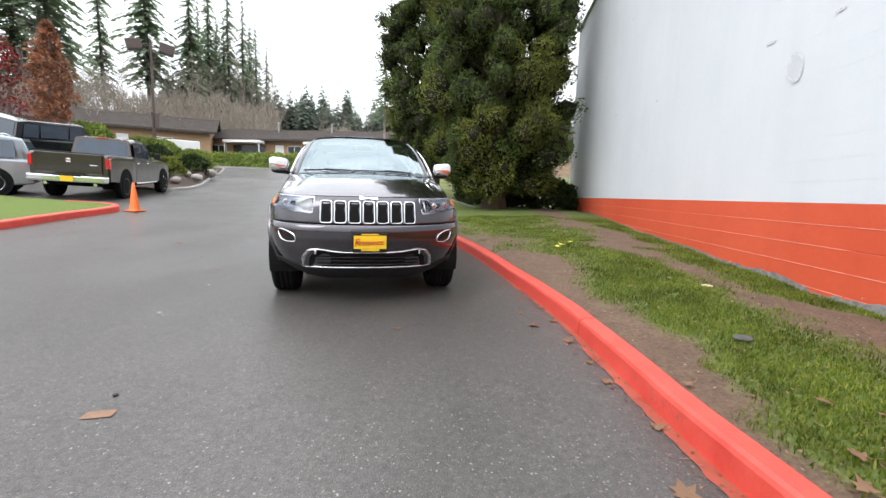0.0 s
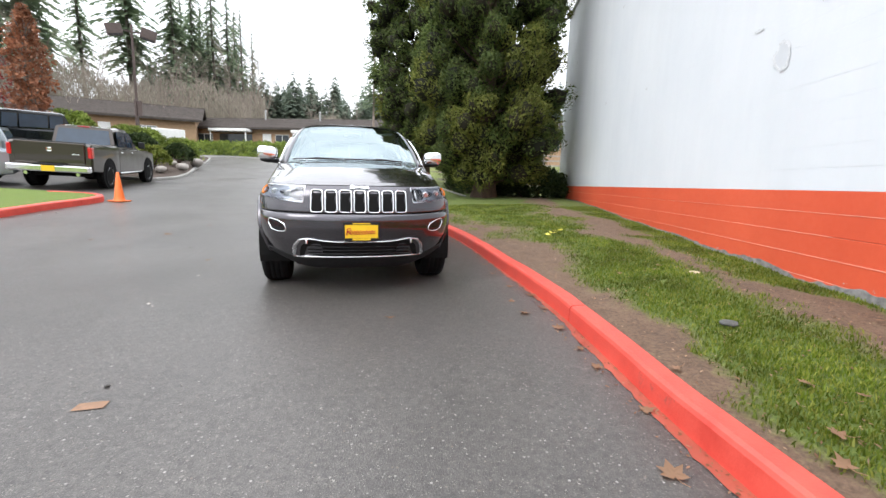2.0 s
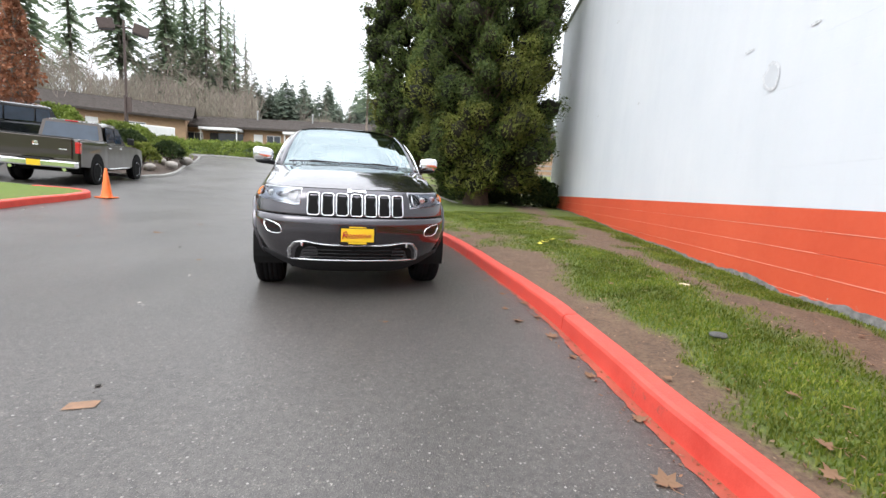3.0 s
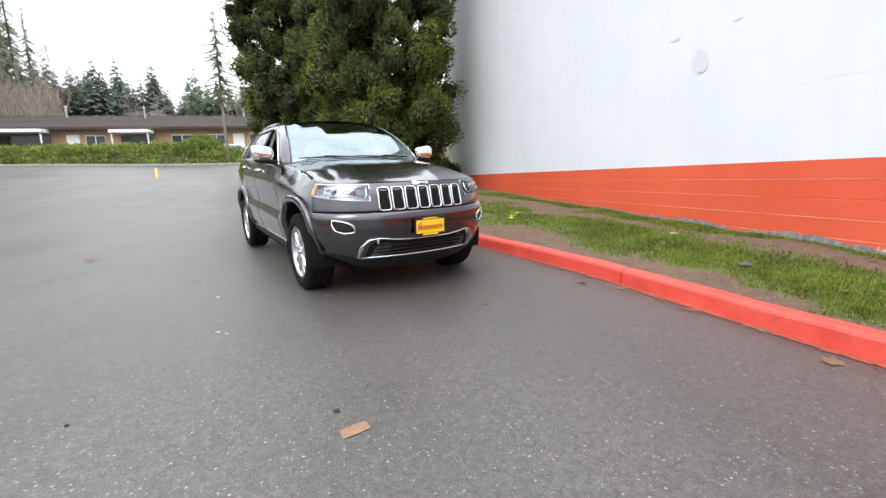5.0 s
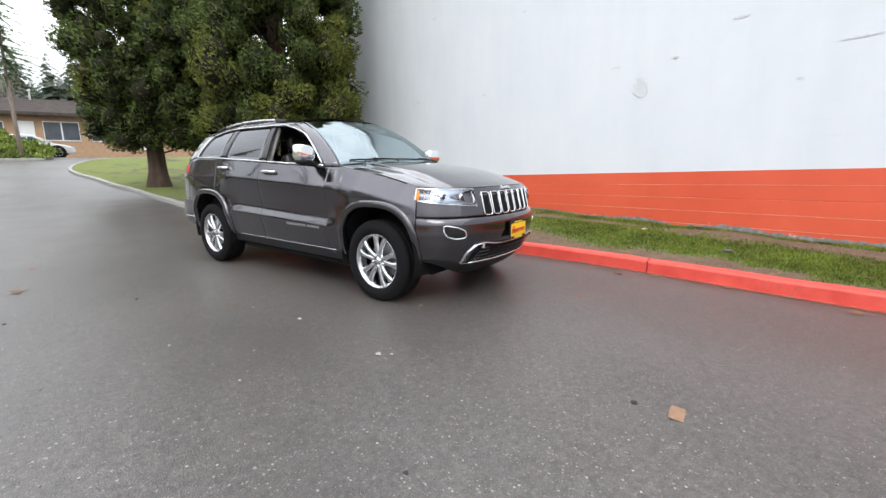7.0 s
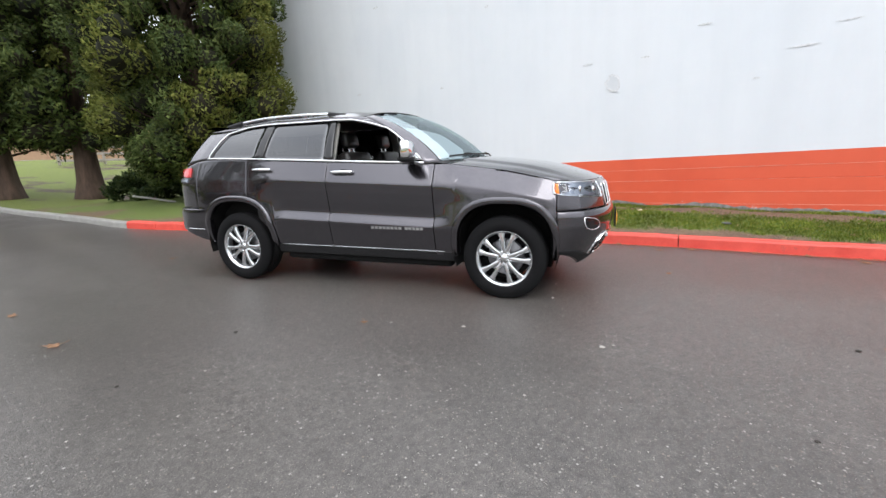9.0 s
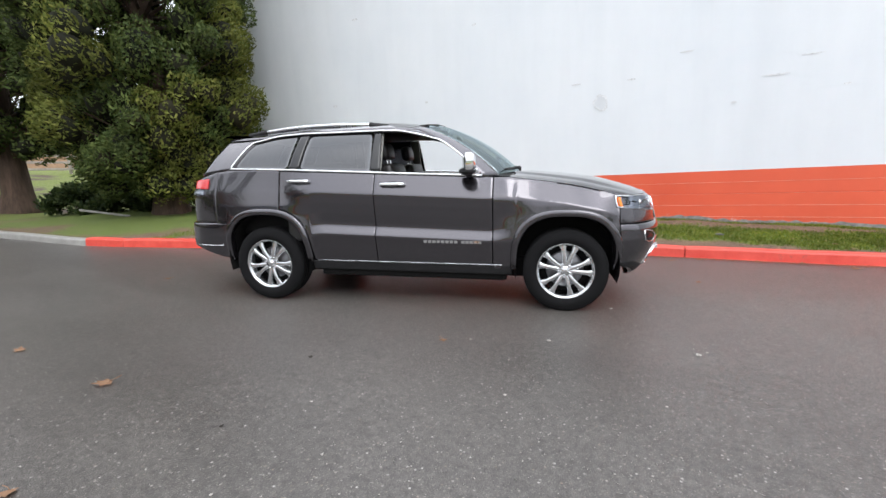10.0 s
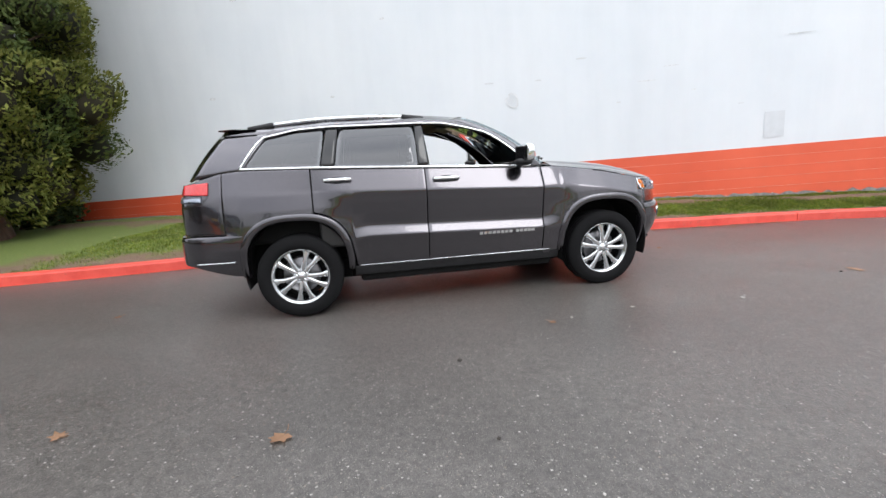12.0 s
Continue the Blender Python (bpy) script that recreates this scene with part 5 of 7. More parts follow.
def simple_wheel(r, rr, width, parent, m, bright):
    w = empty("wheel", m)
    w.parent = parent
    h = width / 2
    vs, fs = lathe([(rr, -h + 0.02), (rr + 0.03, -h), (r - 0.04, -h), (r, -h + 0.03), (r, h - 0.03), (r - 0.04, h), (rr, h)], 28)
    mesh_ob("tyre", vs, fs, M_RUBBER, w, True)
    vs, fs = lathe([(0.001, -h + 0.03), (0.05, -h + 0.025), (0.07, -h + 0.04)], 20)
    rim = mesh_ob("rim", vs, fs, bright, w, True)
    vs, fs = lathe([(rr - 0.03, -h + 0.05), (rr - 0.004, -h + 0.015), (rr + 0.006, -h + 0.01), (rr, -h + 0.03)], 28)
    mesh_ob("rim_lip", vs, fs, bright, rim, True)
    vs, fs = lathe([(0.001, -h + 0.11), (rr, -h + 0.11)], 20)
    mesh_ob("drum", vs, fs, M_DARK, rim)
    for k in range(5):
        a = 2 * math.pi * k / 5
        part("spoke", box_bm(rr - 0.05, 0.03, 0.07, 
                             Matrix.Translation((math.cos(a) * (rr * 0.5 + 0.02), -h + 0.045, math.sin(a) * (rr * 0.5 + 0.02))) @ Matrix.Rotation(-a, 4, "Y") @ pose(0, 0, -0.035), 0.008), bright, rim)
    return w


def pane(name, pts, parent, material=None, label=""):
    """A thin pane through four corners, slightly thick."""
    p = [Vector(q) for q in pts]
    nrm = (p[1] - p[0]).cross(p[3] - p[0]).normalized() * 0.012
    vs = p + [q - nrm for q in p]
    return mesh_ob(name, vs, [(0, 1, 2, 3), (7, 6, 5, 4), (0, 4, 5, 1), (1, 5, 6, 2), (2, 6, 7, 3), (3, 7, 4, 0)], material or M_CARPANE, parent, False, label)


# the blue of reflected sky is put into the panes' base colour
M_CARPANE = plain("sky_lit_car_glass", (0.022, 0.040, 0.066), 0.07, 0, 0.15, 3, 0, 1.0)


def pickup(m):
    p = tagged(empty("pickup_truck", m), "dark taupe crew-cab pickup with chrome bumper, parked", "pickup truck")
    paint = make_paint("taupe_metallic_paint", (0.046, 0.037, 0.031), (0.070, 0.057, 0.048))
    ax, r = 1.785, 0.40
    secs = [(-2.92, soft_sec(0.96, 0.62, 1.30)), (-2.86, soft_sec(1.0, 0.56, 1.36)), (-2.25, soft_sec(1.01, 0.52, 1.37)), (-1.2, soft_sec(1.01, 0.50, 1.37)), (-0.95, soft_sec(1.0, 0.48, 1.36))]
    vs, fs = loft(secs)
    mesh_ob("cargo_bed", vs, fs, paint, p, False)
    secs = [(-0.93, soft_sec(1.0, 0.46, 1.26)), (0.5, soft_sec(1.0, 0.44, 1.25)), (1.3, soft_sec(1.0, 0.46, 1.24)), (1.9, soft_sec(0.99, 0.5, 1.22)), (2.6, soft_sec(0.95, 0.45, 1.16)), (2.85, soft_sec(0.86, 0.48, 1.08))]
    vs, fs = loft(secs)
    mesh_ob("body", vs, fs, paint, p, False)
    vs, fs = loft([(-0.92, soft_sec(0.90, 1.24, 1.28)), (-0.78, soft_sec(0.80, 1.24, 1.90, 0.02, 0.1)), (-0.3, soft_sec(0.80, 1.24, 1.95, 0.02, 0.1)), (0.35, soft_sec(0.79, 1.24, 1.93, 0.02, 0.1)), (1.15, soft_sec(0.88, 1.22, 1.27))])
    cab = mesh_ob("cab", vs, fs, paint, p, False)
    pane("rear_window", [(-0.925, 0.76, 1.34), (-0.925, -0.76, 1.34), (-0.805, -0.68, 1.82), (-0.805, 0.68, 1.82)], cab)
    for sg in (1, -1):
        pane("side_window", [(-0.68, sg * 0.895, 1.32), (0.02, sg * 0.905, 1.32), (0.02, sg * 0.83, 1.82), (-0.60, sg * 0.83, 1.82)], cab)
        pane("side_window", [(0.10, sg * 0.905, 1.32), (0.92, sg * 0.905, 1.30), (0.42, sg * 0.83, 1.81), (0.10, sg * 0.83, 1.82)], cab)
        part("tail_lamp", box_bm(0.16, 0.11, 0.32, pose(-2.86, sg * 0.95, 0.95), 0.02), M_TAIL, p, "red tail lamp")
        part("door_mirror", box_bm(0.12, 0.20, 0.24, pose(0.85, sg * 1.10, 1.30), 0.03), M_BLACK, p)
        part("door_handle", box_bm(0.16, 0.03, 0.035, pose(0.12, sg * 1.02, 1.12), 0.01), M_CHROME, p)
        part("door_handle", box_bm(0.16, 0.03, 0.035, pose(-0.78, sg * 1.02, 1.12), 0.01), M_CHROME, p)
        part("exhaust_tip", cyl_bm(0.05, 0.05, 0.14, 14, pose(-2.94, sg * 0.62, 0.46, 0, 90, 0)), M_CHROME, p)
        part("sill_bar", box_bm(1.9, 0.05, 0.05, pose(0.05, sg * 1.0, 0.44), 0.02), M_CHROME, p)
        for wx in (ax, -ax):
            # solid dark disc on the uncut flank, standing for the shaded wheel arch
            part("arch_shade_disc", cyl_bm(0.50, 0.50, 0.06, 28, pose(wx, 1.015 if sg > 0 else -0.955, 0.47, 90, 0, 0), 0.01), M_DARK, p)
            simple_wheel(r, 0.26, 0.27, p, pose(wx, sg * 0.895, r, 0, 12, 0 if sg < 0 else 180), M_SATIN)
    tail = part("tailgate", box_bm(0.05, 1.66, 0.60, pose(-2.935, 0, 0.76), 0.02), paint, p)
    part("tailgate_badge", box_bm(0.012, 0.13, 0.12, pose(-2.964, 0.0, 1.10), 0.03), M_CHROME, tail)
    part("tailgate_badge", box_bm(0.012, 0.20, 0.03, pose(-2.964, -0.62, 1.02), 0.005), M_CHROME, tail)
    part("bed_rim", box_bm(0.04, 1.7, 0.05, pose(-2.90, 0, 1.345), 0.012), M_BLACK, p)
    bump = part("rear_bumper", box_bm(0.22, 1.96, 0.20, pose(-3.02, 0, 0.52), 0.045), M_CHROME, p, "chrome rear bumper")
    part("bumper_step", box_bm(0.14, 0.72, 0.06, pose(-3.06, 0, 0.695), 0.01), M_BLACK, bump)
    part("number_plate", box_bm(0.01, 0.31, 0.16, pose(-3.137, 0, 0.54), 0.003), M_YELLOW, bump)
    part("underbody", box_bm(4.6, 1.5, 0.2, pose(0, 0, 0.36), 0.03), M_DARK, p)
    part("brake_lamp", box_bm(0.04, 0.34, 0.035, pose(-0.80, 0, 1.89), 0.01), M_TAIL, p)
    return p


def wagon(name, m, paint, label, L=4.7, W=1.86, H=1.72, belt=1.05, nose=1.25, cab_back=0.22, screen=0.75, r=0.36, bright=None, boxy=False, roof_bars=False, category="car"):
    """A plain parked car: lower body, hood, cabin with panes, lamps, wheels."""
    c = tagged(empty(name, m), label, category)
    h = L / 2
    w = W / 2
    ax = L * 0.3
    secs = [(-h, soft_sec(w - 0.14, 0.42, belt - 0.06)), (-h + 0.10, soft_sec(w - 0.05, 0.34, belt)), (-h + 0.5, soft_sec(w, 0.30, belt + 0.02)), (0, soft_sec(w, 0.28, belt)), (h - nose, soft_sec(w, 0.28, belt - 0.01)),
            (h - 0.5, soft_sec(w - 0.02, 0.30, belt - 0.12)), (h - 0.12, soft_sec(w - 0.12, 0.30, belt - 0.24)), (h, soft_sec(w - 0.26, 0.36, belt - 0.34))]
    vs, fs = loft(secs)
    mesh_ob("body", vs, fs, paint, c, False)
    tw = w - (0.10 if boxy else 0.22)
    x_r, x_f = -h + 0.08, h - nose + 0.12
    secs = [(x_r, soft_sec(w - 0.10, belt - 0.05, belt + 0.02, 0.01, 0.03)), (x_r + cab_back, soft_sec(tw, belt - 0.05, H - 0.06, 0.01, 0.07)), (x_r + cab_back + 0.45, soft_sec(tw, belt - 0.05, H, 0.01, 0.08)),
            (x_f - screen - 0.15, soft_sec(tw, belt - 0.05, H - 0.01, 0.01, 0.08)), (x_f - screen, soft_sec(tw, belt - 0.05, H - 0.05, 0.01, 0.08)), (x_f, soft_sec(w - 0.10, belt - 0.05, belt, 0.01, 0.03))]
    vs, fs = loft(secs)
    cab = mesh_ob("cabin", vs, fs, paint, c, False)
    zt = H - 0.14
    pane("rear_window", [(x_r - 0.010 + cab_back * 0.10, w - 0.24, belt + 0.06), (x_r - 0.010 + cab_back * 0.10, -w + 0.24, belt + 0.06), (x_r + cab_back * 0.86 - 0.012, -tw + 0.12, zt), (x_r + cab_back * 0.86 - 0.012, tw - 0.12, zt)], cab)
    pane("windscreen", [(x_f - 0.05, -w + 0.2, belt + 0.05), (x_f - 0.05, w - 0.2, belt + 0.05), (x_f - screen * 0.9 + 0.02, tw - 0.1, zt + 0.03), (x_f - screen * 0.9 + 0.02, -tw + 0.1, zt + 0.03)], cab)
    cuts = [x_r + cab_back * 0.9 + 0.12, x_r + cab_back + 0.75, -0.05, x_f - 0.42]
    for sg in (1, -1):
        for k, (a, b) in enumerate(zip(cuts[:-1], cuts[1:])):
            ta, tb = a + 0.04, (b - 0.04 if k < 2 else x_f - screen - 0.10)
            yb, yt = w - 0.075 if not boxy else w - 0.06, tw + 0.012
            pane("side_window", [(a + 0.04, sg * yb, belt + 0.05), (b - 0.04, sg * yb, belt + 0.05), (tb, sg * yt, zt), (ta + (0.05 if k == 0 else 0), sg * yt, zt)], cab)
        part("tail_lamp", box_bm(0.10, 0.20, 0.16, pose(-h + 0.07, sg * (w - 0.17), belt - 0.16, 0, 0, sg * 20), 0.02), M_TAIL, c, "red tail lamp")
        part("headlamp", box_bm(0.30, 0.12, 0.12, pose(h - 0.22, sg * (w - 0.17), belt - 0.36, 0, 0, -sg * 20), 0.03), M_REFLECTOR, c, "clear headlamp")
        part("door_mirror", box_bm(0.10, 0.18, 0.13, pose(x_f - 0.35, sg * (w + 0.09), belt + 0.02), 0.03), paint, c)
        for wx in (ax, -ax):
            # the arch's shade is a dark disc here too; the body has no hollow
            part("arch_shade_disc", cyl_bm(r + 0.07, r + 0.07, 0.05, 28, pose(wx, sg * (w - 0.015) + (0.025), r + 0.02, 90, 0, 0), 0.01), M_DARK, c)
            simple_wheel(r, r * 0.66, 0.23, c, pose(wx, sg * (w - 0.085), r, 0, 9, 0 if sg < 0 else 180), bright or M_ALLOY)
        if roof_bars:
            tube_part("roof_rail", [(x_r + 0.6, sg * (tw - 0.1), H - 0.02), (x_r + 0.75, sg * (tw - 0.1), H + 0.05), (0.1, sg * (tw - 0.1), H + 0.05), (0.3, sg * (tw - 0.1), H - 0.02)], 0.018, M_SATIN, c)
    part("number_plate", box_bm(0.01, 0.31, 0.15, pose(-h - 0.005, 0, 0.62), 0.003), M_YELLOW, c)
    part("underbody", box_bm(L * 0.8, W - 0.4, 0.16, pose(0, 0, 0.20), 0.03), M_DARK, c)
    return c


def ground_pose(x, y, yaw):
    """Stands a thing on the slope, turned to yaw."""
    e = 0.8
    n = Vector((gz(x - e, y) - gz(x + e, y), gz(x, y - e) - gz(x, y + e), 2 * e)).normalized()
    f = Vector((math.cos(radians(yaw)), math.sin(radians(yaw)), 0))
    l = n.cross(f).normalized()
    f = l.cross(n)
    m = Matrix((f, l, n)).transposed().to_4x4()
    m.translation = (x, y, gz(x, y))
    return m


pickup(ground_pose(-13.66, 14.2, 112.9))
wagon("station_wagon", ground_pose(-16.0, 10.6, -137), make_paint("silver_blue_paint", (0.30, 0.34, 0.38), (0.38, 0.42, 0.46)), "pale silver-blue wagon with alloy wheels parked behind the pickup", roof_bars=True)
wagon("off_roader", ground_pose(-19.5, 17.2, 86), plain("black_car_paint", (0.012, 0.014, 0.018), 0.15, 0, 0.1, 9, 0, 1.0), "boxy black off-roader parked beyond the pickup", L=4.2, W=1.85, H=1.90, belt=1.20, nose=1.2, cab_back=0.08, screen=0.4, r=0.40, boxy=True)
M_CARWHITE = plain("white_car_paint", (0.72, 0.73, 0.74), 0.2, 0, 0.03, 9, 0, 1.0)
wagon("saloon", ground_pose(-21.6, 20.6, 118), M_CARWHITE, "white saloon parked beyond the black off-roader", H=1.5, cab_back=0.8, belt=0.95)
wagon("saloon", ground_pose(-9.6, 41.0, 4), plain("pale_silver_paint", (0.55, 0.55, 0.53), 0.22, 0.3, 0.03, 9, 0, 1.0), "pale silver saloon on the street past the hedge end", H=1.46, cab_back=0.85, belt=0.95, screen=0.9)
wagon("station_wagon", ground_pose(-22.2, 45.5, 200), plain("dark_blue_grey_paint", (0.05, 0.055, 0.065), 0.2, 0.3, 0.05, 9, 0, 1.0), "dark wagon parked under the white carport", H=1.6, belt=1.0)


def cone(x, y):
    c = tagged(empty("traffic_cone", pose(x, y, gz(x, y))), "faded orange plastic traffic cone beside the kerb", "traffic cone")
    orange = plain("orange_plastic", (0.80, 0.16, 0.025), 0.45, 0, 0.1, 12)
    part("base", box_bm(0.36, 0.36, 0.035, None, 0.012), orange, c)
    vs, fs = lathe([(0.135, 0), (0.128, 0.012), (0.105, 0.12), (0.03, 0.70), (0.022, 0.712), (0.016, 0.712), (0.016, 0.66)], 28)
    mesh_ob("body", [(a, b2, h + 0.033) for a, h, b2 in vs], fs, orange, c, True)


cone(-9.38, 10.3)


# ---- low buildings, hedge, planting bed, lamp post ----
M_ROOF = plain("brown_shingle", (0.066, 0.056, 0.050), 0.95, 0, 0.35, 3, 0.6)
M_ROOF.node_tree.nodes["Principled BSDF"].inputs["Specular IOR Level"].default_value = 0.15
M_VENT = plain("grey_vent_metal", (0.36, 0.36, 0.36), 0.6, 0, 0.2, 8)
M_TAN = plain("tan_siding", (0.38, 0.245, 0.145), 0.8, 0, 0.15, 4, 0.3)
M_TRIM = plain("white_trim", (0.74, 0.74, 0.72), 0.5, 0, 0.05)
M_PANE = plain("window_pane", (0.05, 0.06, 0.07), 0.08, 0, 0.2, 2)
M_STEEL = plain("dark_bronze_steel", (0.085, 0.062, 0.055), 0.5, 0.4, 0.2, 8)
M_WOODPOLE = plain("weathered_timber", (0.24, 0.21, 0.18), 0.85, 0, 0.25, 5, 0.4)
M_SOIL = plain("dark_bark_mulch", (0.055, 0.036, 0.025), 0.95, 0, 0.4, 18, 0.9)


def low_building(x0, y0, x1, y1, z, depth, eave, ridge, openings, label):
    """A long single-storey building: walls, a hipped shingle roof in rows, windows and doors along its front."""
    d = Vector((x1 - x0, y1 - y0, 0))
    L = d.length
    yaw = math.degrees(math.atan2(d.y, d.x))
    b = tagged(empty("low_building", pose(x0, y0, z, 0, 0, yaw)), label, "building", "low buildings over the street")
    part("wall", box_bm(L, depth, eave + 1.6, pose(L / 2, depth / 2, -1.6)), M_TAN, b)
    o = 0.7
    ns = 14
    for side in (0, 1):
        for k in range(ns):
            u0, u1 = k / ns, (k + 1) / ns
            rows = []
            for u, lift in ((u0, 0.03), (u1 + 0.01, 0.0)):
                yy = -o + (depth / 2 + o) * u
                zz = eave - 0.15 + (ridge - eave + 0.15) * u + lift
                if side:
                    yy = depth - yy
                rows += [(-o, yy, zz), (L + o, yy, zz)]
            vs = rows + [(x, y, q - 0.05) for x, y, q in rows]
            fs = [(0, 1, 3, 2), (4, 6, 7, 5), (0, 4, 5, 1), (2, 3, 7, 6), (0, 2, 6, 4), (1, 5, 7, 3)]
            mesh_ob("roof_strip", vs, fs, M_ROOF, b)
    for x in (0.02, L - 0.02):
        mesh_ob("gable", [(x, 0, eave - 0.1), (x, depth, eave - 0.1), (x, depth / 2, ridge - 0.1), (x + 0.05, 0, eave - 0.1), (x + 0.05, depth, eave - 0.1), (x + 0.05, depth / 2, ridge - 0.1)],
                [(0, 1, 2), (5, 4, 3), (0, 3, 4, 1), (1, 4, 5, 2), (2, 5, 3, 0)], M_TAN, b)
    part("fascia", box_bm(L + 1.3, 0.06, 0.22, pose(L / 2, -o - 0.03, eave - 0.30)), M_ROOF, b)
    for kind, x, w, h0, h1 in openings:
        if kind == "window":
            wd = part("window", box_bm(w, 0.06, h1 - h0, pose(x, -0.02, h0)), M_TRIM, b)
            n = max(1, round(w / 1.0))
            for k in range(n):
                part("pane", box_bm(w / n - 0.1, 0.03, h1 - h0 - 0.16, pose(x - w / 2 + w / n * (k + 0.5), -0.055, h0 + 0.08)), M_PANE, wd)
        elif kind == "awning":
            a = part("awning", box_bm(w, 1.3, 0.28, pose(x, -1.05, h1), 0.02), M_TRIM, b, "white flat canopy")
            for s in (-1, 1):
                part("post", box_bm(0.1, 0.1, h1 + 1.4, pose(x + s * (w / 2 - 0.15), -1.5, -1.4)), M_TRIM, a)
            part("shop_window", box_bm(w - 0.5, 0.05, h1 - 0.5, pose(x, -0.03, 0.35)), M_PANE, a)
        else:
            part("door", box_bm(w, 0.06, h1, pose(x, -0.02, 0)), M_TRIM if kind == "door" else M_PANE, b)
    return b


zb = gz(-20, 47) + 0.70
low_building(-34.5, 47.5, 12.0, 46.5, zb, 9, 2.75, 4.35,
             [("window", 2.5, 2.0, 0.9, 2.0), ("awning", 6.3, 4.4, 0, 2.15), ("door", 10.0, 1.0, 0, 2.05), ("window", 11.8, 1.6, 0.8, 2.0), ("awning", 15.2, 3.2, 0, 2.05), ("window", 19.0, 1.8, 0.9, 2.0),
              ("window", 22.0, 1.6, 0.9, 2.0), ("door", 24.0, 1.0, 0, 2.05), ("window", 26.1, 2.2, 0.6, 2.1), ("window", 29.0, 2.2, 0.6, 2.1), ("door", 31.5, 1.0, 0, 2.05), ("window", 36, 1.6, 0.9, 2.0), ("window", 41, 2.0, 0.9, 2.0)],
             "long low tan building with a brown shingle roof and white canopies")
za = gz(-38, 38) + 1.15
low_building(-58, 28.5, -31.0, 44.5, za, 9, 2.9, 4.7,
             [("window", 3, 2.0, 0.9, 2.0), ("door", 7, 1.0, 0, 2.05), ("window", 10, 2.4, 0.8, 2.0), ("awning", 15.5, 4.0, 0, 2.2), ("window", 20.5, 2.0, 0.9, 2.0), ("door", 23.5, 1, 0, 2.05), ("window", 27, 1.8, 0.9, 2.0)],
             "low tan building with a long brown shingle roof")
for x, y in ((-19.6, 50.5), (-10.5, 51.0), (-26.0, 50.0)):
    v = tagged(empty("roof_vent", pose(x, y, zb + 3.95)), "small pale roof vent on the shingles", "roof vent")
    part("pipe", cyl_bm(0.08, 0.08, 0.95, 10), M_VENT, v)
    part("cap", cyl_bm(0.16, 0.05, 0.16, 10, pose(0, 0, 0.93)), M_VENT, v)

tr = tagged(empty("box_trailer", pose(-24.6, 31.0, gz(-24.6, 31.0) + 0.1, 0, 0, 38)), "plain white box trailer parked by the low building", "trailer")
part("box", box_bm(3.4, 2.0, 1.75, pose(0, 0, 0.55), 0.05), M_TRIM, tr)
part("side_door", box_bm(0.7, 0.03, 1.45, pose(0.9, -1.01, 0.72), 0.01), M_TRIM, tr)
for sx in (-0.6, 0.3):
    simple_wheel(0.34, 0.2, 0.2, tr, pose(sx, -0.92, 0.34), M_ALLOY)
    simple_wheel(0.34, 0.2, 0.2, tr, pose(sx, 0.92, 0.34, 0, 0, 180), M_ALLOY)

# lamp post with two box heads
px, py = math.sin(radians(-40.15)) * 41.5, math.cos(radians(-40.15)) * 41.5
zp = gz(px, py)
lp = tagged(empty("street_lamp", pose(px, py, zp, 0, 0, 40)), "tall bronze lamp post with two box heads", "street lamp")
part("pole", box_bm(0.17, 0.17, 9.9, None, 0.02), M_STEEL, lp)
part("footing", cyl_bm(0.32, 0.32, 0.7, 18), M_CONCRETE, lp)
for sg in (-1, 1):
    part("arm", box_bm(0.5, 0.09, 0.09, pose(sg * 0.3, 0, 9.35), 0.01), M_STEEL, lp)
    hd = part("lamp_head", box_bm(1.0, 0.62, 0.72, pose(sg * 0.98, 0, 9.0, 0, sg * 12, 0), 0.03), M_STEEL, lp, "boxy bronze lamp head")
    part("lamp_glass", box_bm(0.8, 0.5, 0.03, pose(sg * 0.98, 0, 8.97, 0, sg * 12, 0), 0.005), M_PANE, hd)

# leafless pole-like trunk and wooden sign post by the hedge end
ps = tagged(empty("sign_post", pose(-24.2, 28.6, gz(-24.2, 28.6))), "dark timber post with a narrow board", "post")
part("post", box_bm(0.16, 0.16, 4.3, None, 0.015), M_STEEL, ps)
part("board", box_bm(0.5, 0.06, 1.0, pose(0.2, 0, 3.2), 0.01), M_STEEL, ps)

# planting bed with its kerb in front of the pickup
BED = spline([(-26, 16.5), (-19, 15.6), (-14.2, 16.6), (-13.9, 17.6), (-14.5, 19.6), (-16.6, 23.6), (-19.2, 28.0), (-22.0, 33.2), (-23.6, 35.2), (-26, 36.0)], 160)
kerb_run("kerb", BED, [3.0 * k for k in range(1, 14)], M_KERB_GREY, -1, h=0.13, labels="grey concrete kerb of the planting bed")
vs, NU = [], 10
for i, (x, y) in enumerate(BED):
    for k in range(NU):
        f = k / (NU - 1)
        qx, qy = x + (-25 - x) * f * 0.98 - 0.12, y + (26 - y) * f * 0.9
        vs.append((qx, qy, gz(qx, qy) + 0.10 + 0.45 * ss(f * 2.2) + 0.1 * noise.noise((qx * 0.6, qy * 0.6, 3))))
tagged(mesh_ob("planting_bed", vs, grid_faces(len(BED), NU), M_SOIL, smooth=True), "mulched planting bed with low shrubs", "planting bed", kind="structure")


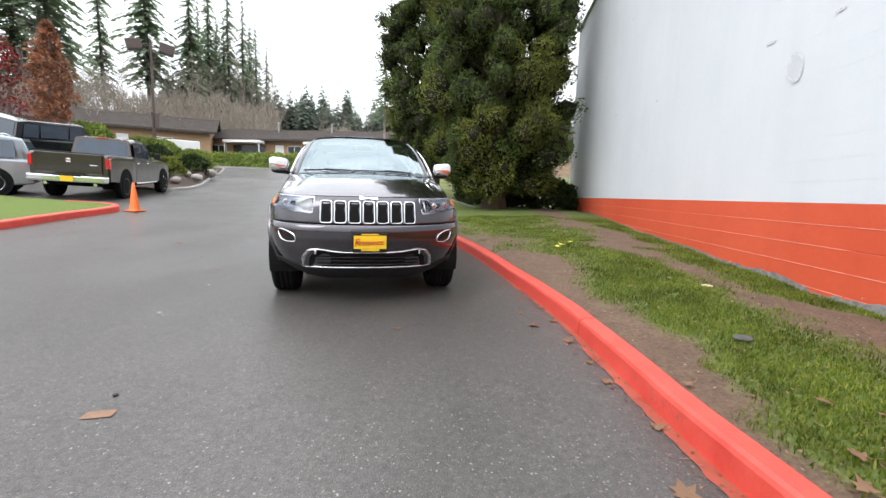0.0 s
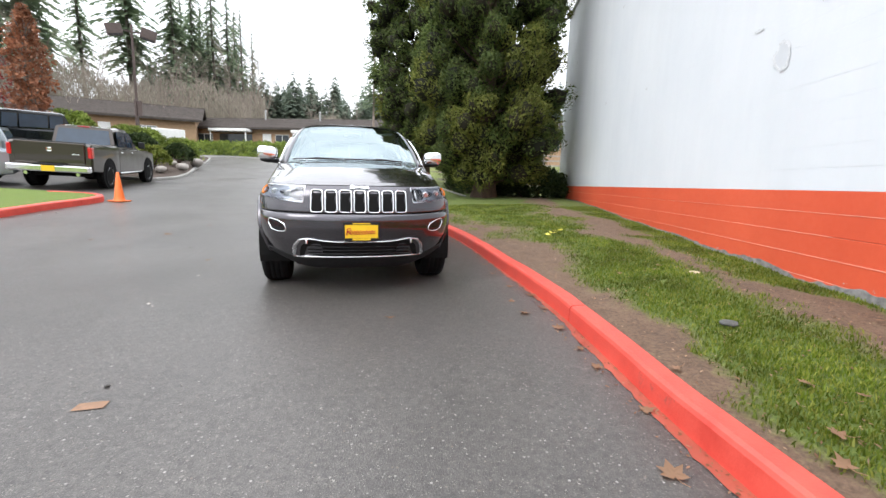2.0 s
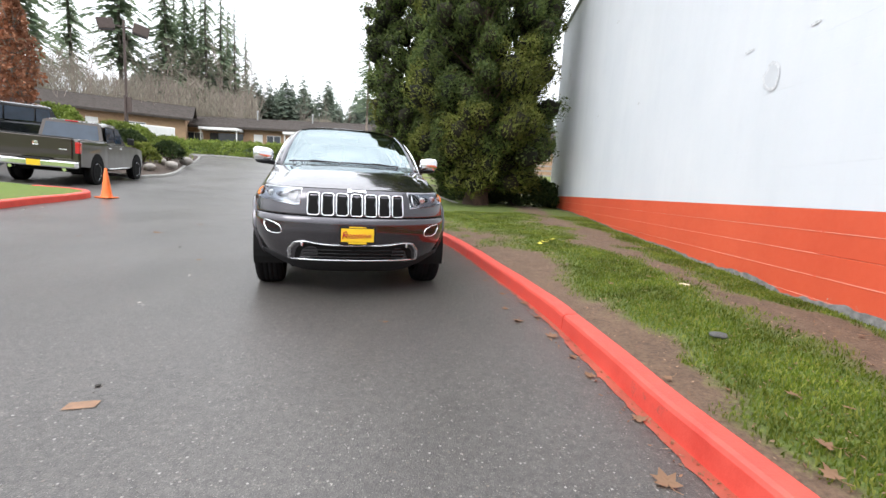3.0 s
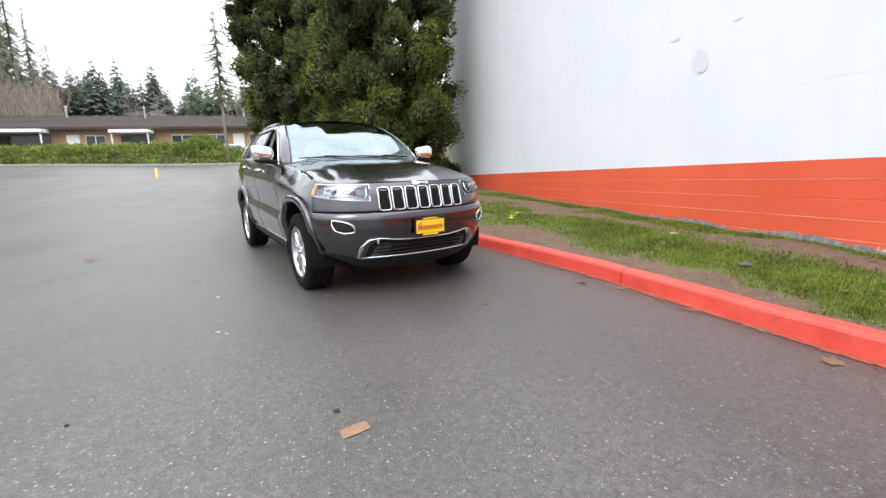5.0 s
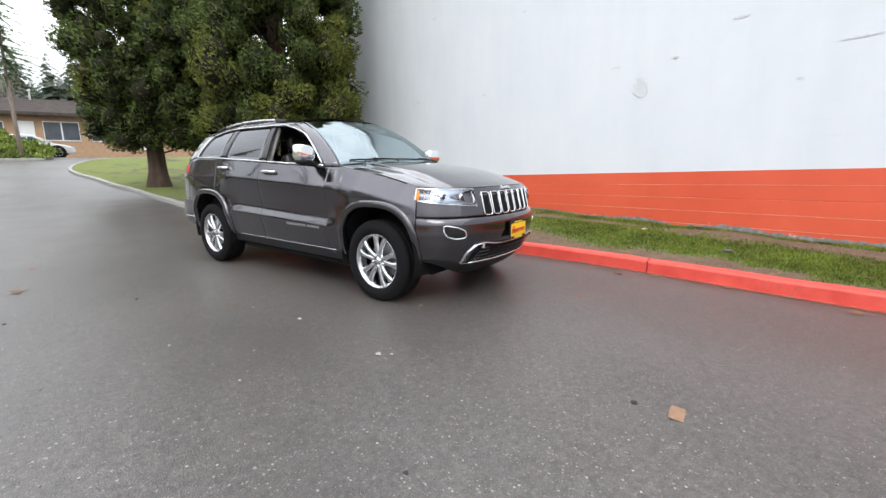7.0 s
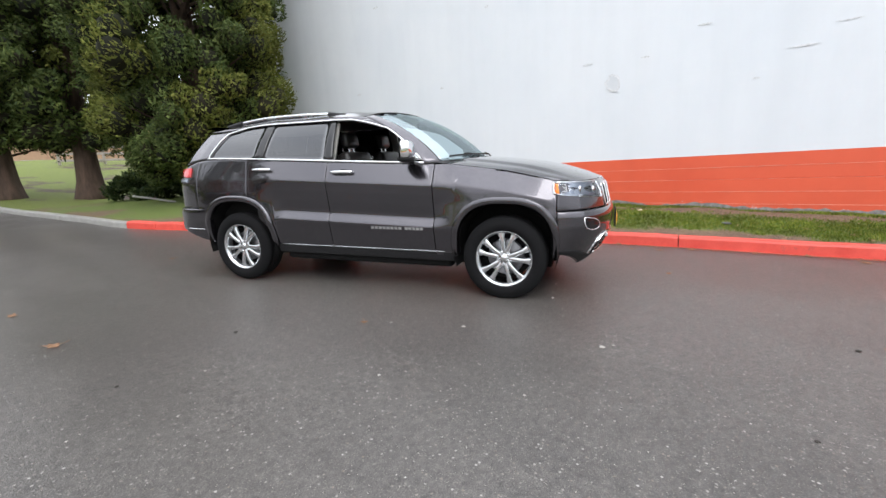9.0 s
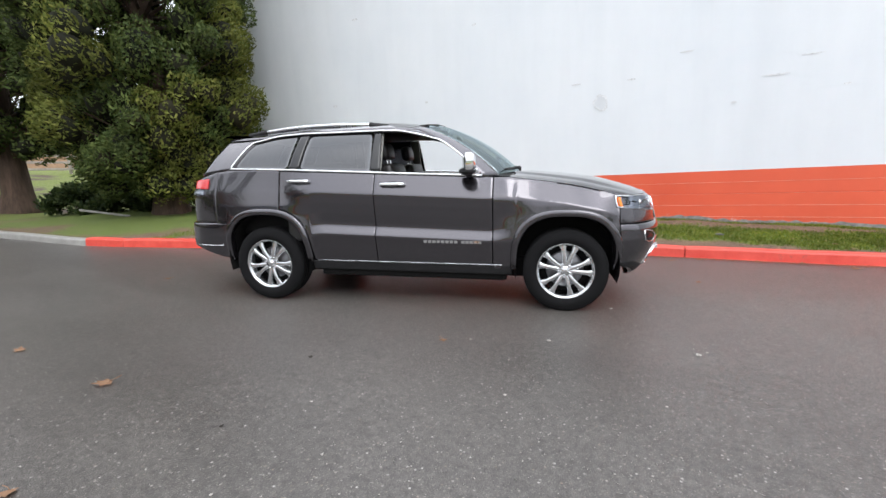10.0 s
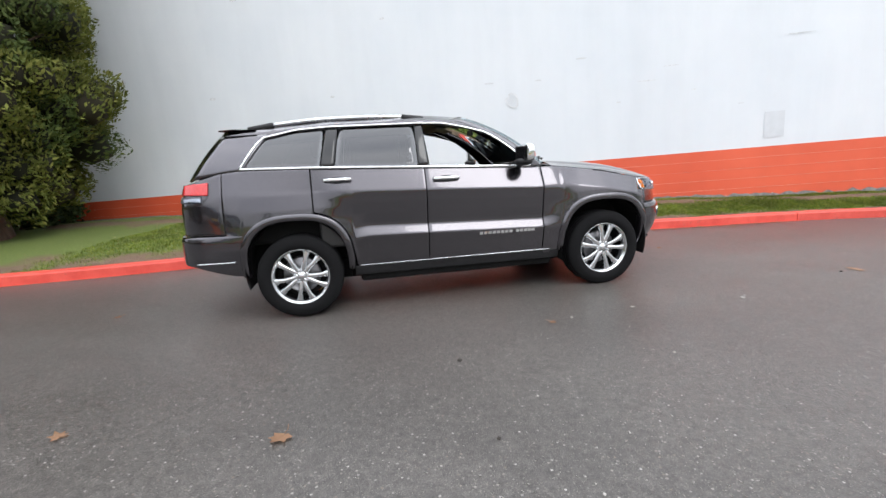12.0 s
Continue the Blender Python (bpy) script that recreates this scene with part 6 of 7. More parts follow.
# ---- foliage builders ----
def leaf_cloud(centres, radii, per, size, seed, up=0.3, flat=0.8):
    """Small pointed leaf sprays filling clumps: arrays of vertices and triangles (two to a spray)."""
    rng = np.random.default_rng(seed)
    C = np.repeat(np.asarray(centres, float), per, axis=0)
    R = np.repeat(np.asarray(radii, float), per)
    n = len(C)
    d = rng.normal(size=(n, 3))
    d /= np.linalg.norm(d, axis=1)[:, None]
    rr = rng.uniform(0.25, 1.0, n) ** 0.5
    P = C + d * (R * rr)[:, None] * np.array([1, 1, flat])
    out = d + np.array([0, 0, up]) + rng.normal(scale=0.45, size=(n, 3))
    out /= np.linalg.norm(out, axis=1)[:, None]
    side = np.cross(out, rng.normal(size=(n, 3)))
    side /= np.linalg.norm(side, axis=1)[:, None]
    nrm = np.cross(out, side)
    s = (size * rng.uniform(0.6, 1.4, n))[:, None]
    V = np.stack([P - out * s * 0.5, P + side * s * 0.34 + nrm * s * 0.06, P + out * s * 0.62, P - side * s * 0.34 + nrm * s * 0.06], axis=1).reshape(-1, 3)
    i = np.arange(n) * 4
    F = np.concatenate([np.stack([i, i + 1, i + 2], 1), np.stack([i, i + 2, i + 3], 1)])
    return V, F


def fast_mesh(name, V, F, material, parent=None, label=""):
    me = bpy.data.meshes.new(name)
    V, F = np.asarray(V, np.float32), np.asarray(F, np.int32)
    k = F.shape[1]
    me.vertices.add(len(V))
    me.vertices.foreach_set("co", V.ravel())
    me.loops.add(F.size)
    me.loops.foreach_set("vertex_index", F.ravel())
    me.polygons.add(len(F))
    me.polygons.foreach_set("loop_start", np.arange(0, F.size, k, dtype=np.int32))
    me.update(calc_edges=True)
    me.materials.append(material)
    ob = new(name, me)
    if parent:
        ob.parent = parent
    if label:
        ob["label"] = label
    return ob


def plumes(centres, axes, radii, per, size, seed):
    """Foliage plumes: sprays laid like scales over the outer, upper side of each swept clump, tips out and up."""
    rng = np.random.default_rng(seed)
    C = np.repeat(np.asarray(centres, float), per, axis=0)
    A = np.repeat(np.asarray(axes, float), per, axis=0)
    R = np.repeat(np.asarray(radii, float), per)
    n = len(C)
    d = rng.normal(size=(n, 3)) + A * 0.75
    d /= np.linalg.norm(d, axis=1)[:, None]
    along = np.sum(d * A, axis=1)
    lobe = 1 + 0.20 * np.sin(d[:, 0] * 6 + C[:, 2] * 9) * np.sin(d[:, 1] * 6 + C[:, 0] * 9) + 0.42 * np.maximum(0, along) ** 2
    P = C + d * (R * lobe * rng.uniform(0.80, 1.05, n))[:, None]
    nrm = d + rng.normal(scale=0.42, size=(n, 3))
    nrm /= np.linalg.norm(nrm, axis=1)[:, None]
    upv = A + 0.6 * d + rng.normal(scale=0.42, size=(n, 3))
    up = upv - nrm * np.sum(upv * nrm, axis=1)[:, None]
    up /= np.linalg.norm(up, axis=1)[:, None]
    side = np.cross(nrm, up)
    s = (size * rng.uniform(0.55, 1.5, n))[:, None]
    V = np.stack([P - up * s * 0.5, P + side * s * 0.25 + up * s * 0.05, P + up * s * 0.72 + nrm * s * 0.30, P - side * s * 0.25 + up * s * 0.05], axis=1).reshape(-1, 3)
    i = np.arange(n) * 4
    return V, np.concatenate([np.stack([i, i + 1, i + 2], 1), np.stack([i, i + 2, i + 3], 1)])


def cores(centres, axes, radii, k=0.74):
    """Small lumpy solids inside each clump; their dark colour stands for its inner shade."""
    b = bmesh.new()
    bmesh.ops.create_icosphere(b, subdivisions=1, radius=1.0)
    U = np.array([tuple(v.co) for v in b.verts])
    T = np.array([[v.index for v in f.verts] for f in b.faces])
    b.free()
    C, A, R = np.asarray(centres, float), np.asarray(axes, float), np.asarray(radii, float)
    al = np.maximum(0, U @ A.T).T
    V = C[:, None, :] + U[None] * (R[:, None] * k * (1 + 0.38 * al ** 2))[:, :, None]
    F = (T[None] + (np.arange(len(C)) * len(U))[:, None, None]).reshape(-1, 3)
    return V.reshape(-1, 3), F


def cedar(x, y, height, radius, seed, base, clumps, per, label, tips=0.06, size=0.074, leaf=None, tip=None):
    """A broad columnar evergreen: fluted trunk, low dead limbs, a crown of outswept plumes with hollows between them."""
    rng = np.random.default_rng(seed)
    z0 = gz(x, y) + 0.10
    root = tagged(empty("tree", pose(x, y, z0)), label, "tree", "tall evergreens by the wall")
    pts = [(0, 0, -0.15), (0, 0, 0.15), (0.02, 0, 0.6), (0.03, 0.02, 1.6), (0, 0.03, height * 0.5), (0, 0, height * 0.95)]
    vs, fs = tube(pts, [0.52, 0.44, 0.34, 0.30, 0.2, 0.03], 14)
    for v in vs:
        a = math.atan2(v.y, v.x)
        if v.z < 1.2:
            v += Vector((math.cos(a), math.sin(a), 0)) * 0.05 * math.sin(a * 5 + seed)
    mesh_ob("trunk", vs, fs, M_BARK, root, True)
    cs, ax, rs = [], [], []
    for i in range(clumps):
        f = (i / clumps) ** 1.12
        h = base + (height - base) * f
        prof = radius * (0.62 + 0.38 * ss((h - base) / 1.5)) * (1 - 0.80 * max(0.0, f - 0.45) ** 1.2 / 0.55 ** 1.2)
        a = i * 2.39996 + rng.uniform(-0.45, 0.45)
        ca, sa = math.cos(a), math.sin(a)
        lump = 1 + 0.20 * noise.noise((ca * 1.5, sa * 1.5, h * 0.6 + seed)) + 0.10 * noise.noise((ca * 4, sa * 4, h * 1.7 + seed))
        rad = rng.uniform(0.24, 0.46) * (1.08 - 0.3 * f) * (radius / 2.3) ** 0.5
        deep = rng.uniform(0.80, 1.0) if i % 4 else rng.uniform(0.45, 0.75)
        r = max(0.1, prof * lump * deep - rad * 0.6)
        cs.append((ca * r, sa * r, h + rng.uniform(-0.2, 0.2)))
        w = np.array([ca, sa, rng.uniform(0.25, 1.0) if h > base + 0.6 else rng.uniform(-0.4, 0.3)]) + rng.normal(scale=0.2, size=3)
        ax.append(w / np.linalg.norm(w))
        rs.append(rad)
    keep = [i for i in range(clumps) if noise.noise((cs[i][0] * 0.8 + seed, cs[i][1] * 0.8, cs[i][2] * 0.6)) > -0.30 or i % 4 == 0]
    pale = [i for i in keep if i % 4 and noise.noise((cs[i][0] * 0.7 + seed * 3, cs[i][1] * 0.7, cs[i][2] * 0.45)) > tips]
    deep = [i for i in keep if i not in set(pale)]
    pick = lambda ids: ([cs[i] for i in ids], [ax[i] for i in ids], [rs[i] for i in ids])
    V, F = plumes(*pick(deep), per, size, seed)
    fast_mesh("crown", V, F, leaf or M_CEDAR, root)
    if pale:
        V, F = plumes(*pick(pale), per, size, seed + 50)
        fast_mesh("outer_crown", V, F, tip or M_CEDAR_TIP, root, "yellow-green lit foliage")
    # dark cores fill the clumps in place of deep shade
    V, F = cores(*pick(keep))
    fast_mesh("inner_crown", V, F, M_CEDAR_IN, root, "near-black cores standing for the crown's inner shade")
    V, F = [], []
    for i in range(0, clumps, 5):
        c = cs[i]
        h = c[2] - 0.35 * math.hypot(c[0], c[1])
        v, f = tube([(0, 0, max(0.5, h)), (c[0] * 0.5, c[1] * 0.5, (h + c[2]) / 2 - 0.05), c], [0.05, 0.03, 0.012], 5)
        F += [tuple(k + len(V) for k in q) for q in f]
        V += v
    mesh_ob("inner_limb", V, F, M_BARK, root)
    return root


cedar(-0.05, 15.0, 14.5, 2.42, 3, 0.95, 900, 360, "broad dense evergreen with yellow-green tips near the wall end", -0.02)
cedar(-1.4, 20.7, 17.0, 2.25, 5, 2.0, 700, 150, "dark green columnar evergreen in the tree lawn", 0.45, 0.11)
cedar(-3.25, 22.4, 18.0, 2.60, 8, 1.9, 800, 150, "tall dark columnar evergreen at the kerb of the lawn", 0.40, 0.11)


def conifer_data(height, radius, seed, base=0.16, dense=1.0, droop=0.35, m=4, wide=0.30):
    """A fir: whorls of drooping boughs made of needle sprays."""
    rng = np.random.default_rng(seed)
    V, F = [], []
    h = height * base
    while h < height * 0.985:
        f = (h / height - base) / (1 - base)
        r = radius * (1 - f) ** 0.8 * (0.55 + 0.45 * ss(f * 4)) * rng.uniform(0.65, 1.15) + 0.15
        nb = max(3, int((5 + 3 * (1 - f)) * dense))
        a0 = rng.uniform(0, 6.28)
        for k in range(nb):
            if rng.uniform() < 0.16:
                continue
            a = a0 + 6.283 * k / nb + rng.uniform(-0.3, 0.3)
            L = r * rng.uniform(0.5, 1.15)
            hb = h + rng.uniform(-0.016, 0.016) * height
            ca, sa = math.cos(a), math.sin(a)
            for j in range(m):
                u0 = (j + 0.25) / m
                w = L * wide * (1.15 - u0) + 0.08
                x0, x1 = L * u0, L * min(1.08, u0 + 1.5 / m)
                zz0, zz1 = hb - droop * L * u0 ** 1.5, hb - droop * L * (u0 + 1.2 / m) ** 1.5
                tw = rng.uniform(-0.6, 0.6)
                q = len(V)
                V += [(ca * x0, sa * x0, zz0), (ca * (x0 + x1) / 2 - sa * w, sa * (x0 + x1) / 2 + ca * w, (zz0 + zz1) / 2 - 0.12 * w + tw * w * 0.5),
                      (ca * x1, sa * x1, zz1), (ca * (x0 + x1) / 2 + sa * w, sa * (x0 + x1) / 2 - ca * w, (zz0 + zz1) / 2 - 0.12 * w - tw * w * 0.5)]
                F += [(q, q + 1, q + 2), (q, q + 2, q + 3)]
        h += height * 0.021 * rng.uniform(0.8, 1.3) / dense ** 0.3
    return np.array(V), np.array(F)


FIRS = [conifer_data(26, 4.4, 11, 0.18, 1.7, 0.40, 6, 0.20), conifer_data(26, 3.7, 12, 0.36, 1.6, 0.40, 6, 0.20), conifer_data(26, 4.6, 13, 0.10, 1.8, 0.40, 6, 0.20),
        conifer_data(26, 2.7, 14, 0.34, 1.3, 0.40, 6, 0.22), conifer_data(26, 4.8, 15, 0.43, 1.2, 0.22, 8, 0.12)]
WOOD_FIRS = [conifer_data(26, 6.4, 21, 0.02, 1.1, 0.45, 3, 0.62), conifer_data(26, 5.4, 22, 0.04, 1.1, 0.45, 3, 0.62)]
M_PALEBARK = make_bark("pale_bark", (0.20, 0.155, 0.13), (0.36, 0.29, 0.25))
FIR_MESH = {}


def fir(x, y, height, kind, seed, label, far=False):
    key = (kind, far)
    s = height / 26
    root = tagged(empty("tree", Matrix.LocRotScale((x, y, gz(x, y) - 0.5), Euler((0, 0, seed * 1.7)), (s, s, s))), label, "fir tree", "tall firs behind the low buildings")
    if key not in FIR_MESH:
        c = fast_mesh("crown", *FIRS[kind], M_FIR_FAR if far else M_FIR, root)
        vs, fs = tube([(0, 0, 0), (0.1, 0, 9), (0, 0.1, 18), (0, 0, 25.5)], [0.25, 0.20, 0.13, 0.03] if kind == 4 else [0.28, 0.21, 0.13, 0.03], 8)
        t = mesh_ob("trunk", vs, fs, M_PALEBARK if kind == 4 else M_BARK_GREY, root, True)
        FIR_MESH[key] = (c.data, t.data)
    else:
        for nm, d in zip(("crown", "trunk"), FIR_MESH[key]):
            new(nm, d).parent = root
    return root


def polar(az, d):
    return math.sin(radians(az)) * d, math.cos(radians(az)) * d


rng = random.Random(4)
# tall firs over the long building: bearing, distance, height, sort
for az, d, h, k in [(-60, 80, 42, 2), (-55, 82, 40, 0), (-50.6, 86, 42, 0), (-48.2, 82, 39, 2), (-44.3, 92, 35, 3), (-40.4, 86, 38, 1),
                    (-36.5, 86, 33.5, 1), (-34.7, 90, 34, 1), (-32.7, 88, 33.5, 3), (-31.2, 90, 31, 3), (-29.9, 92, 29, 3), (-28.7, 98, 26, 3), (-5.6, 84, 20, 2), (-35.7, 96, 32, 3), (-33.9, 97, 30, 1), (-33.2, 92, 29, 3), (-30.5, 98, 29, 1)]:
    fir(*polar(az, d), h * rng.uniform(0.96, 1.04), k, rng.uniform(0, 6), "tall dark fir with a bare lower trunk" if k in (1, 3) else "tall dense dark green fir")
fir(-9.25, 35.5, 11.6, 4, 2.0, "slim conifer with a long bare trunk at the hedge end")
V, F, q = [], [], 0
for i in range(470):
    # bearings 40 to 320: unseen trees, added as a dark band for the car's reflections
    az = rng.uniform(-40, 9) if i < 375 else rng.uniform(40, 320)
    d = rng.uniform(90, 125) if i < 375 else rng.uniform(70, 120)
    x, y = polar(az, d)
    v, f = WOOD_FIRS[rng.choice((0, 0, 1))]
    s = (rng.uniform(14, 18.5) if rng.random() < 0.9 else rng.uniform(18, 21)) / 26 if i < 375 else rng.uniform(8, 12) / 26
    c, sn = math.cos(i * 1.7), math.sin(i * 1.7)
    w = v * s
    w = np.stack([w[:, 0] * c - w[:, 1] * sn + x, w[:, 0] * sn + w[:, 1] * c + y, w[:, 2] * 1.0 + gz(x, y) - 0.5], 1)
    sel = f if i < 375 else f[::2]
    V.append(w)
    F.append(sel + q)
    q += len(w)
tagged(fast_mesh("far_woods", np.concatenate(V), np.concatenate(F), M_FIR_FAR), "haze-paled green conifer woods, with an unseen ring added behind", "woods", kind="stuff")

# brown leafless thicket under and between the firs, distance haze in its colour
rt = np.random.default_rng(41)
n = 90000
az = np.radians(rt.uniform(-62, 15, n))
lay = rt.integers(0, 3, n)
d = np.array([70.0, 78.0, 88.0])[lay] + rt.uniform(-4, 4, n)
bx, by = np.sin(az) * d, np.cos(az) * d
crest = np.array([noise.noise((a * 16, 1.5 * l, 3.0)) for a, l in zip(az, lay)])
hh = (5.0 + 3.5 * crest + 4.0 * (az < -0.48)) * rt.uniform(0.05, 1.0, n) ** 0.8
P = np.stack([bx, by, np.array([gz(a, b) for a, b in zip(bx, by)]) + hh], 1)
up = np.stack([rt.normal(scale=0.45, size=n), rt.normal(scale=0.45, size=n), np.ones(n)], 1)
L, w = rt.uniform(0.5, 1.3, n)[:, None], rt.uniform(0.015, 0.06, n)[:, None]
sd = np.stack([np.cos(az), -np.sin(az), np.zeros(n)], 1)
V = np.stack([P - sd * w, P + sd * w, P + up * L], 1).reshape(-1, 3)
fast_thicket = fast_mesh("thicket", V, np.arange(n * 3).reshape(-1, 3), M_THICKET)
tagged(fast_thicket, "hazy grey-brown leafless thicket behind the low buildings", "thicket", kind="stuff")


# ---- shrubs, hedge, broadleaf trees ----
def shrub(x, y, w, h, seed, material, label, name="shrub", z=None, per=34, size=0.11, d=None):
    rg = np.random.default_rng(seed)
    z = gz(x, y) + 0.1 if z is None else z
    root = tagged(empty(name, pose(x, y, z)), label, "shrub")
    n = max(16, int(60 * w * h))
    d = d or w
    cs, rs = [], []
    for i in range(n):
        a, f = i * 2.39996, rg.uniform(0, 1) ** 0.7
        u = math.sqrt(max(0.02, 1 - f * f * 0.92)) * rg.uniform(0.72, 1.0)
        cs.append((math.cos(a) * w / 2 * u, math.sin(a) * d / 2 * u, 0.12 + h * 0.88 * f))
        rs.append(rg.uniform(0.12, 0.24) * min(1.3, 0.6 + w * 0.3))
    V, F = leaf_cloud(cs, rs, per, size, seed, 0.5)
    fast_mesh("foliage", V, F, material, root)
    for k in range(5):
        a = k * 1.257
        vs, fs = tube([(0, 0, -0.1), (math.cos(a) * w * 0.15, math.sin(a) * d * 0.15, h * 0.3), (math.cos(a) * w * 0.3, math.sin(a) * d * 0.3, h * 0.7)], [0.03, 0.02, 0.008], 5)
        mesh_ob("stem", vs, fs, M_BARK, root)
    return root


for x, y, w, h, m_, lb in [(-16.3, 20.0, 1.5, 0.85, M_SHRUB_LIGHT, "rounded yellow-green shrub in the bed"), (-18.3, 21.6, 2.0, 1.1, M_SHRUB, "dark rounded shrub in the mulched bed"), (-16.0, 18.3, 1.2, 0.8, M_SHRUB_LIGHT, "small yellow-green shrub in the bed"),
                           (-17.4, 23.4, 1.6, 0.9, M_SHRUB, "dark rounded shrub in the mulched bed"), (-20.2, 24.2, 2.6, 1.5, M_IVY, "broad bright green shrub"), (-19.5, 26.3, 2.2, 1.2, M_IVY, "broad bright green shrub"),
                           (-22.6, 26.0, 3.0, 1.9, M_IVY, "tall bright green shrub in the bed"), (-21.8, 29.4, 2.6, 1.3, M_IVY, "broad bright green shrub"), (-23.8, 31.6, 2.4, 1.2, M_SHRUB, "dark green shrub at the bed's end"),
                           (-16.8, 17.2, 1.4, 0.7, M_SHRUB, "low dark shrub beside the kerb"), (-20.5, 20.0, 2.4, 1.6, M_IVY, "broad bright green shrub")]:
    shrub(x, y, w, h, int(abs(x * 10)), m_, lb, z=gz(x, y) + 0.35)
stone_m = plain("pale_boulder", (0.33, 0.30, 0.27), 0.9, 0, 0.25, 6, 0.6)
for x, y, r in [(-15.9, 21.6, 0.30), (-17.2, 24.6, 0.35), (-16.9, 22.2, 0.22), (-15.3, 19.3, 0.25)]:
    b = bmesh.new()
    bmesh.ops.create_icosphere(b, subdivisions=2, radius=r)
    for v in b.verts:
        v.co *= 1 + 0.25 * noise.noise(v.co * 3 + Vector((x, y, 0)))
        v.co.z *= 0.7
    tagged(part("boulder", b, stone_m, None, "", True), "pale grey boulder in the planting bed", "boulder", "boulders in the bed").location = (x, y, gz(x, y) + 0.36)
ub = tagged(empty("utility_box", pose(-20.0, 26.4, gz(-20, 26.4) + 0.55, 0, 0, 40)), "pale grey utility box among the shrubs", "utility box")
part("body", box_bm(0.85, 0.5, 1.0, None, 0.03), M_TRIM, ub)
part("door", box_bm(0.36, 0.02, 0.8, pose(-0.2, -0.256, 0.1), 0.005), M_TRIM, ub)
part("door", box_bm(0.36, 0.02, 0.8, pose(0.2, -0.256, 0.1), 0.005), M_TRIM, ub)

# long ivy bank along the far end of the lot
rg = np.random.default_rng(21)
hedge = tagged(empty("hedge"), "low spreading bright green hedge along the far kerb", "hedge")
path = spline([(-46, 41.0), (-34, 40.2), (-25, 39.2), (-20.4, 37.2), (-16.9, 36.0), (-12.5, 35.0), (-9.6, 34.9), (-8.2, 35.2)], 240)
cs, rs = [], []
for i, (x, y) in enumerate(path):
    end = min(1.0, (240 - i) / 22)
    for k in range(15):
        dy = rg.uniform(0, 4.2)
        hgt = (0.25 + 1.25 * ss(dy / 1.6) * (1 - 0.35 * ss((dy - 2.6) / 1.6))) * (0.45 + 0.55 * end) + 0.30 * noise.noise((x * 0.35, dy, 0)) + 0.12 * noise.noise((x * 1.3, dy, 6))
        yy = y + dy
        cs.append((x + rg.uniform(-0.15, 0.15), yy, gz(x, yy) + hgt * rg.uniform(0.55, 1.0)))
        rs.append(rg.uniform(0.16, 0.30))
V, F = leaf_cloud(cs, rs, 11, 0.16, 77, 0.6)
fast_mesh("foliage", V, F, M_IVY, hedge)
vs = []
for i, (x, y) in enumerate(path[::4]):
    end = min(1.0, (60 - i) / 6)
    for dy, hh in ((0.1, -0.2), (0.5, 0.35), (1.6, 0.95), (3.2, 0.85), (4.2, -0.2)):
        vs.append((x, y + dy, gz(x, y + dy) + hh * (0.45 + 0.55 * end)))
mesh_ob("core", vs, grid_faces(60, 5), M_SHRUB, hedge, True)
kerb_run("kerb", path + np.array([0, -0.25]), [3.0 * k for k in range(1, 16)], M_KERB_GREY, -1, h=0.12, labels="grey concrete kerb under the hedge")
shrub(-11.6, 38.2, 3.2, 1.0, 99, M_IVY, "rounded clipped green shrub on the bank", z=gz(-11.6, 38.2) + 0.9)
shrub(1.6, 16.6, 3.4, 1.15, 55, M_SHRUB, "dark spreading shrub between the tree and the wall", z=gz(1.6, 16.6) + 0.1, per=50, d=1.8)
shrub(-0.6, 18.2, 2.0, 0.8, 58, M_SHRUB, "dark low shrub between the evergreens", z=gz(-0.9, 18.4) + 0.1, per=50)
shrub(0.6, 17.4, 2.2, 0.9, 56, M_SHRUB, "dark low shrub behind the evergreen", z=gz(0.6, 17.4) + 0.1, per=50)
# white post-and-rail bars seen past the wall end
M_FENCE = plain("weathered_fence", (0.33, 0.30, 0.26), 0.85, 0, 0.2, 6)
fn = tagged(empty("fence", pose(4.2, 33.0, gz(4.2, 33.0))), "weathered grey rail fence beyond the lawn", "fence")
for k in range(9):
    part("post", box_bm(0.12, 0.12, 1.2, pose(k * 2.0 - 4, 0, 0), 0.01), M_FENCE, fn)
for k in range(3):
    part("rail", box_bm(16, 0.05, 0.12, pose(4, -0.085, 0.3 + 0.35 * k), 0.01), M_FENCE, fn)


def branchy(seed, height, spread, levels=4, r0=0.16):
    """A leafless broadleaf tree: vertices and faces of forked limbs, and the twig ends."""
    rg = random.Random(seed)
    V, F, tips = [], [], []

    def grow(p, d, length, r, lv):
        q = p + d * length * 0.5 + Vector((rg.uniform(-1, 1), rg.uniform(-1, 1), rg.uniform(0, 1))) * length * 0.06
        e = p + d * length
        v, f = tube([p, q, e], [r, r * 0.8, r * 0.62], 5 if lv else 4, False)
        F.extend([tuple(k + len(V) for k in g) for g in f])
        V.extend(v)
        if lv == 0:
            tips.append(e)
            return
        for k in range(rg.choice((2, 3, 3)) if levels == 5 else rg.choice((3, 3, 4))):
            nd = (d + Vector((rg.uniform(-1, 1), rg.uniform(-1, 1), rg.uniform(-0.1, 0.7))) * spread).normalized()
            grow(p + d * length * rg.uniform(0.55, 1.0), nd, length * rg.uniform(0.55, 0.75), r * 0.55, lv - 1)

    grow(Vector((0, 0, 0)), Vector((0, 0, 1)), height * 0.36, r0, levels)
    return V, F, tips


